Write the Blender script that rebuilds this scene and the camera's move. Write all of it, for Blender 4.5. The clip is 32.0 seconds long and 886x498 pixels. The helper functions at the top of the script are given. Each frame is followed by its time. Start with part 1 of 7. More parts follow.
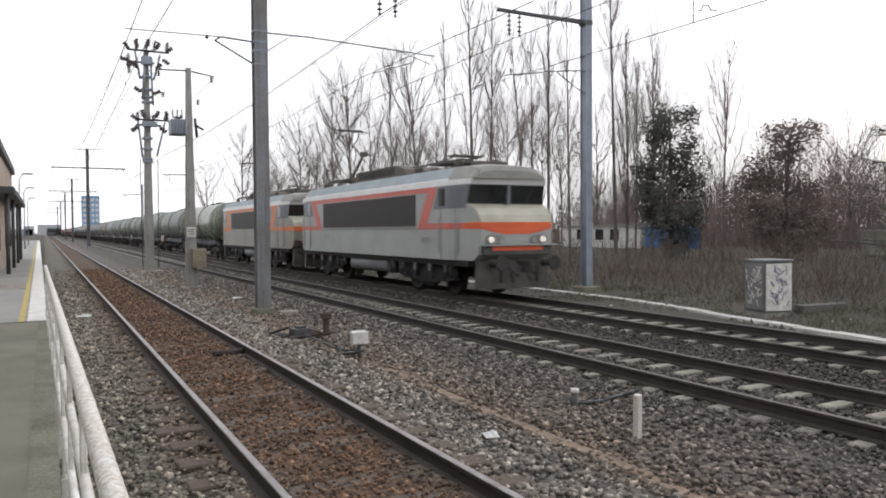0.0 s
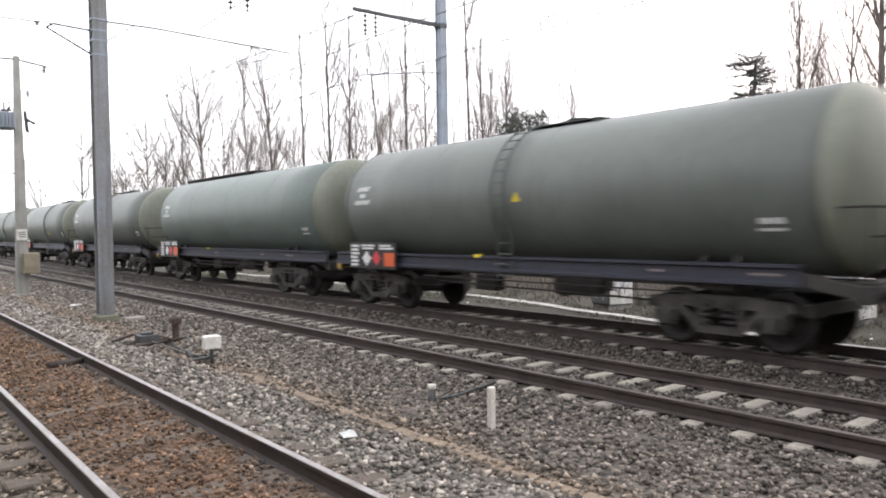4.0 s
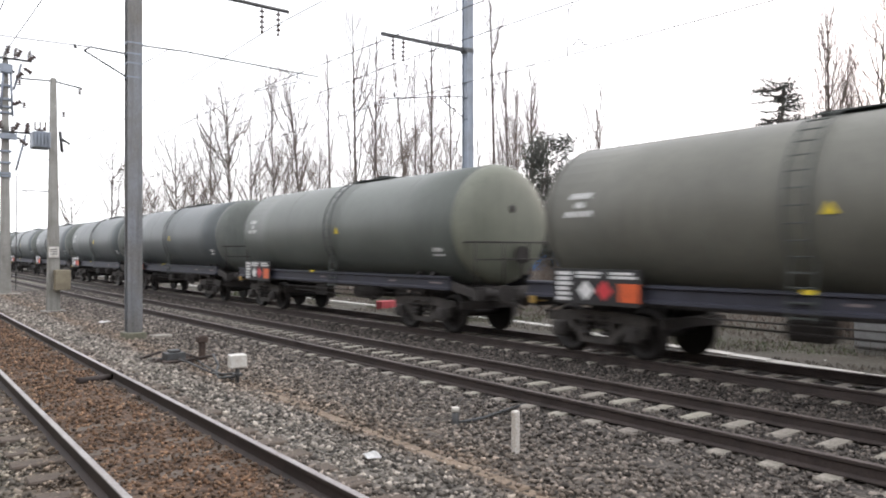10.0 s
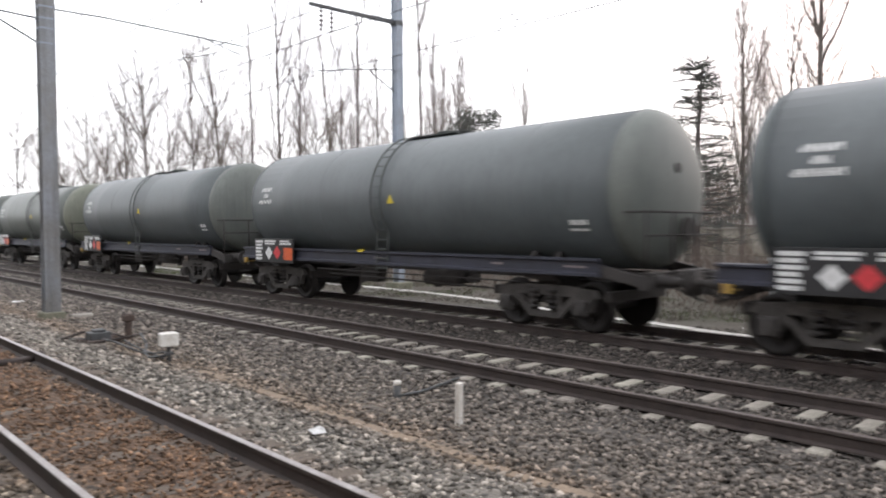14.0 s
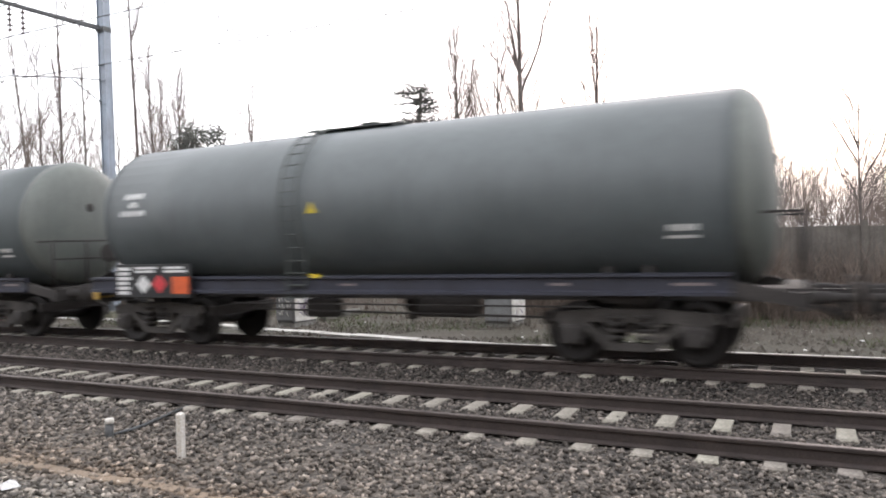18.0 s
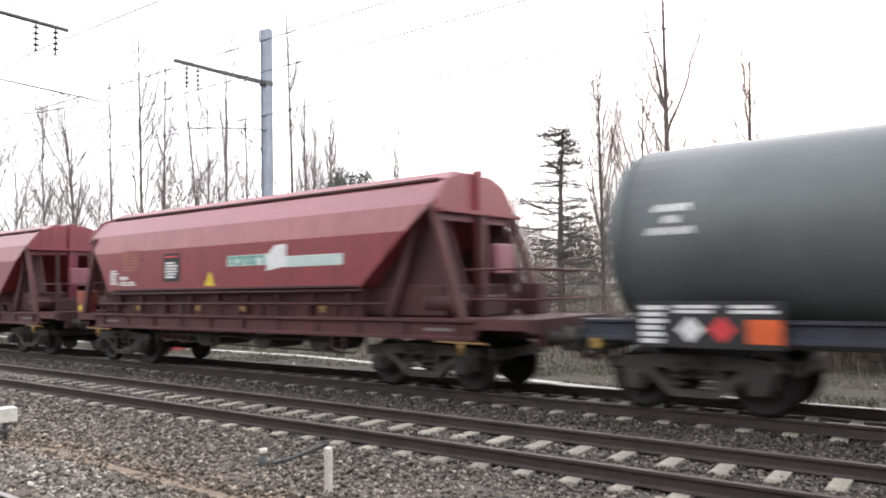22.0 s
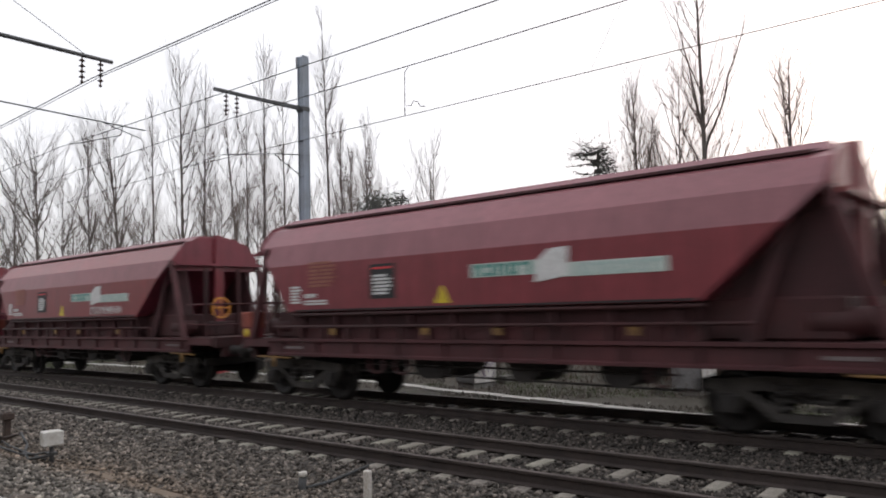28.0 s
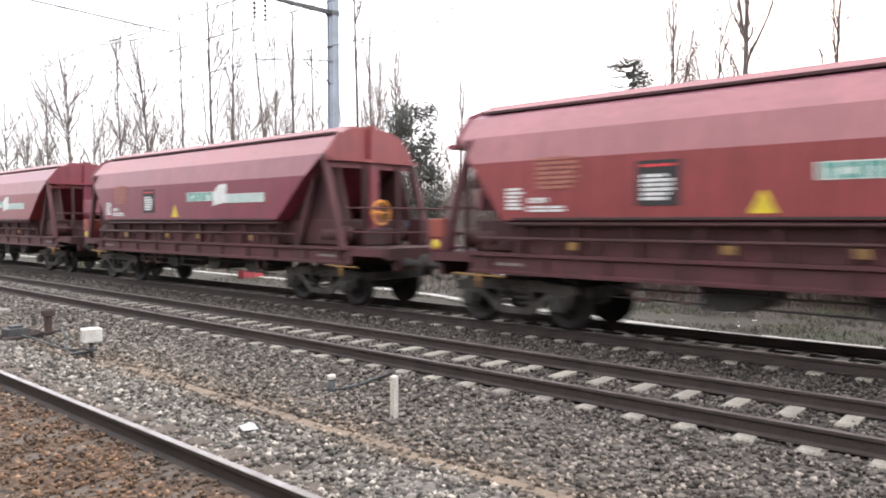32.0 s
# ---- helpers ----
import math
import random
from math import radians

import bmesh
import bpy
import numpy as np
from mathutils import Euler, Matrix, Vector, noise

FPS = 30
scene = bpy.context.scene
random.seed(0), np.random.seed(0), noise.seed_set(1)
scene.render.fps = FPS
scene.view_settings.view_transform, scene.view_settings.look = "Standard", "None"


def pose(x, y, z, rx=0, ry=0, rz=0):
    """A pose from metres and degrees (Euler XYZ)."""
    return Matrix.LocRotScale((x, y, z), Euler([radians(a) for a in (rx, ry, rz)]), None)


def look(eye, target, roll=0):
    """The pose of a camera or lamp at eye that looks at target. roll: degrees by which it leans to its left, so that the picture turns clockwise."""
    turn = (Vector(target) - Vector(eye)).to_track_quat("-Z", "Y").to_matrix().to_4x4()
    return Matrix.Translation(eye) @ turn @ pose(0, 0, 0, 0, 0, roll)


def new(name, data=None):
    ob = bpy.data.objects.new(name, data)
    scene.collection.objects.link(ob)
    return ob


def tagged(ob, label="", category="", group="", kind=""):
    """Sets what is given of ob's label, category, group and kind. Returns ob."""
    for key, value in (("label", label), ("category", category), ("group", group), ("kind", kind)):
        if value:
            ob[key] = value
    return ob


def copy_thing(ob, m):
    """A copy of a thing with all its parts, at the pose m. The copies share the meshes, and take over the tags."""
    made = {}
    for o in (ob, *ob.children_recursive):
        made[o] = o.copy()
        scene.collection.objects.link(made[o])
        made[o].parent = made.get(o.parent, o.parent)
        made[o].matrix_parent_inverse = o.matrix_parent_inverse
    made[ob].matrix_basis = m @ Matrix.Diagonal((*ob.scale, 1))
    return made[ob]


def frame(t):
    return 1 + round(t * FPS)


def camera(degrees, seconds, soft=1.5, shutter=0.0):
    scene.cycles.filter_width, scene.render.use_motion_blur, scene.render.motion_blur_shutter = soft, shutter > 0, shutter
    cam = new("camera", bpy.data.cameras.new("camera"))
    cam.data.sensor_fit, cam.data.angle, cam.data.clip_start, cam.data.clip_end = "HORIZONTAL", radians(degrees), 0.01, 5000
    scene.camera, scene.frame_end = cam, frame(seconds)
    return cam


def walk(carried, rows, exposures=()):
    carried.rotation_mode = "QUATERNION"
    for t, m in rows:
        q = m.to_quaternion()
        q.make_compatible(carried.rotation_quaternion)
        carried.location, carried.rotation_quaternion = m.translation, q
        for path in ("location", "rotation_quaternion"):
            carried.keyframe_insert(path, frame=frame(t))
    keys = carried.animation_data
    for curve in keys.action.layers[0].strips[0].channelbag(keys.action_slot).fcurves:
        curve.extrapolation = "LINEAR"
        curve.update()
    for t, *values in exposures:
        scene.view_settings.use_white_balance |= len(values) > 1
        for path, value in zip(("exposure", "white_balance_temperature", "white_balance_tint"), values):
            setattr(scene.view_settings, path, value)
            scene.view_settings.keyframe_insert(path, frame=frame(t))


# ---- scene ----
cam = camera(61.48, 32.0, soft=1.9, shutter=0.35)
PATH = [
    (0.0, (-1.556, -0.009, 1.980), (3.158, 8.806, 1.719), -0.43),
    (0.5, (-1.570, -0.004, 1.968), (3.418, 8.659, 1.709), -0.13),
    (1.0, (-1.559, -0.008, 1.963), (3.812, 8.422, 1.661), 0.09),
    (1.5, (-1.542, -0.010, 1.959), (4.203, 8.169, 1.652), 0.19),
    (2.0, (-1.528, -0.008, 1.957), (4.485, 7.978, 1.726), 0.35),
    (2.5, (-1.518, -0.008, 1.957), (4.490, 7.986, 1.960), 0.41),
    (3.0, (-1.516, -0.012, 1.955), (4.480, 7.992, 1.944), 0.21),
    (3.5, (-1.514, -0.029, 1.952), (4.552, 7.919, 1.816), -0.31),
    (5.5, (-1.547, -0.063, 1.957), (5.294, 7.214, 1.466), -1.12),
    (5.7, (-1.553, -0.067, 1.957), (5.037, 7.443, 1.533), -1.10),
    (6.0, (-1.561, -0.072, 1.958), (4.714, 7.708, 1.634), -1.06),
    (6.5, (-1.567, -0.070, 1.959), (4.527, 7.854, 1.686), -0.12),
    (7.0, (-1.572, -0.065, 1.958), (4.507, 7.871, 1.708), 0.56),
    (7.5, (-1.582, -0.061, 1.956), (4.521, 7.857, 1.739), 0.70),
    (8.0, (-1.582, -0.058, 1.956), (4.560, 7.832, 1.801), 0.78),
    (8.5, (-1.587, -0.057, 1.956), (4.562, 7.829, 1.901), 0.79),
    (9.0, (-1.587, -0.055, 1.958), (4.583, 7.814, 2.047), 1.25),
    (9.5, (-1.579, -0.058, 1.961), (4.579, 7.820, 2.102), 0.46),
    (10.0, (-1.579, -0.066, 1.958), (4.451, 7.911, 1.990), -0.08),
    (10.5, (-1.584, -0.057, 1.956), (4.276, 8.046, 1.890), 0.12),
    (11.0, (-1.597, -0.044, 1.955), (4.026, 8.225, 1.864), 0.18),
    (11.5, (-1.623, -0.037, 1.945), (3.625, 8.475, 1.847), 0.53),
    (12.0, (-1.666, -0.048, 1.951), (3.656, 8.418, 1.938), -0.11),
    (12.5, (-1.695, -0.093, 1.945), (3.858, 8.223, 1.980), 0.50),
    (13.0, (-1.708, -0.076, 1.936), (3.572, 8.417, 1.908), 1.37),
    (13.1, (-1.716, -0.059, 1.938), (3.285, 8.600, 1.847), 1.50),
    (13.2, (-1.725, -0.041, 1.940), (3.104, 8.715, 1.803), 1.45),
    (13.3, (-1.733, -0.024, 1.943), (3.037, 8.762, 1.723), 0.97),
    (13.4, (-1.742, -0.006, 1.945), (3.065, 8.756, 1.600), 0.17),
    (13.5, (-1.750, 0.011, 1.947), (3.521, 8.502, 1.587), -0.17),
    (13.6, (-1.748, 0.021, 1.948), (3.988, 8.206, 1.641), -1.01),
    (13.7, (-1.746, 0.031, 1.949), (4.311, 7.984, 1.689), -1.79),
    (13.8, (-1.745, 0.042, 1.949), (4.615, 7.754, 1.702), -1.72),
    (13.9, (-1.743, 0.052, 1.950), (4.814, 7.597, 1.674), -1.07),
    (14.0, (-1.741, 0.062, 1.951), (5.058, 7.389, 1.642), -0.32),
    (14.1, (-1.737, 0.065, 1.951), (5.180, 7.279, 1.642), 0.16),
    (14.2, (-1.733, 0.067, 1.951), (5.340, 7.130, 1.664), 0.17),
    (14.3, (-1.730, 0.070, 1.951), (5.434, 7.041, 1.664), 0.42),
    (14.5, (-1.722, 0.075, 1.951), (5.582, 6.902, 1.734), 0.91),
    (16.5, (-1.709, 0.061, 1.932), (5.906, 6.542, 2.024), -1.14),
    (17.0, (-1.685, 0.038, 1.928), (6.209, 6.176, 2.032), -0.91),
    (17.3, (-1.672, 0.019, 1.926), (6.743, 5.420, 2.000), -1.88),
    (17.5, (-1.664, 0.006, 1.925), (7.055, 4.903, 1.978), -2.53),
    (18.0, (-1.667, -0.004, 1.923), (7.258, 4.505, 1.807), -1.79),
    (18.5, (-1.665, -0.008, 1.919), (7.156, 4.699, 1.715), -2.45),
    (18.7, (-1.668, -0.000, 1.919), (6.841, 5.245, 1.630), -2.20),
    (18.8, (-1.669, 0.004, 1.920), (6.669, 5.514, 1.587), -2.07),
    (19.0, (-1.672, 0.012, 1.920), (6.527, 5.721, 1.502), -1.82),
    (19.5, (-1.670, 0.027, 1.925), (6.375, 5.958, 1.600), -1.45),
    (20.0, (-1.666, 0.034, 1.929), (6.316, 6.058, 1.979), -1.01),
    (20.5, (-1.666, 0.040, 1.933), (6.273, 6.118, 2.098), -0.74),
    (21.0, (-1.672, 0.038, 1.932), (6.518, 5.774, 2.018), 0.40),
    (21.5, (-1.756, 0.076, 1.926), (6.432, 5.809, 2.248), -0.30),
    (22.0, (-1.665, 0.059, 1.918), (6.268, 6.128, 2.408), -1.03),
    (22.5, (-1.660, 0.065, 1.914), (6.265, 6.139, 2.460), -0.98),
    (23.0, (-1.664, 0.065, 1.919), (6.218, 6.186, 2.565), -1.17),
    (23.5, (-1.662, 0.070, 1.917), (6.139, 6.285, 2.636), -0.98),
    (24.0, (-1.658, 0.074, 1.916), (6.115, 6.318, 2.676), -1.03),
    (24.5, (-1.660, 0.073, 1.917), (6.172, 6.250, 2.627), -1.60),
    (25.0, (-1.659, 0.076, 1.919), (6.209, 6.203, 2.663), -1.62),
    (25.5, (-1.660, 0.075, 1.919), (6.196, 6.214, 2.694), -1.71),
    (27.5, (-1.655, 0.076, 1.915), (6.078, 6.371, 2.665), -1.62),
    (28.0, (-1.654, 0.079, 1.913), (5.964, 6.508, 2.704), -1.59),
    (28.5, (-1.654, 0.083, 1.913), (5.919, 6.561, 2.734), -1.57),
    (29.0, (-1.654, 0.083, 1.915), (5.966, 6.503, 2.768), -1.75),
    (29.5, (-1.653, 0.086, 1.915), (5.963, 6.509, 2.772), -1.59),
    (30.0, (-1.655, 0.083, 1.917), (5.957, 6.518, 2.729), -1.31),
    (30.5, (-1.650, 0.085, 1.918), (5.907, 6.607, 2.509), -1.09),
    (31.0, (-1.673, 0.105, 1.917), (5.824, 6.724, 1.888), -0.16),
    (31.5, (-1.674, 0.110, 1.916), (5.773, 6.773, 1.555), -0.19),
    (32.0, (-1.671, 0.110, 1.920), (5.721, 6.834, 1.532), -0.04),
]
EXPOSURES = [(0.0, -0.72), (1.0, -0.38), (2.0, -0.2), (3.0, -0.1), (5.5, 0.45), (6.0, 0.5), (7.0, 0.32), (8.0, 0.3), (9.0, 0.05), (10.0, -0.1), (11.0, -0.12), (13.0, -0.1), (14.5, -0.06), (17.0, 0.15), (18.0, 0.2), (19.0, 0.5), (20.0, 0.65), (21.5, 0.2), (22.0, 0.25), (23.0, -0.4), (24.0, -0.85), (25.0, -0.95), (30.4, -1.0), (31.0, -0.92), (31.5, 0.1), (32.0, 0.45)]
walk(cam, [(t, look(eye, target, roll)) for t, eye, target, roll in PATH], EXPOSURES)

# ---- world and light: thin bright overcast, low sun veiled beyond the line ----
world = bpy.data.worlds.new("overcast_sky")
scene.world = world
world.use_nodes = True
wn, wl = world.node_tree.nodes, world.node_tree.links
wn.clear()
w_out = wn.new("ShaderNodeOutputWorld")
w_bg = wn.new("ShaderNodeBackground")
w_sky = wn.new("ShaderNodeTexSky")
w_sky.sky_type = "NISHITA"
w_sky.sun_disc = False
w_sky.sun_elevation = radians(19)
w_sky.sun_rotation = radians(88)
w_sky.dust_density = 6.0
w_scale = wn.new("ShaderNodeMixRGB")
w_scale.blend_type = "MULTIPLY"
w_scale.inputs[0].default_value = 1.0
w_scale.inputs[2].default_value = (0.044, 0.042, 0.054, 1)
w_mix = wn.new("ShaderNodeMixRGB")
w_mix.blend_type = "ADD"
w_mix.inputs[0].default_value = 1.0
w_mix.inputs[2].default_value = (2.02, 2.02, 2.07, 1)     # the even cloud layer
wl.new(w_sky.outputs[0], w_scale.inputs[1])
wl.new(w_scale.outputs[0], w_mix.inputs[1])
wl.new(w_mix.outputs[0], w_bg.inputs[0])
w_bg.inputs[1].default_value = 1.0
wl.new(w_bg.outputs[0], w_out.inputs[0])

sun_data = bpy.data.lights.new("sun", "SUN")
sun_data.energy, sun_data.angle, sun_data.color = 0.45, radians(40), (1.0, 0.95, 0.90)
sun = new("sun", sun_data)
sun.matrix_world = look((9.4, 0.3, 33.3), (0, 0, 30))


# ---- materials ----
def nodes_of(name):
    m = bpy.data.materials.new(name)
    m.use_nodes = True
    nt = m.node_tree
    return m, nt, nt.nodes["Principled BSDF"]


def mat(name, a, b=None, scale=2.0, rough=0.7, metal=0.0, grain=45.0, amount=0.18, bump=0.15, rnd=0.0, streak=0.0, depth=0.01, coords="Object"):
    """Base colour a, worn towards b in large soft patches, with a fine grain, relief and optional streaks down the height."""
    m, nt, p = nodes_of(name)
    n, l = nt.nodes, nt.links
    b = b or tuple(c * 0.72 for c in a)
    tc = n.new("ShaderNodeTexCoord")
    big = n.new("ShaderNodeTexNoise")
    big.inputs["Scale"].default_value, big.inputs["Detail"].default_value, big.inputs["Roughness"].default_value = scale, 7, 0.65
    fine = n.new("ShaderNodeTexNoise")
    fine.inputs["Scale"].default_value, fine.inputs["Detail"].default_value = grain, 4
    l.new(tc.outputs[coords], big.inputs["Vector"])
    l.new(tc.outputs[coords], fine.inputs["Vector"])
    ramp = n.new("ShaderNodeValToRGB")
    ramp.color_ramp.elements[0].position, ramp.color_ramp.elements[0].color = 0.36, (*b, 1)
    ramp.color_ramp.elements[1].position, ramp.color_ramp.elements[1].color = 0.62, (*a, 1)
    l.new(big.outputs["Fac"], ramp.inputs[0])
    col = ramp.outputs[0]
    if streak:
        mp = n.new("ShaderNodeMapping")
        mp.inputs["Scale"].default_value = (6, 6, 0.35)
        st = n.new("ShaderNodeTexNoise")
        st.inputs["Scale"].default_value, st.inputs["Detail"].default_value = 1.6, 6
        l.new(tc.outputs[coords], mp.inputs[0])
        l.new(mp.outputs[0], st.inputs["Vector"])
        sr = n.new("ShaderNodeMapRange")
        sr.inputs[1].default_value, sr.inputs[2].default_value = 0.45, 0.75
        sr.inputs[3].default_value, sr.inputs[4].default_value = 0.0, streak
        l.new(st.outputs["Fac"], sr.inputs[0])
        mx = n.new("ShaderNodeMixRGB")
        mx.inputs[2].default_value = (*[c * 0.45 for c in b], 1)
        l.new(sr.outputs[0], mx.inputs[0])
        l.new(col, mx.inputs[1])
        col = mx.outputs[0]
    g = n.new("ShaderNodeMapRange")
    g.inputs[1].default_value, g.inputs[2].default_value = 0.3, 0.7
    g.inputs[3].default_value, g.inputs[4].default_value = 1 - amount, 1 + amount
    l.new(fine.outputs["Fac"], g.inputs[0])
    mul = n.new("ShaderNodeVectorMath")
    mul.operation = "SCALE"
    l.new(col, mul.inputs[0])
    l.new(g.outputs[0], mul.inputs["Scale"])
    col = mul.outputs[0]
    if rnd:
        oi = n.new("ShaderNodeObjectInfo")
        hs = n.new("ShaderNodeHueSaturation")
        r1 = n.new("ShaderNodeMapRange")
        r1.inputs[3].default_value, r1.inputs[4].default_value = 1 - rnd, 1 + rnd
        r2 = n.new("ShaderNodeMapRange")
        r2.inputs[3].default_value, r2.inputs[4].default_value = 0.5 - rnd * 0.12, 0.5 + rnd * 0.12
        l.new(oi.outputs["Random"], r1.inputs[0])
        l.new(oi.outputs["Random"], r2.inputs[0])
        l.new(r1.outputs[0], hs.inputs["Value"])
        l.new(r2.outputs[0], hs.inputs["Hue"])
        l.new(col, hs.inputs["Color"])
        col = hs.outputs[0]
    l.new(col, p.inputs["Base Color"])
    rr = n.new("ShaderNodeMapRange")
    rr.inputs[3].default_value, rr.inputs[4].default_value = max(0.05, rough - 0.12), min(1, rough + 0.12)
    l.new(big.outputs["Fac"], rr.inputs[0])
    l.new(rr.outputs[0], p.inputs["Roughness"])
    p.inputs["Metallic"].default_value = metal
    if bump:
        bp = n.new("ShaderNodeBump")
        bp.inputs["Strength"].default_value, bp.inputs["Distance"].default_value = bump, depth
        l.new(fine.outputs["Fac"], bp.inputs["Height"])
        l.new(bp.outputs[0], p.inputs["Normal"])
    return m


def ballast_mat(name, island, relief):
    """Track-bed stone whose tint follows the strips along the line: rusty in the near bed, pale beside it, dull brown-grey beyond."""
    m, nt, p = nodes_of(name)
    n, l = nt.nodes, nt.links
    geo = n.new("ShaderNodeNewGeometry")
    sep = n.new("ShaderNodeSeparateXYZ")
    l.new(geo.outputs["Position"], sep.inputs[0])
    nz = n.new("ShaderNodeTexNoise")
    nz.inputs["Scale"].default_value, nz.inputs["Detail"].default_value = 0.9, 6
    l.new(geo.outputs["Position"], nz.inputs["Vector"])
    wob = n.new("ShaderNodeMath")
    wob.operation = "MULTIPLY_ADD"
    wob.inputs[1].default_value, wob.inputs[2].default_value = 1.1, -0.55
    l.new(nz.outputs["Fac"], wob.inputs[0])
    add = n.new("ShaderNodeMath")
    l.new(sep.outputs[0], add.inputs[0])
    l.new(wob.outputs[0], add.inputs[1])
    rng = n.new("ShaderNodeMapRange")
    rng.inputs[1].default_value, rng.inputs[2].default_value = -2.0, 18.0
    l.new(add.outputs[0], rng.inputs[0])
    ramp = n.new("ShaderNodeValToRGB")
    strips = [(-2.0, (.25, .235, .19)), (-0.6, (.31, .285, .235)), (-0.2, (.25, .205, .16)), (0.25, (.188, .117, .071)), (1.2, (.202, .125, .077)),
              (1.75, (.24, .21, .18)), (2.2, (.30, .28, .245)), (2.85, (.265, .243, .213)), (3.25, (.238, .19, .147)), (3.8, (.215, .188, .16)),
              (5.2, (.172, .154, .136)), (6.4, (.132, .118, .105)), (8.4, (.105, .092, .082)), (9.4, (.08, .07, .063)), (11.6, (.075, .067, .06)), (12.6, (.12, .11, .095))]
    strips = [(x, (r, g * 0.97, b * 0.96)) for x, (r, g, b) in strips]
    els = ramp.color_ramp.elements
    els[0].position, els[0].color = 0.0, (*strips[0][1], 1)
    els[1].position, els[1].color = (strips[-1][0] + 2) / 20, (*strips[-1][1], 1)
    for x, c in strips[1:-1]:
        e = els.new((x + 2) / 20)
        e.color = (*c, 1)
    l.new(rng.outputs[0], ramp.inputs[0])
    fine = n.new("ShaderNodeTexVoronoi")
    fine.inputs["Scale"].default_value = 17
    l.new(geo.outputs["Position"], fine.inputs["Vector"])
    val = n.new("ShaderNodeMapRange")
    if island:
        pick = n.new("ShaderNodeValToRGB")     # most stones dull, a few pale chips
        pe = pick.color_ramp.elements
        pe[0].position, pe[0].color = 0.0, (.14, .14, .14, 1)
        pe[1].position, pe[1].color = 1.0, (1, 1, 1, 1)
        for at, v in ((0.55, 0.40), (0.84, 0.62), (0.93, 0.74), (0.965, 0.92)):
            pe.new(at).color = (v, v, v, 1)
        l.new(geo.outputs["Random Per Island"], pick.inputs[0])
        l.new(pick.outputs[0], val.inputs[0])
        val.inputs[3].default_value, val.inputs[4].default_value = -0.15, 2.1
    else:
        one = n.new("ShaderNodeSeparateColor")
        l.new(fine.outputs["Color"], one.inputs[0])
        l.new(one.outputs[0], val.inputs[0])
        val.inputs[3].default_value, val.inputs[4].default_value = 0.12, 0.75
    sc = n.new("ShaderNodeVectorMath")
    sc.operation = "SCALE"
    l.new(ramp.outputs[0], sc.inputs[0])
    l.new(val.outputs[0], sc.inputs["Scale"])
    l.new(sc.outputs[0], p.inputs["Base Color"])
    p.inputs["Roughness"].default_value = 0.9
    bp = n.new("ShaderNodeBump")
    bp.inputs["Strength"].default_value, bp.inputs["Distance"].default_value = relief, 0.03
    if island:
        fn = n.new("ShaderNodeTexNoise")
        fn.inputs["Scale"].default_value = 90
        l.new(geo.outputs["Position"], fn.inputs["Vector"])
        l.new(fn.outputs["Fac"], bp.inputs["Height"])
    else:
        l.new(fine.outputs["Distance"], bp.inputs["Height"])
        bp.invert = True
    l.new(bp.outputs[0], p.inputs["Normal"])
    return m


M = {}
PRINT = {'stencil', 'print', 'number_mark', 'load_table', 'sole_stencil', 'plate_print', 'chalk_mark', 'scrawl'}   # small print, left joined
M["ground"] = ballast_mat("track_bed", False, 0.9)
M["stone"] = ballast_mat("ballast_stone", True, 0.3)
M["rail_side"] = mat("rusty_rail", (.06, .046, .042), (.038, .03, .028), 3, 0.75, 0.25, 60)
M["rail_top"] = mat("polished_rail_top", (.36, .34, .33), (.22, .19, .18), 2, 0.38, 0.8, 30, bump=0.03)
M["rail_top_dull"] = mat("dull_rail_top", (.16, .135, .125), (.09, .075, .07), 2, 0.5, 0.6, 30, bump=0.03)
M["concrete"] = mat("pale_concrete", (.34, .32, .285), (.22, .20, .175), 3, 0.9, 0, 35, 0.2, 0.3, rnd=0.16)
M["sleeper"] = mat("weathered_sleeper", (.31, .285, .245), (.18, .165, .14), 3, 0.9, 0, 35, 0.25, 0.3, rnd=0.2)
M["concrete_grey"] = mat("grey_concrete", (.33, .32, .30), (.20, .19, .17), 1.4, 0.9, 0, 30, 0.2, 0.3, streak=0.5)
M["old_wood"] = mat("creosoted_wood", (.12, .095, .075), (.075, .058, .046), 5, 0.9, 0, 50, 0.3, 0.4)
M["asphalt"] = mat("worn_asphalt", (.205, .195, .15), (.135, .132, .10), 0.9, 0.95, 0, 120, 0.25, 0.3)
M["platform_grey"] = mat("platform_paving", (.30, .30, .285), (.23, .225, .21), 0.8, 0.9, 0, 60, 0.15, 0.2)
M["white_paint"] = mat("weathered_white_paint", (.72, .71, .68), (.50, .47, .42), 6, 0.5, 0, 55, 0.1, 0.15)
M["flaking_white"] = mat("flaking_white_paint", (.74, .73, .71), (.46, .40, .32), 55, 0.5, 0, 160, 0.15, 0.3)
M["paper"] = mat("white_paper", (.86, .86, .86), (.7, .7, .69), 9, 0.6)
M["yellow_paint"] = mat("worn_yellow_paint", (.55, .42, .08), (.35, .28, .10), 4, 0.7, 0, 60)
M["steel_mast"] = mat("galvanised_mast", (.29, .33, .39), (.22, .24, .27), 1.6, 0.55, 0.3, 40, 0.12, 0.1, streak=0.3)
M["steel_dark"] = mat("dark_fitting", (.10, .105, .11), (.06, .06, .06), 4, 0.6, 0.3)
M["mast_weathered"] = mat("weathered_mast", (.225, .24, .265), (.165, .155, .14), 0.55, 0.7, 0.1, 40, 0.2, 0.2, streak=0.55)
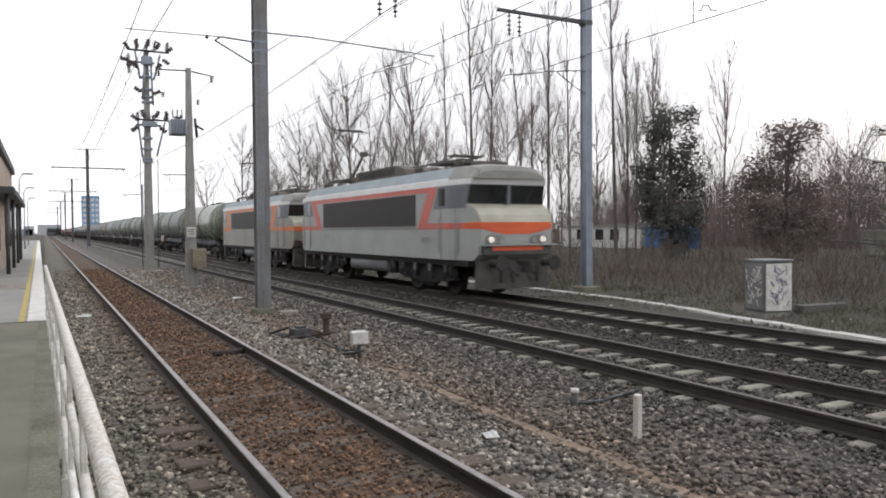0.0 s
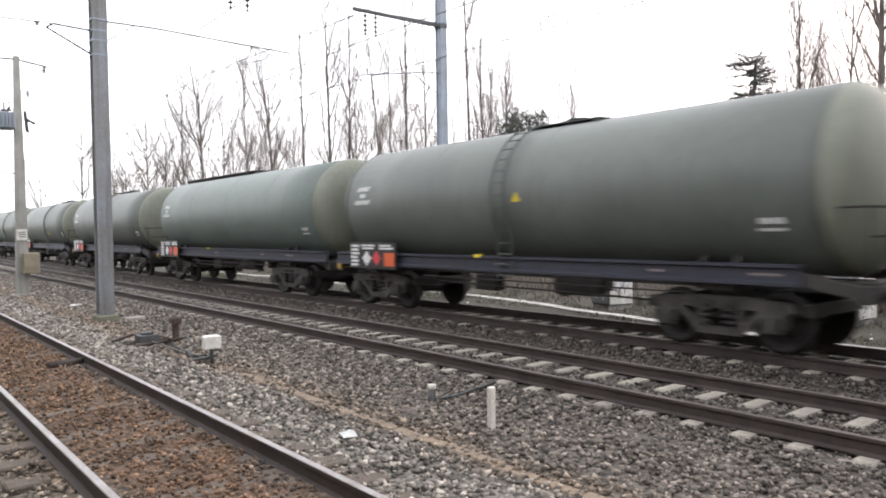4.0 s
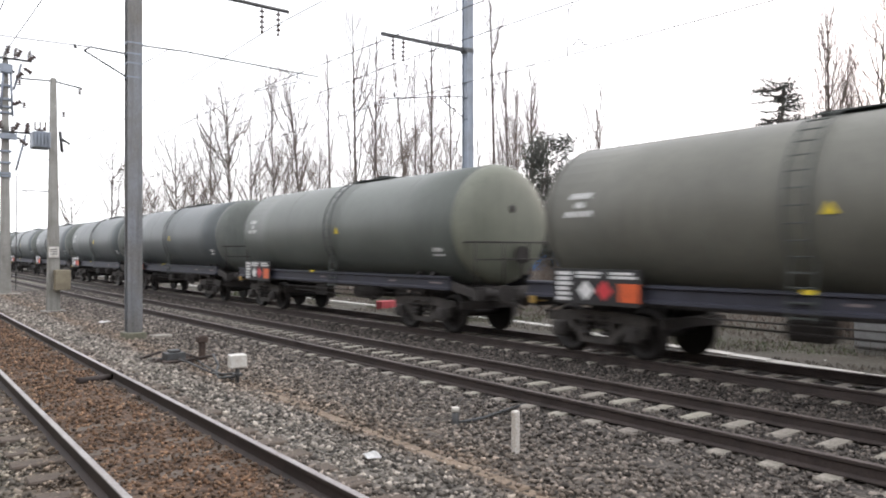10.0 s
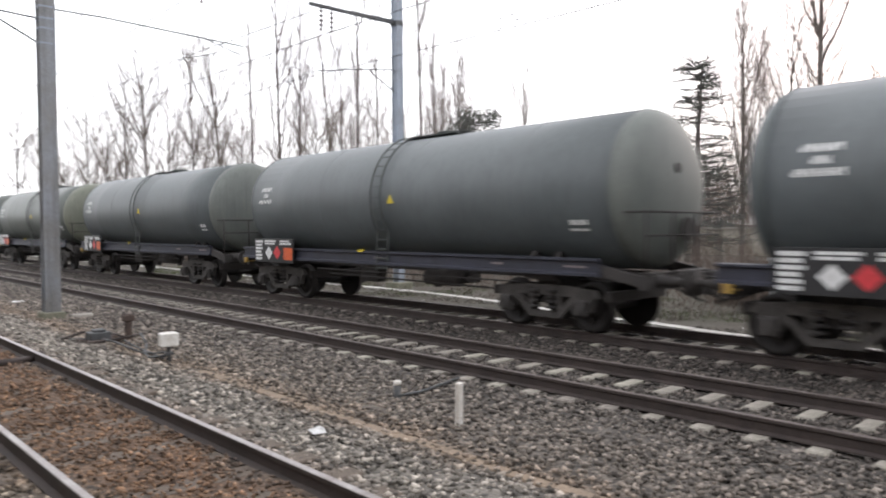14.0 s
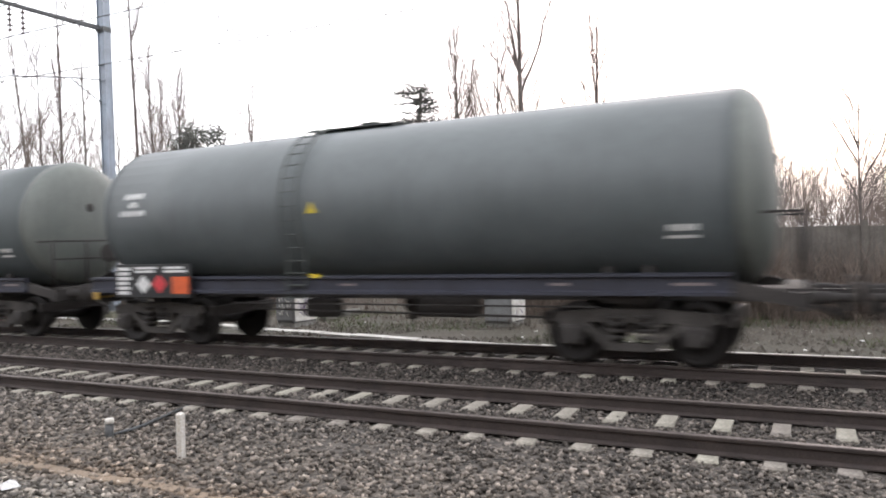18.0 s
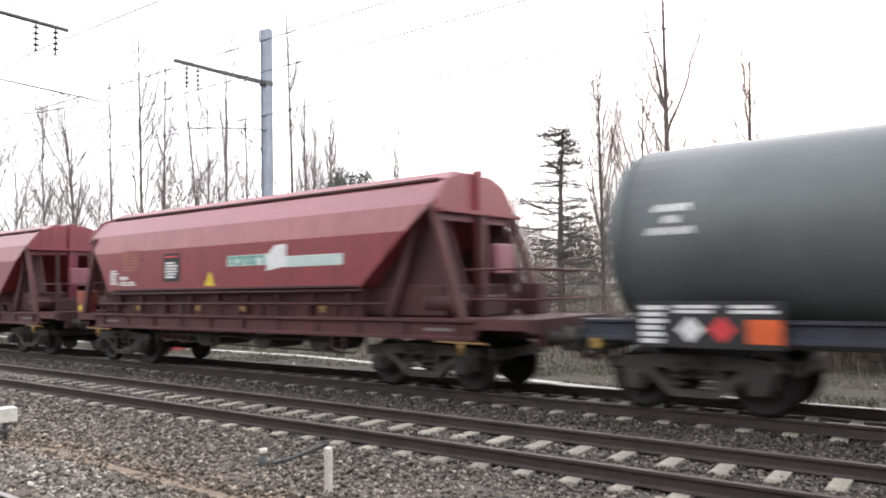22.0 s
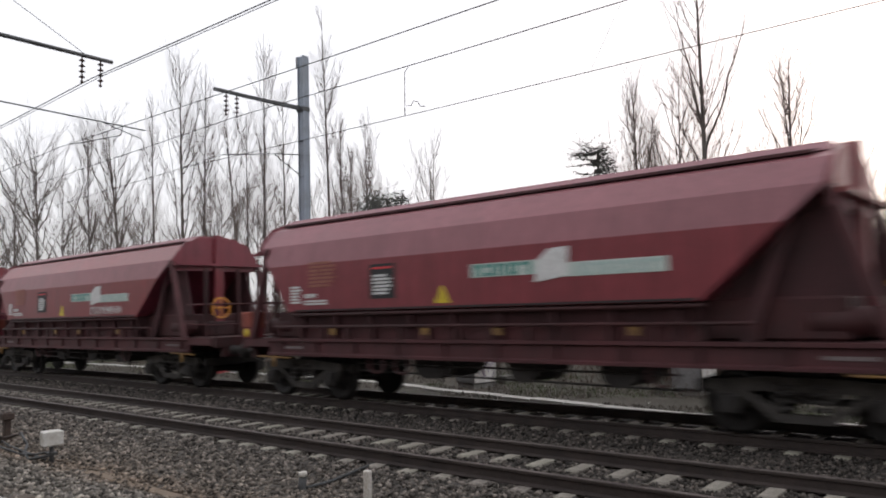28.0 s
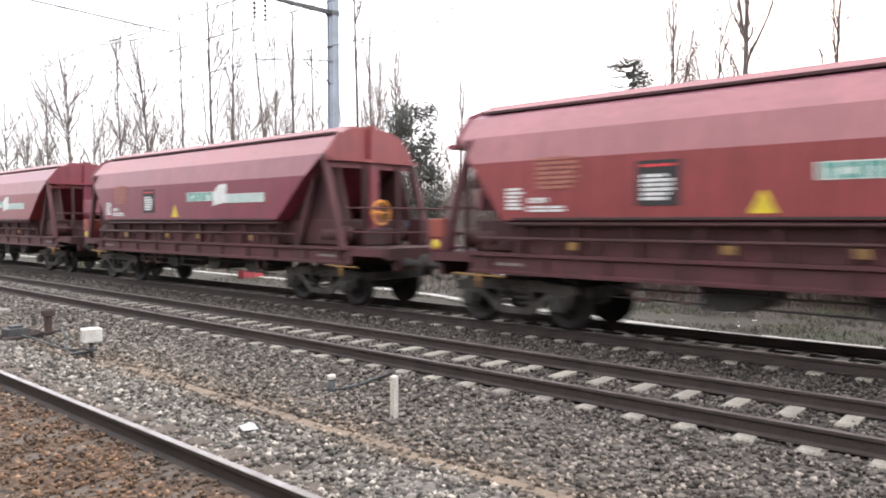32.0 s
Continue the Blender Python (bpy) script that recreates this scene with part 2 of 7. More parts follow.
M["pole_concrete"] = mat("pole_concrete", (.34, .335, .315), (.235, .23, .21), 1.5, 0.9, 0, 40, 0.15, 0.2, streak=0.4)
M["mossy"] = mat("mossy_concrete", (.20, .195, .15), (.12, .12, .085), 3, 0.95, 0, 40, 0.25, 0.4)
M["insulator"] = mat("brown_insulator", (.10, .075, .07), None, 5, 0.3)
M["wire"] = mat("copper_wire", (.075, .078, .075), (.05, .05, .05), 4, 0.6, 0.5, bump=0)
M["bark"] = mat("grey_bark", (.155, .132, .118), (.092, .078, .07), 3, 0.95, 0, 30, 0.3, 0.4, rnd=0.2)
M["twig"] = mat("bare_twigs", (.235, .185, .163), (.165, .13, .114), 0.6, 0.95, 0, 8, 0.2, 0)
M["needle"] = mat("dark_needles", (.085, .095, .08), (.05, .058, .05), 1.5, 0.9, 0, 20, 0.35, 0)
M["ivy"] = mat("ivy_leaves", (.095, .098, .084), (.055, .058, .05), 1.2, 0.85, 0, 12, 0.4, 0)
M["bramble"] = mat("dead_brambles", (.145, .112, .092), (.09, .07, .058), 0.5, 0.95, 0, 6, 0.3, 0)
M["grass"] = mat("rough_grass", (.08, .10, .04), (.052, .062, .03), 0.4, 0.95, 0, 4, 0.35, 0)
M["soil"] = mat("leaf_litter_soil", (.062, .052, .04), (.045, .042, .028), 0.35, 0.95, 0, 14, 0.35, 0.5, depth=0.05)


# ---- mesh helpers ----
def box(bm, x0, x1, y0, y1, z0, z1, bevel=0.0):
    vs = [bm.verts.new((x, y, z)) for z in (z0, z1) for y in (y0, y1) for x in (x0, x1)]
    fs = [bm.faces.new([vs[i] for i in q]) for q in ((0, 2, 3, 1), (4, 5, 7, 6), (0, 1, 5, 4), (2, 6, 7, 3), (0, 4, 6, 2), (1, 3, 7, 5))]
    if bevel:
        bmesh.ops.bevel(bm, geom=list({e for f in fs for e in f.edges}), offset=bevel, segments=1, affect="EDGES", profile=0.5)
    return vs


def tube(bm, p, q, r0, r1=None, seg=8, cap=True):
    p, q = Vector(p), Vector(q)
    r1 = r0 if r1 is None else r1
    d = (q - p).normalized()
    a = d.orthogonal().normalized()
    b = d.cross(a)
    ring = [[bm.verts.new(c + (a * math.cos(k * 2 * math.pi / seg) + b * math.sin(k * 2 * math.pi / seg)) * r) for k in range(seg)] for c, r in ((p, r0), (q, r1))]
    for k in range(seg):
        f = bm.faces.new((ring[0][k], ring[0][(k + 1) % seg], ring[1][(k + 1) % seg], ring[1][k]))
        f.smooth = seg > 5
    if cap:
        bm.faces.new(ring[0][::-1])
        bm.faces.new(ring[1])


def lathe(bm, axis_p, axis_d, rows, seg=16):
    """Rings of radius r at distance s along an axis, joined; a radius of 0 closes to a point ring."""
    p, d = Vector(axis_p), Vector(axis_d).normalized()
    a = d.orthogonal().normalized()
    b = d.cross(a)
    rings = [[bm.verts.new(p + d * s + (a * math.cos(k * 2 * math.pi / seg) + b * math.sin(k * 2 * math.pi / seg)) * max(r, 1e-3)) for k in range(seg)] for s, r in rows]
    for u, v in zip(rings, rings[1:]):
        for k in range(seg):
            f = bm.faces.new((u[k], u[(k + 1) % seg], v[(k + 1) % seg], v[k]))
            f.smooth = True
    bm.faces.new(rings[0][::-1])
    bm.faces.new(rings[-1])


def prism(bm, poly, axis, a, b):
    """A polygon of (u, v) pushed from a to b along an axis: 'x' takes (y, z), 'y' takes (x, z), 'z' takes (x, y)."""
    def at(u, v, w):
        return {"x": (w, u, v), "y": (u, w, v), "z": (u, v, w)}[axis]
    lo = [bm.verts.new(at(u, v, a)) for u, v in poly]
    hi = [bm.verts.new(at(u, v, b)) for u, v in poly]
    n = len(poly)
    for k in range(n):
        bm.faces.new((lo[k], lo[(k + 1) % n], hi[(k + 1) % n], hi[k]))
    bm.faces.new(lo[::-1])
    bm.faces.new(hi)
    return lo, hi


def mesh_of(name, bm, material):
    bmesh.ops.recalc_face_normals(bm, faces=bm.faces)
    me = bpy.data.meshes.new(name)
    bm.to_mesh(me)
    bm.free()
    me.materials.append(material)
    return me


def part(name, bm, material, parent, label=""):
    ob = new(name, mesh_of(name, bm, material))
    ob.parent = parent
    if name in PRINT:
        tagged(ob, label, kind="stuff")
    elif label:
        tagged(ob, label)
    return ob


def thing(name, label, category, group="", m=None):
    ob = tagged(new(name), label, category, group)
    ob.empty_display_size = 0.3
    if m is not None:
        ob.matrix_basis = m
    return ob


def single(name, bm, material, label, category="", group="", kind="", m=None):
    ob = tagged(new(name, mesh_of(name, bm, material)), label, category, group, kind)
    if m is not None:
        ob.matrix_basis = m
    return ob


def from_arrays(name, verts, faces, material, label, category="", kind=""):
    me = bpy.data.meshes.new(name)
    me.from_pydata(verts, [], faces)
    me.materials.append(material)
    return tagged(new(name, me), label, category, "", kind)


BM = bmesh.new
Z2, Z3 = -0.04, -0.03          # rail heads of the two far tracks
X1, X2, X3 = 0.7525, 6.62, 10.35  # track centres
G2 = 1.505 / 2


# ---- ground ----
def level(x):
    """Height of the made ground across the line."""
    pts = ((-60, -0.3), (-1.5, -0.3), (-0.6, -0.22), (0, -0.165), (1.5, -0.165), (2.2, -0.22), (3.2, -0.27), (4.6, -0.29), (5.4, -0.25), (7.8, -0.25),
           (8.6, -0.29), (9.2, -0.24), (11.5, -0.24), (12.3, -0.3), (15, -0.27), (20, -0.1), (30, 0.3), (60, 0.5), (3000, 0.5))
    for (a, za), (b, zb) in zip(pts, pts[1:]):
        if x <= b:
            return za + (zb - za) * max(0, (x - a)) / (b - a)
    return 0.5


gx = [-2500, -600, -150, -60, -20, -8, -4] + [-3 + 0.2 * i for i in range(96)] + [17, 19, 22, 26, 32, 45, 70, 150, 500, 2500]
gy = [-2500, -700, -200, -80, -40, -20, -10] + [-6 + 0.35 * i for i in range(100)] + [30, 33, 37, 42, 50, 60, 80, 110, 160, 250, 500, 1200, 2800]
verts, faces = [], []
for y in gy:
    for x in gx:
        near = -3.2 < x < 20 and -10 < y < 60
        verts.append((x, y, level(x) + (0.03 * noise.noise((x * 1.7, y * 1.7, 0)) + 0.02 * noise.noise((x * 5, y * 5, 3)) if near else 0)))
nx = len(gx)
for j in range(len(gy) - 1):
    for i in range(nx - 1):
        faces.append((j * nx + i, j * nx + i + 1, (j + 1) * nx + i + 1, (j + 1) * nx + i))
ground = from_arrays("ground", verts, faces, M["ground"], "stony railway ground, rusty, pale and brown in strips", "ground", "structure")
ground.data.materials.append(M["soil"])
for f in ground.data.polygons:
    f.use_smooth = True
    if f.center.x > 13.0 or f.center.x < -1.6:
        f.material_index = 1


# ---- tracks ----
def rail_profile(x, z):
    half = [(0.075, -0.172), (0.075, -0.160), (0.012, -0.140), (0.009, -0.05), (0.036, -0.038), (0.036, -0.006)]
    return [(x + u, z + v) for u, v in half] + [(x - u, z + v) for u, v in half[::-1]]


def track(name, xc, z, label, top):
    t = tagged(new(name), label, "railway track", "", "structure")
    for s in (-1, 1):
        bm = BM()
        prism(bm, rail_profile(xc + s * G2, z), "y", -160, 900)
        r = part("rail", bm, M["rail_side"], t)
        bm = BM()
        prism(bm, [(xc + s * G2 - 0.034, z - 0.007), (xc + s * G2 + 0.034, z - 0.007), (xc + s * G2 + 0.027, z), (xc + s * G2 - 0.027, z)], "y", -160, 900)
        part("rail_head", bm, top, r, "worn bright running surface")
    return t


track_1 = track("track_1", X1, 0.0, "near track with bright rails in rusty ballast", M["rail_top"])
track_2 = track("track_2", X2, Z2, "middle track on twin-block concrete sleepers", M["rail_top_dull"])
track_3 = track("track_3", X3, Z3, "far running track on twin-block concrete sleepers", M["rail_top_dull"])


def far_sleepers(t, xc, z, y0, y1):
    vs, fs = [], []
    y = y0
    while y < y1:
        for s in (-1, 1):
            o = len(vs)
            c = xc + s * (G2 + 0.05 * -s * s)
            vs += [(c - 0.4, y - 0.13, z - 0.3), (c + 0.42, y - 0.13, z - 0.3), (c + 0.42, y + 0.13, z - 0.3), (c - 0.4, y + 0.13, z - 0.3),
                   (c - 0.38, y - 0.11, z - 0.172), (c + 0.40, y - 0.11, z - 0.172), (c + 0.40, y + 0.11, z - 0.172), (c - 0.38, y + 0.11, z - 0.172)]
            fs += [(o + 4, o + 5, o + 6, o + 7), (o, o + 1, o + 5, o + 4), (o + 1, o + 2, o + 6, o + 5), (o + 2, o + 3, o + 7, o + 6), (o + 3, o, o + 4, o + 7)]
        y += 0.6
    ob = from_arrays("sleepers", vs, fs, M["sleeper"], "rows of pale concrete sleeper blocks", "", "stuff")
    ob.parent = t


for t, xc, z in ((track_2, X2, Z2), (track_3, X3, Z3)):
    far_sleepers(t, xc, z, 60.1, 330)


# ---- platform and walkway ----
walk_bm = BM()
prism(walk_bm, [(-14, -60), (-1.44, -60), (-1.52, 14.0), (-14, 14.0)], "z", -0.45, 0.5)
walkway = single("pavement", walk_bm, M["asphalt"], "greenish worn asphalt walkway behind the railing", "pavement", "", "structure")
bm = BM()
prism(bm, [(-1.60, -60), (-1.43, -60), (-1.51, 14.0), (-1.68, 14.0)], "z", -0.44, 0.504)
tagged(part("kerb", bm, M["mossy"], walkway, "mossy concrete edge"), kind="structure")
plat_bm = BM()
prism(plat_bm, [(-14, 14.0), (-1.56, 14.0), (-2.4, 160), (-14, 160)], "z", -0.45, 0.52)
platform = single("platform", plat_bm, M["platform_grey"], "grey station platform", "platform", "", "structure")
y = 14.0
while y < 150:
    x = -1.57 - 0.0057 * (y - 14)
    bm = BM()
    box(bm, x - 0.27, x + 0.03, y + 0.01, y + 1.49, 0.36, 0.53, 0.008)
    part("edge_slab", bm, M["white_paint"], platform)
    y += 1.5
bm = BM()
prism(bm, [(-1.96, 14.0), (-1.87, 14.0), (-2.70, 150), (-2.79, 150)], "z", 0.515, 0.526)
part("safety_line", bm, M["yellow_paint"], platform, "worn yellow safety line")
bm = BM()
prism(bm, [(-8, 22.2), (-2.0, 22.2), (-2.05, 24.5), (-8, 24.5)], "z", 0.515, 0.528)
part("paving_band", bm, M["concrete"], platform, "pale crossing band")

# white tubular railing along the walkway
railing = thing("railing", "white painted tubular railing with flaking handrail along the walkway", "railing")
RX = lambda y: -1.435 - 0.0095 * (y - 2)
for z, r, m in ((1.40, 0.028, "flaking_white"), (1.085, 0.02, "white_paint"), (0.74, 0.02, "white_paint")):
    bm = BM()
    tube(bm, (RX(-4), -4, z), (RX(14.5), 14.5, z), r, seg=12)
    if z > 1.2:
        tube(bm, (RX(14.5), 14.5, z), (RX(14.7), 14.7, z - 0.12), r, seg=12)
    part("handrail" if z > 1.2 else "midrail", bm, M[m], railing)
for k in range(-3, 12):
    y = 0.45 + 1.28 * k
    bm = BM()
    box(bm, RX(y) - 0.012, RX(y) + 0.012, y - 0.04, y + 0.04, 0.12, 1.385, 0.004)
    box(bm, RX(y) - 0.022, RX(y) + 0.03, y - 0.06, y + 0.06, 0.14, 0.34, 0.004)
    part("post", bm, M["white_paint"], railing)

# added unseen wall: closes the place, keeps low sky light off the train's flanks
bm = BM()
box(bm, -8.4, -8.0, -90, 24.0, 0.4, 8.2)
single("wall_west", bm, mat("blocker_wall_render", (.30, .27, .235), (.21, .19, .165), 0.4, 0.9, streak=0.4), "added unseen wall behind the walkway that blocks low sky light", "wall", "", "structure")

# station building with canopy, seen along the platform
station = thing("station_building", "beige station building with a flat dark canopy", "building")
bm = BM()
box(bm, -9, -3.1, 26, 48, 0.5, 5.2)
part("wall", bm, mat("beige_render", (.42, .36, .30), (.33, .28, .23), 0.7, 0.9), station)
bm = BM()
box(bm, -9.2, -2.95, 25.8, 48.2, 5.2, 5.55, 0.02)
part("roof", bm, M["steel_dark"], station)
bm = BM()
box(bm, -8, -2.45, 30, 47, 3.35, 3.6, 0.02)
part("canopy", bm, M["steel_dark"], station, "flat dark grey canopy")
for y in (30.5, 36, 41.5, 46.5):
    bm = BM()
    tube(bm, (-2.7, y, 0.5), (-2.7, y, 3.36), 0.07)
    part("column", bm, M["steel_dark"], station)
for y in (28, 33, 39, 44):
    bm = BM()
    box(bm, -3.13, -3.06, y - 0.55, y + 0.55, 1.3, 3.1)
    part("window", bm, mat("dark_glass", (.04, .045, .05), None, 3, 0.12, bump=0), station)
for k, (x, y) in enumerate(((-3.0, 58), (-3.1, 76), (-3.2, 98))):
    lamp = thing("platform_lamp", "slim grey platform lamp with a bent arm", "street lamp", "platform lamps")
    bm = BM()
    tube(bm, (x, y, 0.5), (x, y, 5.6), 0.06, 0.045)
    tube(bm, (x, y, 5.6), (x + 0.25, y, 5.95), 0.035)
    part("pole", bm, M["steel_mast"], lamp)
    bm = BM()
    box(bm, x + 0.2, x + 0.85, y - 0.1, y + 0.1, 5.93, 6.02, 0.02)
    part("lantern", bm, M["steel_dark"], lamp)


# ---- overhead line ----
def insulator(bm, p, n=4, r=0.075, step=0.075):
    x, y, z = p
    rad = [(0, 0.02)]
    for k in range(n):
        rad += [(k * step + 0.005, 0.022), (k * step + 0.012, r), (k * step + 0.035, r * 0.9), (k * step + 0.05, 0.02)]
    lathe(bm, (x, y, z), (0, 0, -1), rad, 8)


def disc_string(bm, p, n=4, r=0.085, step=0.15):
    """Cap-and-pin discs hung one under another on a thin rod, with a clamp at the foot."""
    x, y, z = p
    rad = [(0, 0.022), (0.05, 0.022)]
    for k in range(n):
        h = 0.06 + k * step
        rad += [(h, 0.03), (h + 0.03, 0.034), (h + 0.045, r), (h + 0.065, r * 0.95), (h + 0.07, 0.022), (h + step - 0.01, 0.02)]
    h = 0.06 + n * step
    rad += [(h, 0.02), (h + 0.01, 0.045), (h + 0.07, 0.045), (h + 0.08, 0.0)]
    lathe(bm, (x, y, z), (0, 0, -1), rad, 8)


def hbeam(bm, x, y, w, d, z0, z1):
    """A rolled H section standing upright."""
    h, e, t, q = w / 2, d / 2, 0.02, 0.01
    prism(bm, [(x - h, y - e), (x + h, y - e), (x + h, y - e + t), (x + q, y - e + t), (x + q, y + e - t), (x + h, y + e - t), (x + h, y + e), (x - h, y + e), (x - h, y + e - t), (x - q, y + e - t), (x - q, y - e + t), (x - h, y - e + t)], "z", z0, z1)


def channel_mast(bm, x, y, w, z0, z1):
    """Two rolled channels back to back with a web between, a little tapered in plan."""
    h, q = w / 2, 0.09
    prism(bm, [(x - h, y - 0.16), (x + h, y - 0.16), (x + h, y - 0.13), (x + q, y - 0.13), (x + q, y + 0.13), (x + h, y + 0.13), (x + h, y + 0.16), (x - h, y + 0.16), (x - h, y + 0.13), (x - q, y + 0.13), (x - q, y - 0.13), (x - h, y - 0.13)], "z", z0, z1)


mast_a = thing("catenary_mast", "grey overhead line mast on a concrete footing between the tracks", "mast", "overhead line masts")
AX, AY = 3.62, 20.0
bm = BM()
channel_mast(bm, AX, AY, 0.36, -0.1, 10.9)
part("post", bm, M["mast_weathered"], mast_a)
bm = BM()
box(bm, AX - 0.26, AX + 0.26, AY - 0.28, AY + 0.28, -0.55, -0.1, 0.02)
part("footing", bm, M["mossy"], mast_a, "stained concrete footing")
bm = BM()
tube(bm, (AX + 0.15, AY, 9.02), (7.95, AY, 8.96), 0.055, seg=6)
box(bm, AX - 0.2, AX + 0.2, AY - 0.18, AY + 0.18, 8.97, 9.08, 0.01)
part("bracket", bm, M["steel_dark"], mast_a, "long upper bracket")
bm = BM()
tube(bm, (AX + 0.1, AY, 10.85), (7.22, AY, 9.0), 0.01, seg=5)
part("stay", bm, M["steel_dark"], mast_a, "thin stay rod")
for x in (7.12, 7.62):
    bm = BM()
    disc_string(bm, (x, AY, 8.93))
    part("insulator", bm, M["insulator"], mast_a)
bm = BM()
tube(bm, (AX + 0.15, AY, 7.30), (5.0, AY, 7.32), 0.02, seg=6)
tube(bm, (5.0, AY, 7.32), (8.92, AY, 7.20), 0.02, seg=6)
tube(bm, (AX + 0.15, AY, 6.78), (4.5, AY, 7.3), 0.012, seg=5)
tube(bm, (7.7, AY, 7.23), (8.75, AY, 6.95), 0.015, seg=5)
tube(bm, (6.9, AY, 6.5), (8.2, AY, 6.95), 0.015, seg=5)
tube(bm, (8.2, AY, 6.95), (8.25, AY, 7.22), 0.015, seg=5)
part("steady_arm", bm, M["steel_dark"], mast_a, "thin registration arm")
bm = BM()
tube(bm, (AX - 0.15, AY, 7.02), (2.6, AY, 7.06), 0.022, seg=6)
tube(bm, (2.6, AY, 7.06), (2.45, AY, 6.95), 0.022, seg=6)
tube(bm, (2.45, AY, 6.95), (AX - 0.15, AY, 6.42), 0.022, seg=6)
tube(bm, (2.6, AY, 7.06), (0.3, AY, 7.0), 0.014, seg=5)
insulator(bm, (2.25, AY, 7.07), 2, 0.05, 0.05)
part("bent_arm", bm, M["steel_dark"], mast_a, "bent tube arm towards the near track")
for z in (7.30, 7.02, 6.78, 6.42):
    bm = BM()
    box(bm, AX - 0.188, AX + 0.188, AY - 0.168, AY + 0.168, z - 0.02, z + 0.02)
    part("clamp", bm, M["steel_mast"], mast_a)
bm = BM()
box(bm, AX + 0.4, AX + 0.9, AY - 0.25, AY + 0.05, -0.3, -0.2, 0.02)
single("concrete_slab", bm, M["concrete"], "small pale concrete slab lying by the mast footing", "slab")

BX, BY = 15.0, 20.4


def mast_b(y):
    m = thing("catenary_mast", "blue-grey steel overhead line mast beside the far track", "mast", "overhead line masts")
    bm = BM()
    channel_mast(bm, BX, y, 0.27, -0.15, 10.95)
    part("post", bm, M["steel_mast"], m)
    bm = BM()
    box(bm, BX - 0.35, BX + 0.35, y - 0.35, y + 0.35, -0.6, -0.02, 0.03)
    part("footing", bm, M["mossy"], m, "dark concrete footing")
    bm = BM()
    box(bm, 11.4, BX - 0.18, y - 0.05, y + 0.05, 8.98, 9.09, 0.01)
    tube(bm, (11.7, y, 9.05), (BX - 0.18, y, 9.12), 0.025, seg=6)
    box(bm, BX - 0.18, BX + 0.15, y - 0.175, y + 0.175, 8.95, 9.1)
    part("bracket", bm, M["steel_dark"], m, "long upper bracket")
    for x in (11.85, 12.25):
        bm = BM()
        disc_string(bm, (x, y, 8.99))
        part("insulator", bm, M["insulator"], m)
    bm = BM()
    tube(bm, (BX - 0.18, y, 7.40), (13.75, y, 7.28), 0.02, seg=6)
    tube(bm, (13.75, y, 7.28), (11.7, y, 6.96), 0.02, seg=6)
    tube(bm, (BX - 0.18, y, 6.66), (13.75, y, 7.25), 0.02, seg=6)
    tube(bm, (11.7, y, 6.96), (10.5, y, 6.45), 0.014, seg=5)
    insulator(bm, (11.9, y, 7.2), 3, 0.05, 0.06)
    part("steady_arm", bm, M["steel_dark"], m, "thin registration arm")
    for z in (7.4, 7.9, 6.66):
        bm = BM()
        box(bm, BX - 0.143, BX + 0.143, y - 0.168, y + 0.168, z - 0.02, z + 0.02)
        part("clamp", bm, M["steel_mast"], m)
    return m


for y in (BY, 97.5, 152):
    mast_b(y)

# pole-mounted transformer
pole = thing("transformer_pole", "concrete pole carrying a grey transformer and small warning plates", "utility pole")
PX, PY = 3.55, 30.7
bm = BM()
prism(bm, [(PX - 0.23, -0.5), (PX + 0.23, -0.5), (PX + 0.09, 8.4), (PX - 0.09, 8.4)], "y", PY - 0.12, PY + 0.12)
part("pole_shaft", bm, M["pole_concrete"], pole)
bm = BM()
box(bm, PX - 0.4, PX + 0.4, PY - 0.35, PY + 0.35, -0.45, -0.2, 0.02)
part("footing", bm, M["concrete_grey"], pole)
bm = BM()
tube(bm, (2.4, PY, 8.25), (PX, PY, 8.3), 0.03, seg=6)
tube(bm, (PX, PY, 8.3), (4.55, PY, 8.15), 0.03, seg=6)
part("cross_arm", bm, M["steel_dark"], pole)
for x, z in ((2.45, 8.2), (4.45, 8.12), (2.6, 7.4), (3.9, 7.2)):
    bm = BM()
    insulator(bm, (x, PY, z), 3, 0.09, 0.08)
    part("insulator", bm, M["insulator"], pole)
bm = BM()
box(bm, 2.82, 3.42, PY - 0.35, PY + 0.35, 5.75, 6.35, 0.03)
for k in range(5):
    box(bm, 2.88 + k * 0.11, 2.93 + k * 0.11, PY - 0.42, PY - 0.35, 5.8, 6.3)
part("transformer", bm, M["steel_mast"], pole, "grey finned transformer tank")
for k in range(3):
    bm = BM()
    insulator(bm, (2.95 + k * 0.17, PY, 6.75), 4, 0.04, 0.09)
    part("bushing", bm, M["insulator"], pole)
bm = BM()
tube(bm, (3.75, PY - 0.05, 6.2), (4.1, PY - 0.05, 6.0), 0.05)
tube(bm, (3.78, PY, 6.45), (3.85, PY, 5.7), 0.06)
part("surge_arrester", bm, M["steel_dark"], pole)
bm = BM()
box(bm, PX - 0.02, PX + 0.5, PY - 0.5, PY - 0.13, 0.55, 1.3, 0.02)
part("switch_box", bm, mat("khaki_metal", (.27, .24, .17), (.2, .17, .12), 3, 0.6), pole, "khaki steel switch box")
bm = BM()
box(bm, PX - 0.17, PX + 0.17, PY - 0.15, PY - 0.122, 1.75, 2.15)
part("notice_plate", bm, M["white_paint"], pole, "white enamel notice plate")
bm = BM()
for z in (2.05, 1.97, 1.88):
    box(bm, PX - 0.11, PX + 0.11, PY - 0.157, PY - 0.151, z - 0.015, z + 0.015)
part("plate_print", bm, M["steel_dark"], pole, "dark print bars")

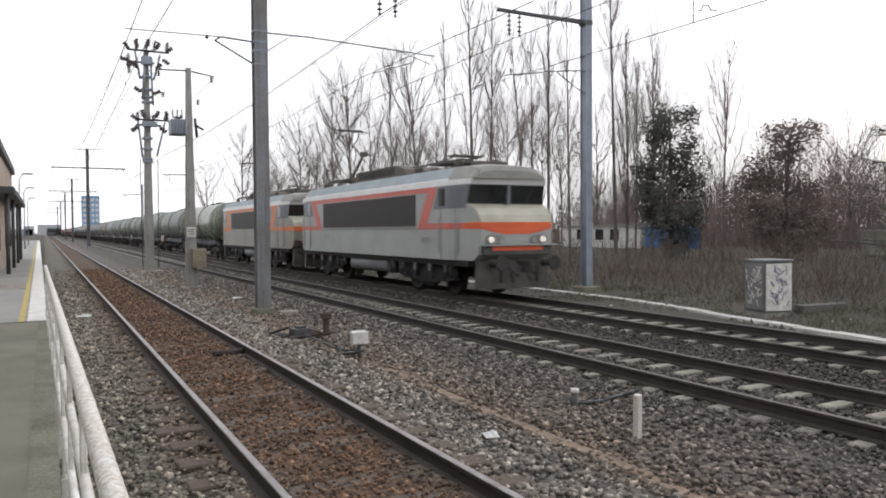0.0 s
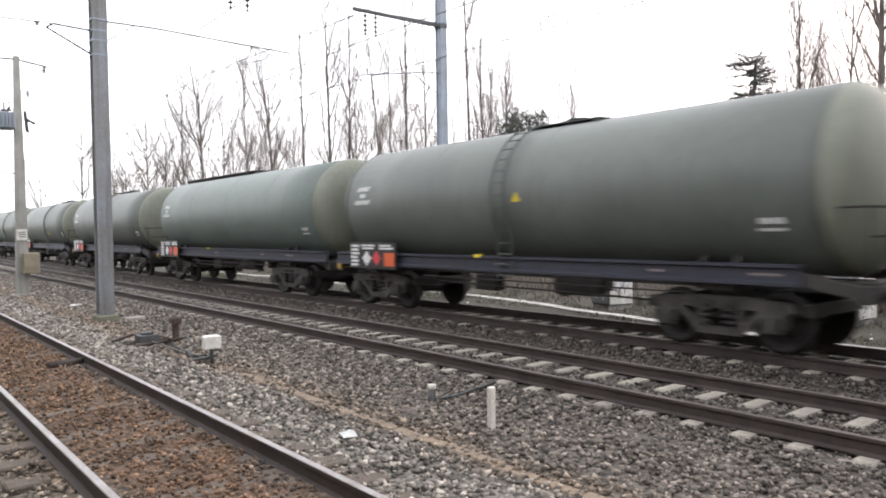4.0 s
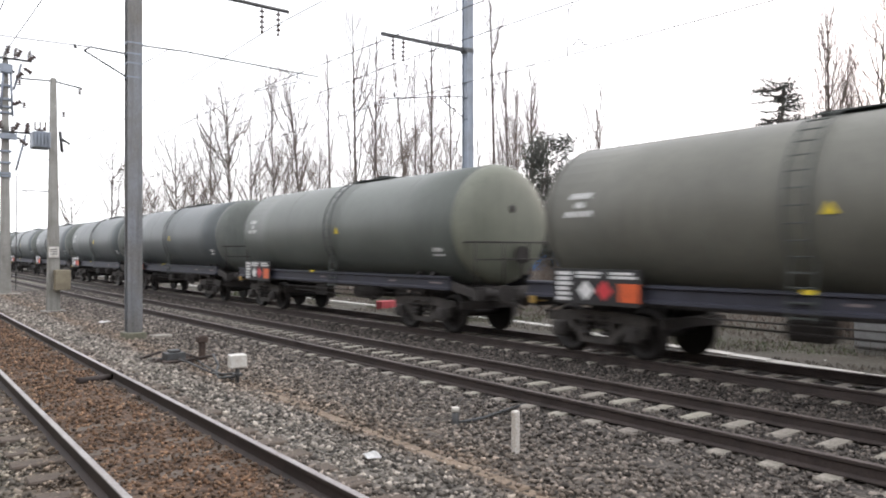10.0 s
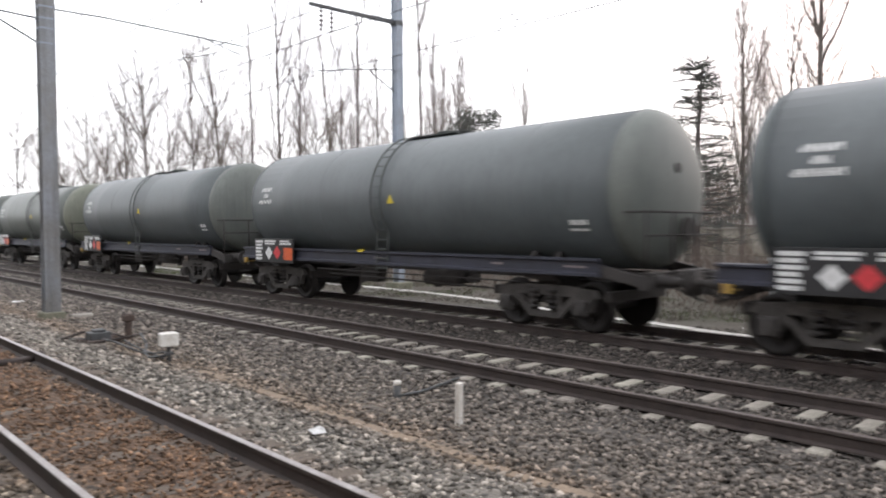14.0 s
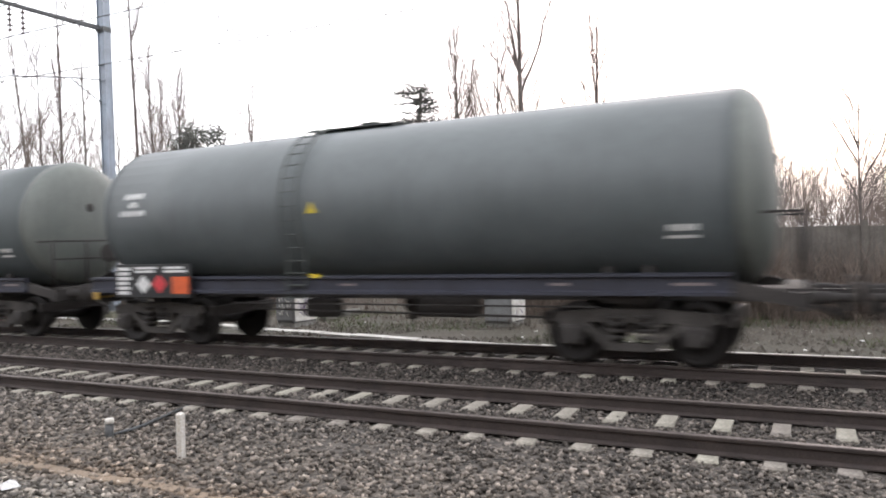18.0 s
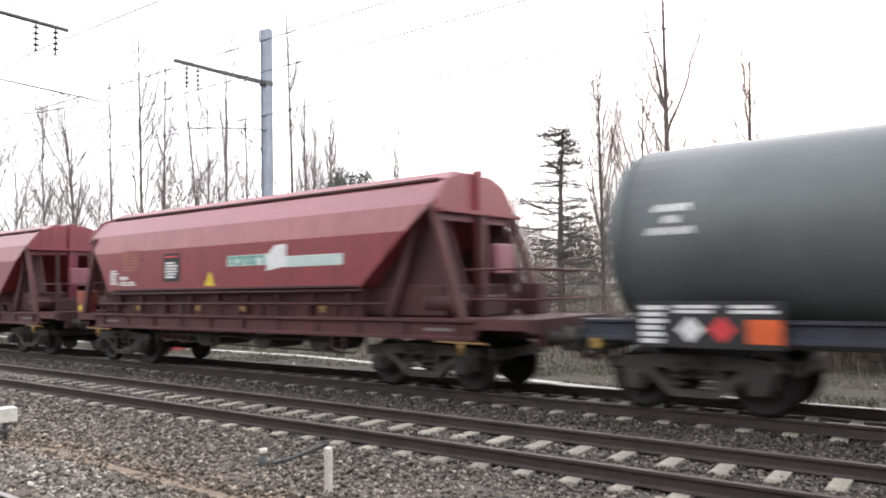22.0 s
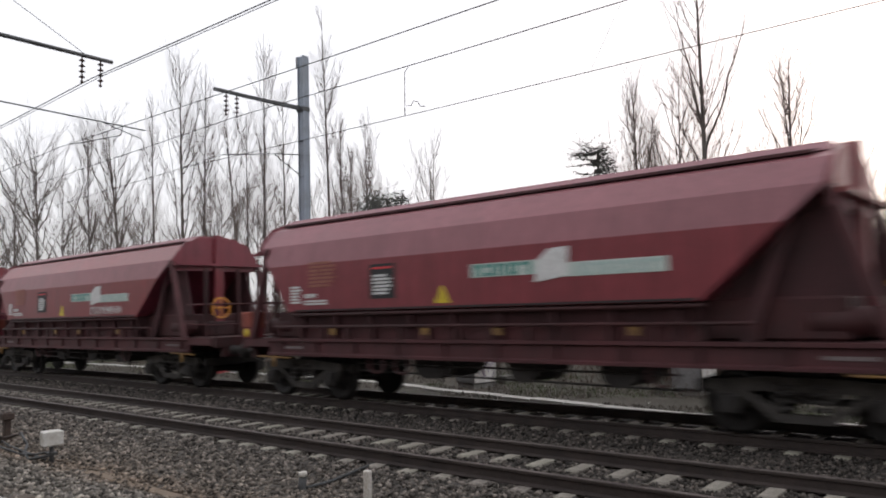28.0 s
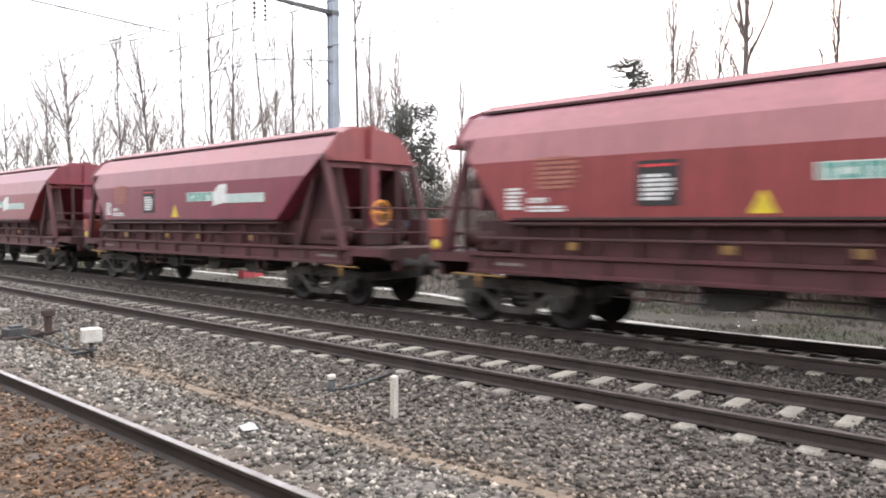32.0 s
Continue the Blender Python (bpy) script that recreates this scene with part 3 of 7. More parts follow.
# heavy switch mast with crowded insulators
lat = thing("switchgear_mast", "concrete mast crowded with insulators, switches and cable runs", "mast")
LX, LY = 3.62, 44.6
bm = BM()
prism(bm, [(LX - 0.26, -0.5), (LX + 0.26, -0.5), (LX + 0.12, 12.1), (LX - 0.12, 12.1)], "y", LY - 0.15, LY + 0.15)
part("shaft", bm, M["pole_concrete"], lat)
bm = BM()
box(bm, LX - 0.7, LX + 0.7, LY - 0.5, LY + 0.5, -0.4, -0.2, 0.03)
part("footing", bm, M["concrete"], lat)
for z, w0, w1 in ((12.0, -1.0, 1.2), (11.35, -1.0, 0.4), (8.2, -0.55, 1.65), (7.9, -0.6, 0.7)):
    bm = BM()
    box(bm, LX + w0, LX + w1, LY - 0.3, LY - 0.2, z - 0.05, z + 0.05)
    part("cross_arm", bm, M["steel_dark"], lat)
for x, z in ((-0.5, 12.6), (0.45, 12.6), (1.1, 12.55), (0.0, 12.45), (-0.95, 11.75), (-0.9, 11.2), (1.0, 8.75), (1.5, 8.5), (-0.5, 8.6), (0.3, 8.5)):
    for dy in (-0.35, 0.1):
        bm = BM()
        insulator(bm, (LX + x, LY + dy, z), 5, 0.11, 0.1)
        part("insulator", bm, M["insulator"], lat)
bm = BM()
for z in (10.6, 9.9, 9.5, 9.2, 7.2, 6.6, 6.05, 5.9):
    box(bm, LX - 0.27, LX + 0.27, LY - 0.25, LY + 0.25, z - 0.05, z + 0.05)
for x0, z0, x1, z1 in ((-0.6, 11.9, -0.35, 10.4), (0.7, 11.8, 0.35, 10.4), (0.9, 8.1, 0.45, 6.2), (-0.5, 8.1, -0.3, 6.1), (0.2, 11.6, 0.3, 9), (-0.1, 11.6, -0.25, 9.3)):
    tube(bm, (LX + x0, LY - 0.3, z0), (LX + x1, LY - 0.3, z1), 0.06, seg=6)
box(bm, LX - 0.3, LX + 0.3, LY - 0.45, LY - 0.2, 11.2, 11.7, 0.05)
box(bm, LX - 0.3, LX + 0.5, LY - 0.45, LY - 0.2, 7.8, 8.1, 0.02)
part("switchgear", bm, M["steel_mast"], lat)
for x, z, dx, dz in ((-0.9, 12.0, -0.5, 0.6), (-0.45, 12.1, -0.25, 0.8), (0.05, 12.2, 0.1, 0.8), (0.5, 12.1, 0.3, 0.7), (1.0, 12.0, 0.6, 0.5), (-0.9, 11.4, -0.8, 0.1), (-0.7, 11.35, -0.5, -0.5), (0.8, 11.6, 0.6, -0.4),
                     (0.45, 11.0, 0.5, 0.5), (-0.45, 11.0, -0.5, 0.5), (-0.5, 8.15, -0.6, 0.4), (-0.2, 8.3, -0.2, 0.7), (0.4, 8.3, 0.3, 0.7), (0.9, 8.2, 0.2, 0.7), (1.5, 8.2, 0.5, 0.5), (0.6, 7.8, 0.6, -0.4), (-0.5, 7.8, -0.5, -0.4), (0.3, 9.6, 0.5, 0.3), (-0.3, 9.7, -0.5, 0.3)):
    bm = BM()
    rad = [(0.0, 0.05)]
    for k in range(3):
        rad += [(0.06 + k * 0.14, 0.07), (0.1 + k * 0.14, 0.17), (0.14 + k * 0.14, 0.14), (0.17 + k * 0.14, 0.06)]
    lathe(bm, (LX + x, LY - 0.32, z), Vector((dx, -0.1, dz)).normalized(), rad, 9)
    part("insulator", bm, M["insulator"], lat)
for dx in (-0.42, 0.5):
    bm = BM()
    tube(bm, (LX + dx, LY - 0.25, 6.0), (LX + dx * 0.9, LY - 0.25, 0.0), 0.025, seg=6)
    part("cable_pipe", bm, M["steel_dark"], lat)


def far_mast(y, z_top, x=3.75):
    m = thing("catenary_mast", "distant steel overhead line mast with crossbeams", "mast", "overhead line masts")
    bm = BM()
    hbeam(bm, x, y, 0.4, 0.4, -0.3, z_top)
    part("post", bm, M["steel_dark"], m)
    bm = BM()
    box(bm, x - 0.45, x + 0.45, y - 0.45, y + 0.45, -0.4, 0.05)
    part("footing", bm, M["concrete_grey"], m)
    bm = BM()
    box(bm, x - 4.4, x + 4.8, y - 0.06, y + 0.06, 10.6, 10.76)
    tube(bm, (x - 1.6, y, z_top - 0.1), (x + 1.7, y, z_top - 0.1), 0.05, seg=6)
    part("crossbeam", bm, M["steel_dark"], m)
    for dx in (-4.2, 3.6, 4.5):
        bm = BM()
        insulator(bm, (x + dx, y, 10.6), 5, 0.09, 0.1)
        part("insulator", bm, M["insulator"], m)


for y in (112, 176, 236, 300, 370):
    far_mast(y, 13.3)


def strand(bm, pts, r, seg=5):
    """One unbroken round strand through the points."""
    pts = [Vector(p) for p in pts]
    rings = []
    for k, p in enumerate(pts):
        d = (pts[min(k + 1, len(pts) - 1)] - pts[max(k - 1, 0)]).normalized()
        a = d.cross(Vector((0.31, 0.02, 0.95))).normalized()
        b = d.cross(a)
        rings.append([bm.verts.new(p + (a * math.cos(j * 2 * math.pi / seg) + b * math.sin(j * 2 * math.pi / seg)) * r) for j in range(seg)])
    for u, v in zip(rings, rings[1:]):
        for j in range(seg):
            bm.faces.new((u[j], u[(j + 1) % seg], v[(j + 1) % seg], v[j]))


def wire(name, pts, r, label):
    bm = BM()
    strand(bm, pts, r)
    return single(name, bm, M["wire"], label, "wire", "overhead wires")


def catenary(x_arm, x_mid, spans, z_sup, z_sag, z_con, zig, r=0.014, twin=False):
    """Messenger hung from support to support, the contact wire close under it, and short droppers between."""
    pts, con = [], []
    drops = []
    for k, (a, b) in enumerate(zip(spans, spans[1:])):
        for i in range(12):
            u = i / 12
            y = a + (b - a) * u
            bow = (2 * u - 1) ** 2
            z = z_sag + (z_sup - z_sag) * bow
            pts.append((x_arm + (x_mid - x_arm) * 0.25 * (1 - bow), y, z))
            xc = x_mid + zig * (1 - 2 * u) * (1 if k % 2 else -1)
            zc = z_con - 0.24 * (1 - bow)
            con.append((xc, y, zc))
            if abs(y) < 90 and i % 3 == 1:
                drops.append(((xc, y, zc), (xc, y, zc + 0.2), 0.012))
            if i in (3, 9) and abs(y) < 90:
                drops.append(((pts[-1][0], y, z), (xc, y, zc), 0.004))
    w = wire("messenger_wire", pts, r, "dark messenger wire of the overhead line")
    wire("contact_wire", con, 0.01, "straight dark contact wire of the overhead line")
    if twin:
        wire("feeder_wire", [(x + 0.2, y, z + 0.07) for x, y, z in pts], 0.011, "second strand running beside the messenger wire")
    for p, q, r in drops:
        bm = BM()
        tube(bm, p, q, r, seg=4, cap=False)
        part("dropper", bm, M["wire"], w)


catenary(7.37, 6.7, (-95, -38, 20, 66, 112, 176, 236, 300), 8.38, 7.95, 6.36, 0.15, 0.016, True)
catenary(12.05, 10.4, (-90, -35, 20.4, 74, 128, 182, 240, 300), 8.2, 7.8, 6.33, 0.15)
catenary(0.9, 0.75, (-95, -38, 20, 66, 112, 176, 236, 300), 8.3, 7.9, 6.36, 0.15)
for x, z0 in ((2.7, 12.5), (3.2, 12.5), (4.1, 12.5), (4.7, 12.5)):
    wire("power_wire", [(x, 44.6, z0), (x - 0.3, 62, z0 - 0.5), (x - 0.4, 80, z0 - 0.3), (x - 0.6, 112, z0 + 0.8)], 0.014, "thin power line beyond the switch mast")
wire("power_wire", [(2.45, 30.7, 8.1), (2.6, 37, 9.3), (2.9, 44.4, 11.1)], 0.01, "thin tap wire between the two poles")
wire("power_wire", [(4.45, 30.7, 8.0), (4.5, 37, 8.0), (4.7, 44.4, 8.3)], 0.01, "thin tap wire between the two poles")
wire("power_wire", [(5.1, 44.4, 8.4), (4.0, 38, 7.6), (3.0, 31.5, 6.8)], 0.01, "thin tap wire between the two poles")

wire("jumper_wire", [(10.5, 11.22, 7.36), (10.5, 11.33, 7.28), (10.5, 11.35, 6.5), (10.5, 11.15, 6.47), (10.5, 11.08, 6.56), (10.5, 10.95, 6.52), (10.5, 10.88, 6.4), (10.45, 10.7, 6.35)], 0.012, "dark jumper hanging between messenger and contact wire")

# ---- small lineside things ----
bm = BM()
box(bm, -0.14, 0.14, -0.11, 0.11, 0.30, 0.52, 0.015)
box_t = thing("track_box", "white painted connection box on a dark stalk with loose cables", "junction box", "", pose(3.25, 12.1, -0.3, 0, 0, -8))
part("housing", bm, M["white_paint"], box_t)
bm = BM()
tube(bm, (0, 0, 0), (0, 0, 0.3), 0.035, seg=8)
box(bm, -0.07, 0.07, -0.07, 0.07, 0.16, 0.2)
box(bm, -0.12, 0.12, -0.12, 0.12, -0.05, 0.03)
part("stalk", bm, M["steel_dark"], box_t)
bm = BM()
cab = [(0, 0, 0.15), (-0.2, 0.5, 0.06), (-0.1, 1.2, 0.05), (0.1, 1.9, 0.08), (0.15, 2.6, 0.2)]
for p, q in zip(cab, cab[1:]):
    tube(bm, p, q, 0.022, seg=6)
part("cable", bm, M["steel_dark"], box_t, "black cable run")

M["rust"] = mat("rusty_brown_iron", (.092, .064, .052), (.055, .04, .034), 5, 0.85, 0.1, 50, 0.3, 0.3)
eq = thing("point_lever", "rusty point lever stand with rods and loose cables in the ballast", "equipment", "", pose(3.45, 15.2, -0.3))
for name, parts_, m in (("base", ((-0.62, 0.12, -0.34, -0.1, -0.02, 0.1), (-0.62, 0.12, 0.12, 0.34, -0.02, 0.1), (-0.2, -0.08, -0.3, 0.3, 0.0, 0.09)), "rust"),
                        ("gear_case", ((-0.5, -0.12, -0.2, 0.12, 0.09, 0.24), (-0.42, -0.2, -0.14, 0.06, 0.24, 0.29)), "steel_dark"),
                        ("stem", ((0.14, 0.25, -0.28, -0.16, -0.05, 0.44), (0.1, 0.29, -0.31, -0.13, -0.05, 0.06)), "rust"),
                        ("head", ((0.095, 0.295, -0.32, -0.12, 0.42, 0.54), (0.13, 0.26, -0.285, -0.155, 0.54, 0.56)), "rust")):
    bm = BM()
    for b in parts_:
        box(bm, *b, 0.012)
    part(name, bm, M[m], eq)
for p, q, r in (((-0.5, -0.5, 0.1), (0.5, -0.3, 0.15), 0.022), ((-0.3, -0.6, 0.14), (-0.2, 0.7, 0.1), 0.02), ((0.0, -0.55, 0.16), (0.1, 0.65, 0.12), 0.02), ((-0.55, 0.0, 0.26), (-0.95, 0.5, 0.05), 0.025), ((-0.6, -0.25, 0.12), (-1.25, -0.1, 0.03), 0.018)):
    bm = BM()
    tube(bm, p, q, r, seg=6)
    part("rod", bm, M["rail_side"], eq)
for way in (((0.1, -0.1, 0.08), (0.0, -0.9, 0.05), (-0.12, -1.8, 0.07), (-0.2, -2.9, 0.06)), ((-0.3, -0.3, 0.12), (-0.35, -1.0, 0.16), (-0.2, -1.9, 0.05), (-0.22, -2.6, 0.12), (-0.2, -3.05, 0.2)), ((-0.5, 0.1, 0.1), (-0.9, 0.9, 0.05), (-0.7, 1.9, 0.04))):
    bm = BM()
    for p, q in zip(way, way[1:]):
        tube(bm, p, q, 0.019, seg=6)
    part("cable", bm, M["steel_dark"], eq, "slack black cable")

bm = BM()
box(bm, -0.038, 0.038, -0.036, 0.036, -0.1, 0.47, 0.01)
single("marker_post", bm, M["flaking_white"], "short chipped white marker post in the ballast", "post", m=pose(4.03, 6.03, -0.27, 2, -2, 8))
stub = thing("cable_stub", "low dark cable stub with a white cap and trailing cable", "cable marker", "", pose(4.32, 7.5, -0.27))
bm = BM()
tube(bm, (0, 0, -0.1), (0.02, 0, 0.17), 0.055, 0.045, 8)
part("stem", bm, M["steel_dark"], stub)
bm = BM()
tube(bm, (0.02, 0, 0.165), (0.02, 0, 0.22), 0.055, 0.05, 10)
part("cap", bm, M["white_paint"], stub, "white cap")
bm = BM()
for p, q in zip([(0.05, 0, 0.02), (0.4, -0.1, 0.05), (0.8, 0.0, 0.06), (1.25, 0.15, 0.05), (1.6, 0.3, 0.03)], [(0.4, -0.1, 0.05), (0.8, 0.0, 0.06), (1.25, 0.15, 0.05), (1.6, 0.3, 0.03), (1.9, 0.5, -0.05)]):
    tube(bm, p, q, 0.02, seg=6)
part("cable", bm, M["steel_dark"], stub)
random.seed(4)


def litter(x, y, z, s, label):
    bm = BM()
    g = [[bm.verts.new((i * s * 0.33, j * s * 0.24, 0.02 + random.random() * 0.05 * (0 < i < 3))) for i in range(4)] for j in range(4)]
    for j in range(3):
        for i in range(3):
            bm.faces.new((g[j][i], g[j][i + 1], g[j + 1][i + 1], g[j + 1][i]))
    bmesh.ops.solidify(bm, geom=bm.faces[:], thickness=0.006)
    single("litter", bm, M["paper"], label, "litter", m=pose(x, y, z, 0, 0, random.uniform(0, 90)))


litter(2.62, 6.55, -0.22, 0.22, "crumpled white paper lying in pale ballast")
litter(-0.55, 21.0, -0.2, 0.5, "crumpled white bag beside the near rail")
litter(0.15, 4.4, -0.16, 0.2, "white scrap of paper by the near rail")
litter(3.9, 24.5, -0.24, 0.4, "pale scrap lying between the tracks")
litter(0.4, 5.1, -0.16, 0.15, "small white scrap in rusty ballast")
bm = BM()
tube(bm, (0, 0, 0.06), (0.55, 0.12, 0.06), 0.055, seg=10)
tube(bm, (0.55, 0.12, 0.06), (0.7, 0.2, 0.1), 0.055, 0.07, seg=10)
single("pipe_end", bm, M["rail_side"], "rusty pipe end lying against the rail", "pipe", m=pose(0.95, 13.0, -0.18))
# cable trough between near and middle track
y = -6.0
random.seed(8)
trough_1 = tagged(new("cable_trough"), "half-buried sandy concrete cable trough along the track", "trough", "", "structure")
M["sandy"] = mat("sandy_concrete", (.235, .178, .128), (.165, .125, .092), 2, 0.95, 0, 40, 0.25, 0.4)
while y < 11.5:
    bm = BM()
    xc = 3.17 + 0.009 * y + random.uniform(-0.015, 0.015)
    box(bm, xc - 0.075, xc + 0.075, y + 0.004, y + 0.99, -0.4, -0.252 + random.uniform(-0.012, 0.008), 0.012)
    part("trough_cover", bm, M["sandy"], trough_1)
    y += 1.0
# pale trough behind the train
M["trough"] = mat("bleached_concrete", (.56, .55, .52), (.40, .385, .355), 1.5, 0.8, 0, 40, 0.15, 0.2)
trough_2 = tagged(new("cable_trough"), "pale concrete cable trough with covers behind the far track", "trough", "", "structure")
way = [(12.2, -30), (12.3, 6.0), (12.75, 8.8), (13.45, 12.8), (14.2, 16), (14.5, 18.5), (14.5, 23), (14.6, 80)]
for (xa, ya), (xb, yb) in zip(way, way[1:]):
    n = max(1, round((yb - ya) / 1.0))
    for k in range(n):
        u, v = k / n, (k + 0.97) / n
        p, q = (xa + (xb - xa) * u, ya + (yb - ya) * u), (xa + (xb - xa) * v, ya + (yb - ya) * v)
        bm = BM()
        prism(bm, [(p[0] - 0.16, p[1]), (p[0] + 0.16, p[1]), (q[0] + 0.16, q[1]), (q[0] - 0.16, q[1])], "z", -0.42, -0.215 + random.uniform(-0.012, 0.008))
        part("trough_cover", bm, M["trough"], trough_2)

# graffiti covered cabinet
CABG = mat("cabinet_grey", (.2, .2, .205), (.14, .14, .14), 3, 0.6)
CABG_PALE = mat("pale_cabinet_grey", (.30, .305, .31), (.23, .23, .23), 3, 0.6)
PURPLE = mat("purple_spray", (.16, .10, .22), None, 6, 0.6)


def signal_cabinet(label, m, paint, front, side):
    """Steel cabinet on a plinth, its door to -x; front and side count the sprayed strokes."""
    cabinet = thing("signal_cabinet", label, "cabinet", "trackside cabinets", m)
    bm = BM()
    box(bm, -0.40, 0.40, -0.36, 0.36, 0.1, 1.36, 0.02)
    part("body", bm, paint, cabinet)
    bm = BM()
    box(bm, -0.43, 0.43, -0.40, 0.40, 1.36, 1.42, 0.015)
    part("lid", bm, paint, cabinet)
    bm = BM()
    box(bm, -0.38, 0.38, -0.34, 0.34, -0.1, 0.1, 0.01)
    part("plinth", bm, M["concrete_grey"], cabinet)
    bm = BM()
    box(bm, -0.435, -0.42, -0.33, 0.33, 0.16, 1.3, 0.004)
    part("door", bm, paint, cabinet)
    bm = BM()
    box(bm, -0.455, -0.435, 0.24, 0.27, 0.66, 0.82, 0.004)
    part("handle", bm, M["steel_dark"], cabinet)
    bm = BM()
    box(bm, -0.38, 0.38, -0.394, -0.379, 0.14, 1.32, 0.004)
    part("side_panel", bm, M["white_paint"], cabinet, "whitewashed side")
    rnd = random.Random(12)
    for count, name, m_, lab in ((front, "front", M["white_paint"], "pale scrawled strokes"), (side, "side", PURPLE, "purple scrawled strokes")):
        if not count:
            continue
        bm = BM()
        for k in range(count):
            u, z, a = rnd.uniform(-0.25, 0.25), rnd.uniform(0.25, 1.2), rnd.uniform(0, 3)
            q = (max(-0.3, min(0.3, u + 0.15 * math.cos(a))), max(0.2, min(1.27, z + 0.15 * math.sin(a))))
            if name == "front":
                tube(bm, (-0.437, u, z), (-0.437, *q), 0.010, seg=4)
            else:
                tube(bm, (u, -0.396, z), (q[0], -0.396, q[1]), 0.010, seg=4)
        part("scrawl", bm, m_, cabinet, lab)


signal_cabinet("grey trackside cabinet covered in pale and purple scrawls", pose(14.62, 12.75, -0.25, 0, 0, -12), CABG, 46, 40)
signal_cabinet("plain pale grey trackside cabinet with a white side", pose(15.62, 7.06, -0.25, 0, 0, -4), CABG_PALE, 0, 9)
bm = BM()
box(bm, 0, 1.5, -0.15, 0.15, 0.0, 0.26, 0.02)
single("concrete_block", bm, mat("damp_concrete", (.15, .145, .13), (.1, .095, .085), 3, 0.9), "low grey concrete block in the grass", "block", m=pose(15.6, 12.6, -0.3, 0, 0, -8))

# red marker behind the far track
bm = BM()
box(bm, -0.45, 0.45, -0.2, 0.2, 0, 0.34, 0.03)
single("red_marker", bm, mat("faded_red", (.45, .07, .08), (.3, .05, .06), 4, 0.7), "faded red and white block beside the far track", "marker", m=pose(14.3, 24.5, -0.3))


# ---- rolling stock: built once about its own middle, front towards -y, heights above the rail head ----
M["bogie_dust"] = mat("dusty_cast_bogie", (.082, .075, .07), (.042, .038, .036), 3, 0.85, 0.05, 30, 0.3, 0.3)
M["loco_under"] = mat("oily_black_bogie", (.022, .020, .019), (.013, .012, .011), 2, 0.8, 0.1, 30, 0.25, 0.2)
M["bogie"] = mat("grimy_bogie", (.048, .043, .041), (.027, .024, .023), 2, 0.8, 0.1, 30, 0.25, 0.2)
M["ladder"] = mat("tank_ladder", (.075, .085, .08), (.05, .056, .053), 4, 0.6, 0.2)
M["wheel"] = mat("wheel_steel", (.024, .021, .02), (.015, .013, .013), 4, 0.6, 0.4)
M["tank"] = mat("green_grey_tank", (.105, .120, .125), (.081, .093, .097), 0.55, 0.44, 0, 30, 0.05, 0.015, rnd=0.14, streak=0.25)
M["tank_pale"] = mat("pale_tank_end", (.136, .148, .136), (.106, .117, .108), 0.8, 0.55, 0, 30, 0.08, 0.03, streak=0.3)
M["sole"] = mat("blue_black_sole_bar", (.034, .036, .054), (.023, .024, .035), 1.2, 0.6, 0, 30, 0.12, 0.1, streak=0.4)
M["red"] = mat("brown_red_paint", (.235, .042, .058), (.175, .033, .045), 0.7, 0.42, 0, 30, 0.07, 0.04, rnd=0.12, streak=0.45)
# paler red of the hopper roof and upper flanks
M["red_light"] = mat("pale_red_paint", (.30, .112, .131), (.238, .088, .103), 0.6, 0.42, 0, 30, 0.07, 0.04, rnd=0.12, streak=0.4)
# darker reds of the hopper's lower works and ends: shade put into the colour
M["red_dark"] = mat("shade_darkened_red", (.066, .018, .02), (.036, .012, .013), 0.9, 0.7, 0, 30, 0.15, 0.1, streak=0.5)
M["red_mid"] = mat("shaded_sole_red", (.095, .026, .03), (.058, .018, .021), 0.8, 0.65, 0, 30, 0.12, 0.08, streak=0.4)
M["chute"] = mat("shaded_chute", (.072, .026, .030), (.042, .017, .019), 0.9, 0.8, 0, 30, 0.15, 0.1)
M["teal_faint"] = mat("bleached_teal", (.36, .50, .47), (.45, .53, .51), 6, 0.6, bump=0)
M["brown"] = mat("sooty_brown_paint", (.105, .058, .053), (.066, .042, .039), 0.7, 0.6, 0, 30, 0.1, 0.05, streak=0.4)
M["black"] = mat("matt_black", (.022, .022, .024), None, 3, 0.6)
M["lettering"] = mat("stencil_white", (.72, .73, .73), (.56, .56, .55), 9, 0.6, bump=0)
M["cream"] = mat("stencil_cream", (.33, .13, .095), (.26, .09, .07), 9, 0.6, bump=0)
M["orange"] = mat("orange_plate", (.66, .115, .03), (.5, .09, .03), 5, 0.5, bump=0)
M["diamond_red"] = mat("hazard_red", (.62, .05, .06), None, 5, 0.5, bump=0)
M["yellow"] = mat("signal_yellow", (.68, .52, .03), (.5, .38, .03), 5, 0.5, bump=0)
M["m_tool"] = mat("orange_red_box", (.27, .062, .042), None, 3, 0.6)
M["wheel_orange"] = mat("orange_wheel", (.72, .30, .04), (.5, .2, .04), 5, 0.5, bump=0)
M["panel_white"] = mat("pale_green_panel", (.60, .66, .62), (.48, .55, .51), 4, 0.6, bump=0)
M["yellow_dull"] = mat("dusty_yellow", (.34, .22, .04), (.22, .13, .04), 5, 0.6, bump=0)
M["yellow_grimy"] = mat("grimy_yellow", (.28, .16, .045), (.17, .09, .04), 5, 0.6, bump=0)
M["chalk"] = mat("faded_stencil", (.22, .19, .19), (.15, .12, .12), 8, 0.7, bump=0)
M["teal"] = mat("teal_print", (.10, .31, .27), (.10, .24, .21), 5, 0.5, bump=0)
M["glass"] = mat("dark_cab_glass", (.03, .032, .032), None, 2, 0.08, bump=0)
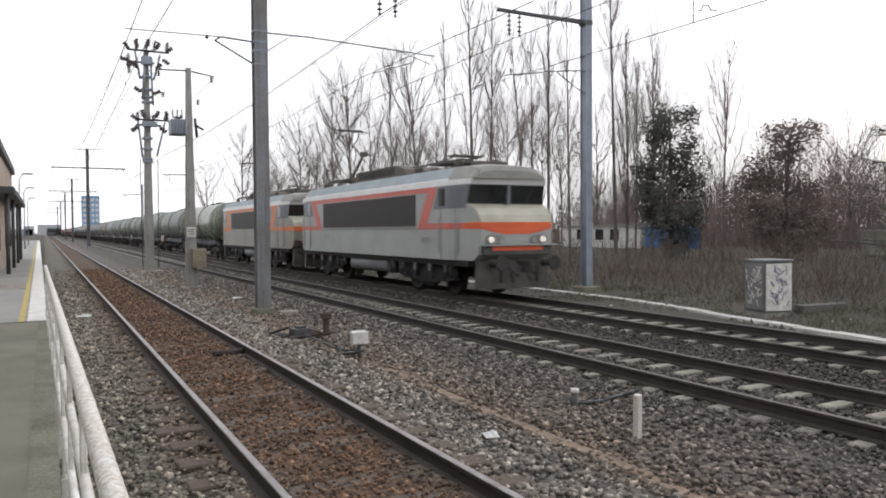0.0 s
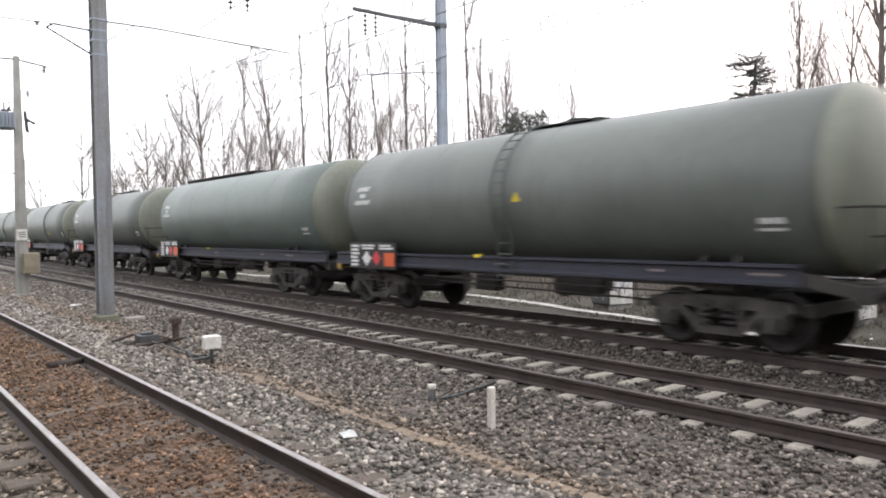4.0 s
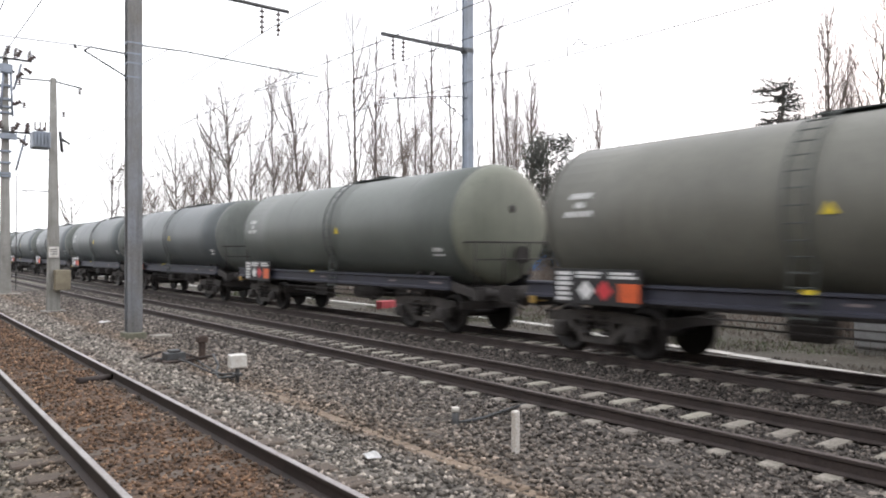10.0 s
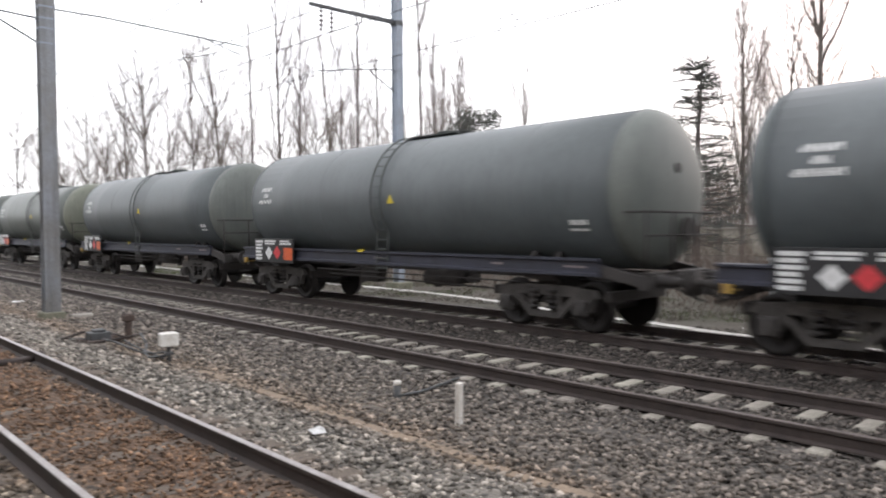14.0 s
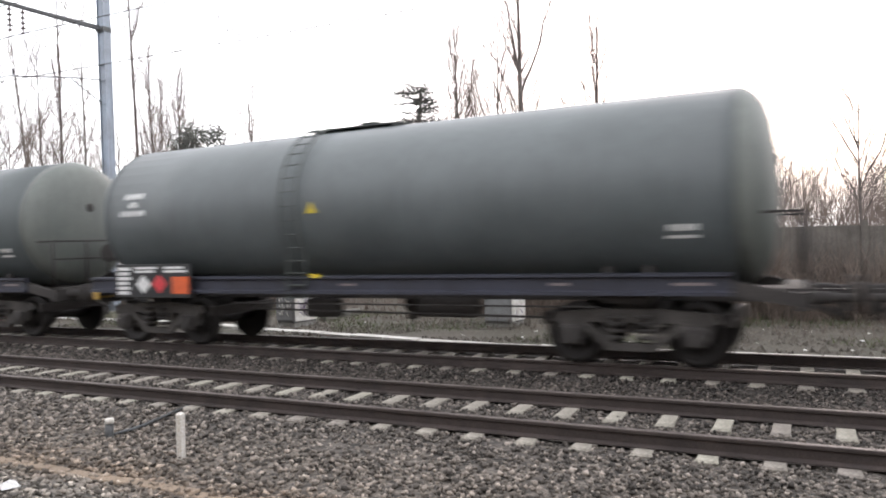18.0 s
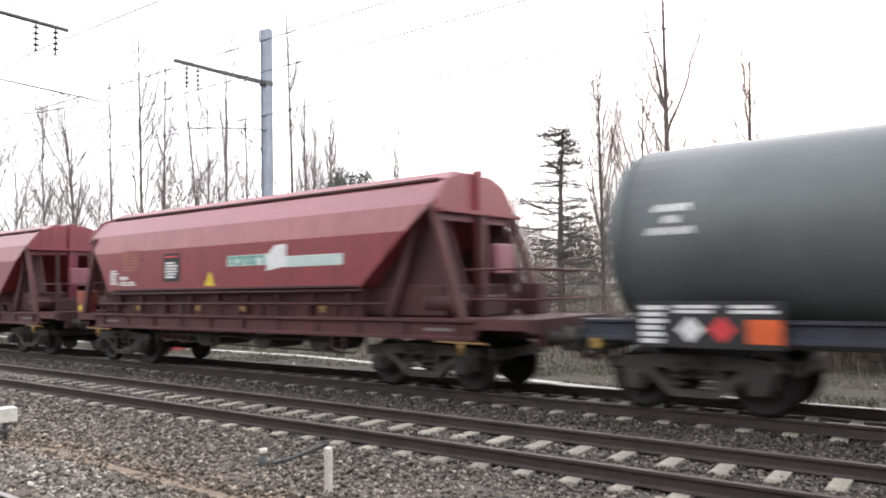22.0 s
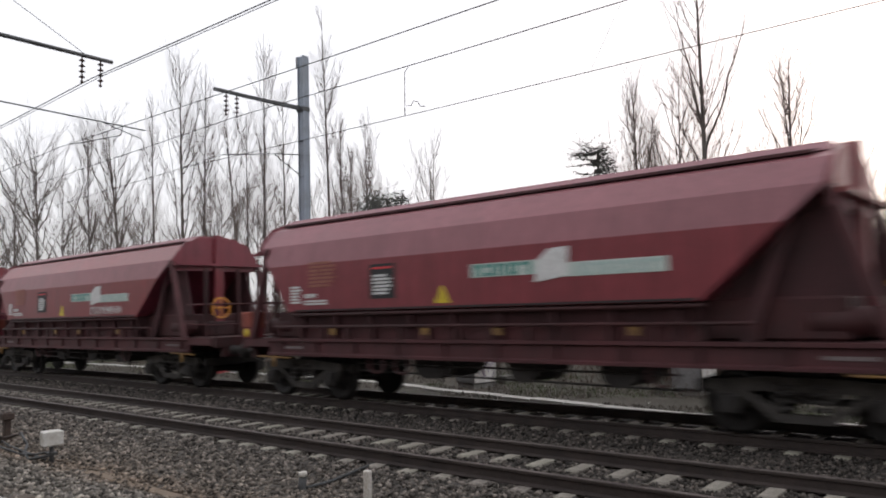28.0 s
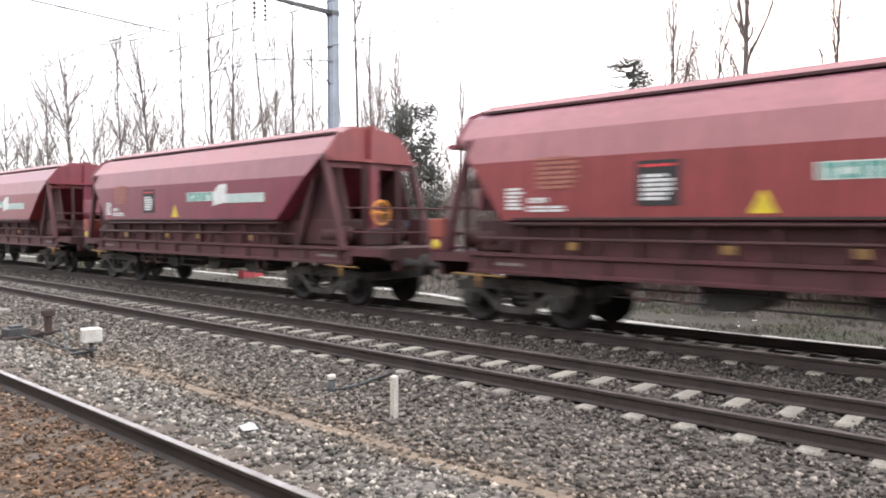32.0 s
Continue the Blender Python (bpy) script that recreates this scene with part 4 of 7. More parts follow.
M["loco_grey"] = mat("loco_grey", (.385, .40, .39), (.32, .33, .315), 0.7, 0.5, 0, 30, 0.06, 0.02, streak=0.12)
M["loco_roof"] = mat("loco_roof", (.275, .325, .345), (.2, .24, .255), 0.8, 0.55, 0, 30, 0.08, 0.04, streak=0.3)
M["loco_blue"] = mat("loco_band", (.17, .185, .21), (.13, .14, .16), 1, 0.45)
M["loco_white"] = mat("loco_white_band", (.82, .83, .83), (.7, .7, .69), 1, 0.5, streak=0.12)
# sunlight on the sloping nose top is painted as a cream tone
M["loco_lit_cream"] = mat("sunlit_cream_nose", (.46, .44, .36), (.36, .34, .28), 1.5, 0.5)
M["loco_visor"] = mat("olive_grey_visor", (.26, .265, .24), (.19, .19, .17), 1.5, 0.55)
M["coral"] = mat("coral_red", (.62, .155, .115), (.5, .13, .1), 1.2, 0.5, bump=0.02)
M["loco_orange"] = mat("orange_stripe", (.72, .21, .06), (.58, .17, .06), 1.2, 0.5, bump=0.02)
M["grille"] = mat("dark_louvre", (.046, .042, .041), (.034, .031, .03), 2, 0.6)
M["alu"] = mat("dull_aluminium", (.38, .38, .37), (.28, .28, .27), 2, 0.45, 0.5)
M["pilot"] = mat("dusty_pilot", (.11, .105, .10), (.065, .062, .058), 2, 0.8)
M["tank_grey"] = mat("grey_reservoir", (.22, .23, .235), (.16, .165, .17), 2, 0.5, 0, 30, 0.1, 0.05)
M["nose_red"] = mat("red_orange_nose", (.74, .13, .04), (.6, .1, .035), 1.2, 0.5, bump=0.02)
M["nose_yellow"] = mat("orange_yellow_line", (.80, .42, .08), (.66, .33, .07), 1.2, 0.5, bump=0.02)
M["alu_dark"] = mat("dusty_damper", (.075, .073, .07), (.045, .043, .042), 4, 0.7)
M["roof_gear"] = mat("brown_roof_gear", (.13, .115, .10), (.075, .066, .06), 2, 0.7, 0.1)
lamp_mat, lamp_nt, lamp_p = nodes_of("lit_headlamp")
lamp_p.inputs["Emission Color"].default_value = (1, 0.86, 0.66, 1)
lamp_p.inputs["Emission Strength"].default_value = 0.9
M["headlamp"] = lamp_mat

def hoop(bm, ring, r):
    """A closed round bar through the points of a ring that lies across x or y."""
    n, c = len(ring), sum((Vector(p) for p in ring), Vector()) / len(ring)
    loops = []
    for p in ring:
        o = (Vector(p) - c).normalized()
        ax = (Vector(ring[0]) - c).cross(Vector(ring[n // 4]) - c).normalized()
        loops.append([bm.verts.new(Vector(p) + o * r * math.cos(a) + ax * r * math.sin(a)) for a in (0, 1.257, 2.513, 3.770, 5.027)])
    for k in range(n):
        for j in range(5):
            bm.faces.new((loops[k][j], loops[k][(j + 1) % 5], loops[(k + 1) % n][(j + 1) % 5], loops[(k + 1) % n][j]))


WHEELS = []   # (wheelset, offset in its bogie, radius)


def bogie(parent, y, wheelbase, radius, label="grimy black bogie", heavy=False):
    """Frame with wheelsets, axle boxes, springs and brake gear. Half gauge is inside the frame."""
    h, B = wheelbase / 2, M["loco_under"] if heavy else M["bogie"]
    fr = BM()
    box(fr, -0.95, 0.95, y - 0.25, y + 0.25, 0.5, 0.95)
    b = part("bogie", fr, B, parent, label)
    for s in (-1, 1):
        fr = BM()
        x = s * 1.0
        a, c = x - 0.06, x + 0.06
        prism(fr, [(y - h - 0.34, 0.66), (y + h + 0.34, 0.66), (y + h + 0.26, 0.80), (y + 0.45, 0.86), (y - 0.45, 0.86), (y - h - 0.26, 0.80)], "x", a, c)
        prism(fr, [(y - 0.36, 0.24), (y + 0.36, 0.24), (y + 0.4, 0.36), (y - 0.4, 0.36)], "x", a, c)
        for e in (-1, 1):
            prism(fr, [(y + e * (h - 0.1), 0.655), (y + e * (h - 0.26), 0.655), (y + e * 0.30, 0.355), (y + e * 0.38, 0.25)], "x", a, c)
            prism(fr, [(y + e * 0.30, 0.36), (y + e * 0.39, 0.36), (y + e * 0.39, 0.66), (y + e * 0.30, 0.66)], "x", a, c)
            prism(fr, [(y + e * (h - 0.16), 0.40), (y + e * (h + 0.16), 0.40), (y + e * (h + 0.24), 0.66), (y + e * (h - 0.24), 0.66)], "x", a, c)
        part("side_frame", fr, B if heavy else M["bogie_dust"], b)
    for e in (-1, 1):
        fr = BM()
        box(fr, -0.94, 0.94, y + e * (h + 0.45) - 0.06, y + e * (h + 0.45) + 0.06, 0.6, 0.78)
        part("headstock", fr, B, b)
    if heavy:
        for s in (-1, 1):
            fr = BM()
            prism(fr, [(y - h - 0.75, 0.62), (y - h - 0.3, 0.42), (y - h + 0.3, 0.42), (y - 0.5, 0.36), (y + 0.5, 0.36), (y + h - 0.3, 0.42), (y + h + 0.3, 0.42), (y + h + 0.75, 0.62), (y + h + 0.7, 1.06), (y - h - 0.7, 1.06)], "x", s * 1.14 - 0.03, s * 1.14 + 0.03)
            part("frame_plate", fr, B, b)
            for dy in (-h - 0.45, -0.55, 0.55, h + 0.45):
                fr = BM()
                tube(fr, (s * 1.2, y + dy, 0.5), (s * 1.22, y + dy, 1.08), 0.07, seg=8)
                part("damper", fr, M["alu_dark"], b)
            fr = BM()
            for a, c in ((-0.62, -0.42), (0.42, 0.62)):
                prism(fr, [(y + a, 1.1), (y + c, 1.1), (y + c - 0.02, 0.72), (y + a + 0.02, 0.72)], "x", s * 1.27 - 0.03, s * 1.27 + 0.03)
            box(fr, s * 1.27 - 0.03, s * 1.27 + 0.03, y - 0.42, y + 0.42, 1.0, 1.1)
            part("yoke", fr, M["loco_blue"], b)
    for s in (-1, 1):
        for dy in (-0.2, 0.2):
            sp = BM()
            for k in range(4):
                tube(sp, (s * 1.09, y + dy, 0.42 + k * 0.1), (s * 1.09, y + dy, 0.47 + k * 0.1), 0.09, seg=8)
            part("spring", sp, B, b)
        for e in (-1, 1):
            sp = BM()
            box(sp, s * 1.13 - 0.07, s * 1.13 + 0.07, y + e * h - 0.15, y + e * h + 0.15, radius - 0.14, radius + 0.16, 0.03)
            tube(sp, (s * 1.06, y + e * h, radius), (s * 1.25, y + e * h, radius), 0.11, seg=10)
            part("axle_box", sp, B, b)
    for e in (-1, 1):
        w = BM()
        for s in (-1, 1):
            lathe(w, (s * 0.69, 0, 0), (s, 0, 0), [(0, radius + 0.03), (0.03, radius + 0.03), (0.035, radius), (0.13, radius), (0.135, radius * 0.82), (0.09, radius * 0.78), (0.08, 0.2), (0.15, 0.18), (0.16, 0.1)], 20)
        tube(w, (-0.7, 0, 0), (0.7, 0, 0), 0.085, seg=8)
        for k in range(4):
            a = k * math.pi / 2 + 0.4
            for s in (-1, 1):
                box(w, s * 0.80 - 0.012, s * 0.80 + 0.012, math.cos(a) * radius * 0.5 - 0.05, math.cos(a) * radius * 0.5 + 0.05, math.sin(a) * radius * 0.5 - 0.05, math.sin(a) * radius * 0.5 + 0.05)
        ws = part("wheelset", w, M["wheel"], b)
        ws.location = (0, y + e * h, radius)
        WHEELS.append((ws, y + e * h, radius))
    return b


def buffers(parent, y, d, z=1.03):
    """Two sprung buffers and the coupling hook on one end, pointing along d."""
    for s in (-1, 1):
        bm = BM()
        lathe(bm, (s * 0.875, y, z), (0, d, 0), [(0, 0.13), (0.03, 0.13), (0.04, 0.09), (0.3, 0.085), (0.31, 0.06), (0.52, 0.06), (0.53, 0.22), (0.58, 0.21)], 14)
        part("buffer", bm, M["bogie"], parent)
    bm = BM()
    box(bm, -0.05, 0.05, min(y, y + d * 0.55), max(y, y + d * 0.55), z - 0.06, z + 0.06)
    box(bm, -0.12, 0.12, min(y + d * 0.35, y + d * 0.5), max(y + d * 0.35, y + d * 0.5), z - 0.25, z - 0.05)
    for s in (-1, 1):
        tube(bm, (s * 0.35, y, z - 0.15), (s * 0.3, y + d * 0.5, z - 0.35), 0.025, seg=6)
    part("coupling", bm, M["bogie"], parent)


def bars(bm, x, y0, y1, z0, z1, rows, seed, along=-1):
    """Unreadable print as broken bars on a side at x (the near side)."""
    rnd = random.Random(seed)
    h = (z1 - z0) / rows
    for k in range(rows):
        z = z1 - (k + 0.5) * h
        y = y1
        stop = y0 + rnd.random() * 0.25 * (y1 - y0)
        while y > stop:
            w = rnd.uniform(0.18, 0.5) * (y1 - y0)
            a = max(stop, y - w)
            if y - a > 0.015:
                box(bm, x - 0.006, x, a, y, z - h * 0.33, z + h * 0.33)
            y = a - 0.03 * (y1 - y0)


def glyphs(bm, x, y0, y1, z0, z1, n):
    """A row of heavy letter-sized blocks, each notched differently."""
    w = (y1 - y0) / n
    for k in range(n):
        a, b = y0 + k * w + 0.1 * w, y0 + (k + 1) * w - 0.06 * w
        h = z1 - z0
        box(bm, x - 0.006, x, a, a + 0.34 * w, z0, z1)
        box(bm, x - 0.006, x, a + 0.34 * w, b, z1 - 0.3 * h, z1)
        if k % 3:
            box(bm, x - 0.006, x, b - 0.28 * w, b, z0, z1 - 0.3 * h)
        if k % 2:
            box(bm, x - 0.006, x, a + 0.34 * w, b, z0, z0 + 0.25 * h)


# -- tank wagon --
TANK_R, TANK_Z = 1.46, 2.63


def tank_wagon(paint, end_paint, catwalk, platform_end, ladder_y=2.3, label="", ends=(-5.65, 7.55), sign_z=2.5):
    w = thing("tank_wagon", label, "tank wagon", "tank wagons of the train")
    y0, y1 = ends
    head = [(y0, 0.05), (y0 + 0.03, 0.55), (y0 + 0.085, 0.95), (y0 + 0.16, 1.2), (y0 + 0.25, 1.33), (y0 + 0.36, 1.415), (y0 + 0.5, TANK_R)]
    tail = [(y1 - (s - y0), r) for s, r in head[::-1]]
    bm = BM()
    lathe(bm, (0, 0, TANK_Z), (0, 1, 0), [(head[-1][0], TANK_R - 0.003)] + [(head[-1][0] + (tail[0][0] - head[-1][0]) * k / 6, TANK_R) for k in range(1, 6)] + [(tail[0][0], TANK_R - 0.003)], 40)
    barrel = part("barrel", bm, paint, w)
    for nm, rs in (("front_end", head), ("rear_end", tail)):
        bm = BM()
        lathe(bm, (0, 0, TANK_Z), (0, 1, 0), rs, 40)
        part("dished_end", bm, end_paint if nm == "front_end" else paint, w)
    for yy in (y0 + 0.52, -3.0, 0.2, 3.6, y1 - 0.52):
        bm = BM()
        lathe(bm, (0, yy - 0.012, TANK_Z), (0, 1, 0), [(0, TANK_R - 0.01), (0.004, TANK_R + 0.006), (0.02, TANK_R + 0.006), (0.024, TANK_R - 0.01)], 40)
        part("weld_seam", bm, paint, w)
    # manhole dome, valves and top platform
    bm = BM()
    lathe(bm, (0, ladder_y - 0.9, TANK_Z + TANK_R - 0.06), (0, 0, 1), [(0, 0.27), (0.11, 0.27), (0.12, 0.3), (0.15, 0.3), (0.18, 0.14)], 18)
    part("manhole", bm, M["ladder"], w)
    if not catwalk:
        bm = BM()
        box(bm, -0.36, 0.36, ladder_y - 1.7, ladder_y + 0.3, TANK_Z + TANK_R + 0.012, TANK_Z + TANK_R + 0.035)
        part("top_walkway", bm, M["ladder"], w, "dark grated walkway on top")
        for yy in (-1.6, 0.2):
            bm = BM()
            box(bm, -0.42, 0.42, ladder_y + yy - 0.03, ladder_y + yy + 0.03, TANK_Z + TANK_R - 0.09, TANK_Z + TANK_R + 0.01)
            part("walkway_bearer", bm, M["ladder"], w)
    if catwalk:
        c0 = (y0 + y1) / 2 - 0.5
        bm = BM()
        for s in (-0.34, 0.34):
            tube(bm, (s, c0, TANK_Z + TANK_R + 0.06), (s, y1 - 0.7, TANK_Z + TANK_R + 0.06), 0.025, seg=6)
        for k in range(10):
            yy = c0 + 0.1 + k * (y1 - c0 - 0.9) / 9
            box(bm, -0.36, 0.36, yy - 0.05, yy + 0.05, TANK_Z + TANK_R - 0.03, TANK_Z + TANK_R + 0.06)
        box(bm, -0.32, 0.32, c0 + 0.05, y1 - 0.8, TANK_Z + TANK_R + 0.05, TANK_Z + TANK_R + 0.085)
        part("catwalk", bm, M["bogie"], w)
    # ladder bent over the flank
    for s in (-1, 1) if not catwalk else ():
        bm = BM()
        steps = 11
        for side in (-0.18, 0.18):
            loops = []
            for k in range(steps + 1):
                a = radians(-32 + k * 108 / steps)
                loops.append([bm.verts.new((s * (TANK_R + 0.09 + u) * math.cos(a), ladder_y + side + v, TANK_Z + (TANK_R + 0.09 + u) * math.sin(a))) for u, v in ((-0.016, -0.014), (0.016, -0.014), (0.016, 0.014), (-0.016, 0.014))])
            for l0, l1 in zip(loops, loops[1:]):
                for j in range(4):
                    bm.faces.new((l0[j], l0[(j + 1) % 4], l1[(j + 1) % 4], l1[j]))
        tube(bm, (s * 1.33, ladder_y - 0.2, 1.84), (s * 1.36, ladder_y - 0.2, 0.95), 0.018, seg=5)
        tube(bm, (s * 1.33, ladder_y + 0.2, 1.84), (s * 1.36, ladder_y + 0.2, 0.95), 0.018, seg=5)
        ladder = part("ladder", bm, M["ladder"], w)
        for k in range(steps):
            a = radians(-28 + k * 104 / steps)
            p = (s * (TANK_R + 0.09) * math.cos(a), TANK_Z + (TANK_R + 0.09) * math.sin(a))
            bm = BM()
            tube(bm, (p[0], ladder_y - 0.18, p[1]), (p[0], ladder_y + 0.18, p[1]), 0.011, seg=5, cap=False)
            part("rung", bm, M["ladder"], ladder)
        for k in range(4):
            bm = BM()
            box(bm, s * 1.34 - 0.03, s * 1.34 + 0.03, ladder_y - 0.2, ladder_y + 0.2, 1.0 + k * 0.22, 1.025 + k * 0.22)
            part("tread", bm, M["ladder"], ladder)
    # underframe
    f0, f1, mid = (-6.85, 7.8, 0.5) if y0 < -6 else (-6.02, 7.82, 0.9)
    for s in (-1, 1):
        bm = BM()
        prism(bm, [(s * 1.22, 1.08), (s * 1.36, 1.08), (s * 1.36, 1.13), (s * 1.30, 1.15), (s * 1.30, 1.33), (s * 1.36, 1.35), (s * 1.36, 1.385), (s * 1.22, 1.40)], "y", f0 + (0.3 if y0 < -6 else 1.15), f1)
        part("sole_bar", bm, M["sole"], w, "blue-black sole bar")
    for yy, zt in ((f0 + 0.3, 1.12), (f1 - 0.1, 1.3)):
        bm = BM()
        box(bm, -1.25, 1.25, yy - 0.09, yy + 0.09, 0.88, zt)
        if zt < 1.2:
            for s in (-1, 1):
                prism(bm, [(yy, 0.92), (yy, 1.1), (f0 + 1.25, 1.3), (f0 + 1.25, 1.1)], "x", s * 1.2 - 0.05, s * 1.2 + 0.05)
        part("end_beam", bm, M["bogie"], w)
    for yy in (-4.35 + mid, 5.3 + mid):
        bm = BM()
        box(bm, -1.2, 1.2, yy - 0.35, yy + 0.35, 0.96, 1.33)
        part("bolster", bm, M["bogie"], w)
    for yy in (-4.6 + mid, -4.0 + mid, 5.0 + mid, 5.6 + mid):
        bm = BM()
        prism(bm, [(-1.2, 1.1), (1.2, 1.1), (0.9, 1.5), (-0.9, 1.5)], "y", yy - 0.06, yy + 0.06)
        part("saddle", bm, M["bogie"], w)
    bm = BM()
    box(bm, -0.3, 0.3, f0 + 0.22, f1 - 0.12, 0.92, 1.12)
    part("centre_sill", bm, M["bogie"], w)
    bm = BM()
    lathe(bm, (-0.75, -0.9, 0.83), (0, 1, 0), [(0, 0.05), (0.03, 0.18), (1.1, 0.18), (1.13, 0.05)], 12)
    tube(bm, (-1.1, -2.2, 0.72), (-1.1, 3.6, 0.78), 0.02, seg=6)
    tube(bm, (-1.25, -3.0, 0.9), (-1.25, 4.0, 0.9), 0.015, seg=6)
    box(bm, -0.9, -0.6, 1.9, 2.6, 0.62, 0.95, 0.03)
    box(bm, 0.5, 1.0, 0.2, 0.9, 0.6, 0.95, 0.03)
    lathe(bm, (0.2, 0.9, 1.0), (0, 0, -1), [(0, 0.16), (0.3, 0.16), (0.34, 0.1), (0.5, 0.1)], 10)
    part("brake_gear", bm, M["bogie"], w)
    if platform_end:
        bm = BM()
        q = f0 + 0.25
        box(bm, -1.0, 1.0, q, q + 0.3, 1.13, 1.16)
        for x in (-1.25, -0.4, 0.4, 1.25):
            tube(bm, (x, q, 1.1), (x, q, 2.2), 0.02, seg=6)
        for x in (-1.25, 1.25):
            tube(bm, (x, q, 2.2), (x * 1.02, q + 0.5, 2.2), 0.02, seg=6)
        tube(bm, (-1.25, q, 2.2), (1.25, q, 2.2), 0.02, seg=6)
        tube(bm, (-1.25, q, 1.8), (1.25, q, 1.8), 0.016, seg=6)
        part("end_railing", bm, M["bogie"], w, "black brakeman railing")
        bm = BM()
        lathe(bm, (0.25, q + 0.08, 1.9), (0, -1, 0), [(0, 0.22), (0.03, 0.22)], 14)
        tube(bm, (0.25, q + 0.08, 1.3), (0.25, q + 0.08, 1.9), 0.03, seg=6)
        part("hand_brake", bm, M["bogie"], w)
    bm = BM()
    lathe(bm, (0.0, y0 + 0.06, TANK_Z + 0.36), (0, -1, 0), [(0, 0.1), (0.05, 0.1), (0.06, 0.07), (0.065, 0.02)], 12)
    part("end_plate", bm, M["bogie"], w)
    for yy, n in ((f1 - 0.2, 0.08),):
        bm = BM()
        box(bm, -1.40, -1.34, yy - n, yy + n, 0.94, 1.09, 0.01)
        tube(bm, (-1.37, yy, 0.98), (-1.0, yy, 0.98), 0.02, seg=6)
        part("cock_handle", bm, M["yellow_dull"], w, "dull yellow brake cock handle")
    bogie(w, -4.35 + mid, 1.8, 0.46)
    bogie(w, 5.3 + mid, 1.8, 0.46)
    buffers(w, f0 + 0.22, -1)
    buffers(w, f1, 1)
    # plates and stencils on both flanks, near side drawn, far side mirrored by a turned copy
    for s in (-1, 1):
        turn = Matrix.Rotation(math.pi if s > 0 else 0, 4, "Z")
        shift = lambda bm: bmesh.ops.transform(bm, matrix=Matrix.Scale(-1, 4, (1, 0, 0)), verts=bm.verts) if s > 0 else None
        bm = BM()
        box(bm, -1.47, -1.43, 4.85, 6.9, 1.0, 1.66, 0.005)
        shift(bm)
        board = part("placard_board", bm, M["black"], w, "black board with hazard plates")
        bm = BM()
        bars(bm, -1.47, 6.43, 6.83, 1.04, 1.62, 6, 3)
        bars(bm, -1.47, 5.63, 6.33, 1.48, 1.62, 2, 5)
        bars(bm, -1.47, 4.9, 5.53, 1.48, 1.62, 2, 6)
        shift(bm)
        part("stencil", bm, M["lettering"], board)
        for yc, zc, hz, m, nm in ((6.1, 1.26, 0.19, "lettering", "hazard_diamond"), (5.66, 1.27, 0.19, "diamond_red", "hazard_diamond")):
            bm = BM()
            prism(bm, [(yc - hz, zc), (yc, zc - hz), (yc + hz, zc), (yc, zc + hz)], "x", -1.478, -1.471)
            shift(bm)
            part(nm, bm, M[m], board)
        bm = BM()
        box(bm, -1.478, -1.471, 4.88, 5.32, 1.08, 1.41)
        shift(bm)
        part("orange_plate", bm, M["orange"], board, "bright orange hazard plate")
        bm = BM()

        def flank(y_0, y_1, zc, hz):
            """A bar laid on the curved flank at height zc."""
            a = math.asin((zc - TANK_Z) / (TANK_R + 0.004))
            x = -(TANK_R + 0.006) * math.cos(a)
            d = hz * math.tan(a) if abs(a) < 1.2 else 0
            vs = [bm.verts.new(v) for v in ((x + d, y_0, zc + hz), (x + d, y_1, zc + hz), (x - d, y_1, zc - hz), (x - d, y_0, zc - hz))]
            bm.faces.new(vs)
        for zc, a, b, n in ((3.02, 0.8, 1.35, 6), (2.85, 0.95, 1.2, 3), (2.68, 0.7, 1.4, 8)):
            for k in range(n):
                w0, w1 = a + (b - a) * (k + 0.08) / n, a + (b - a) * (k + 0.92) / n
                flank(y1 - 0.2 - w1, y1 - 0.2 - w0, zc + (0.028 if k % 2 else -0.02), 0.03)
                flank(y1 - 0.2 - w1, y1 - 0.2 - (w0 + w1) / 2, zc, 0.055)
        for k in range(4):
            flank(y0 + 1.0 + k * 0.1, y0 + 1.08 + k * 0.1, 2.03, 0.045)
        flank(y0 + 1.0, y0 + 1.42, 1.9, 0.022)
        shift(bm)
        part("stencil", bm, M["lettering"], w)
        bm = BM()
        for a, b in ((1.2, 1.5), (-2.6, -2.3), (-4.6, -4.1)):
            box(bm, -1.306, -1.299, a, b, 1.22, 1.26)
        shift(bm)
        part("chalk_mark", bm, M["chalk"], w)
        bm = BM()
        if not catwalk:
            tri = [[bm.verts.new((-(TANK_R + d) * math.cos(math.asin((z - TANK_Z) / TANK_R)), y, z)) for y, z in ((ladder_y - 0.56, sign_z), (ladder_y - 0.34, sign_z), (ladder_y - 0.45, sign_z + 0.19))] for d in (0.018, -0.004)]
            bm.faces.new(tri[0])
            bm.faces.new(tri[1][::-1])
            for i in range(3):
                bm.faces.new((tri[0][i], tri[1][i], tri[1][i - 2], tri[0][i - 2]))
            shift(bm)
            part("warning_sign", bm, M["yellow"], w, "yellow warning triangle")
            bm = BM()
        box(bm, -1.366, -1.300, 1.9, 2.08, 1.36, 1.43)
        shift(bm)
        part("yellow_mark", bm, M["yellow"], w, "small yellow mark")
    return w


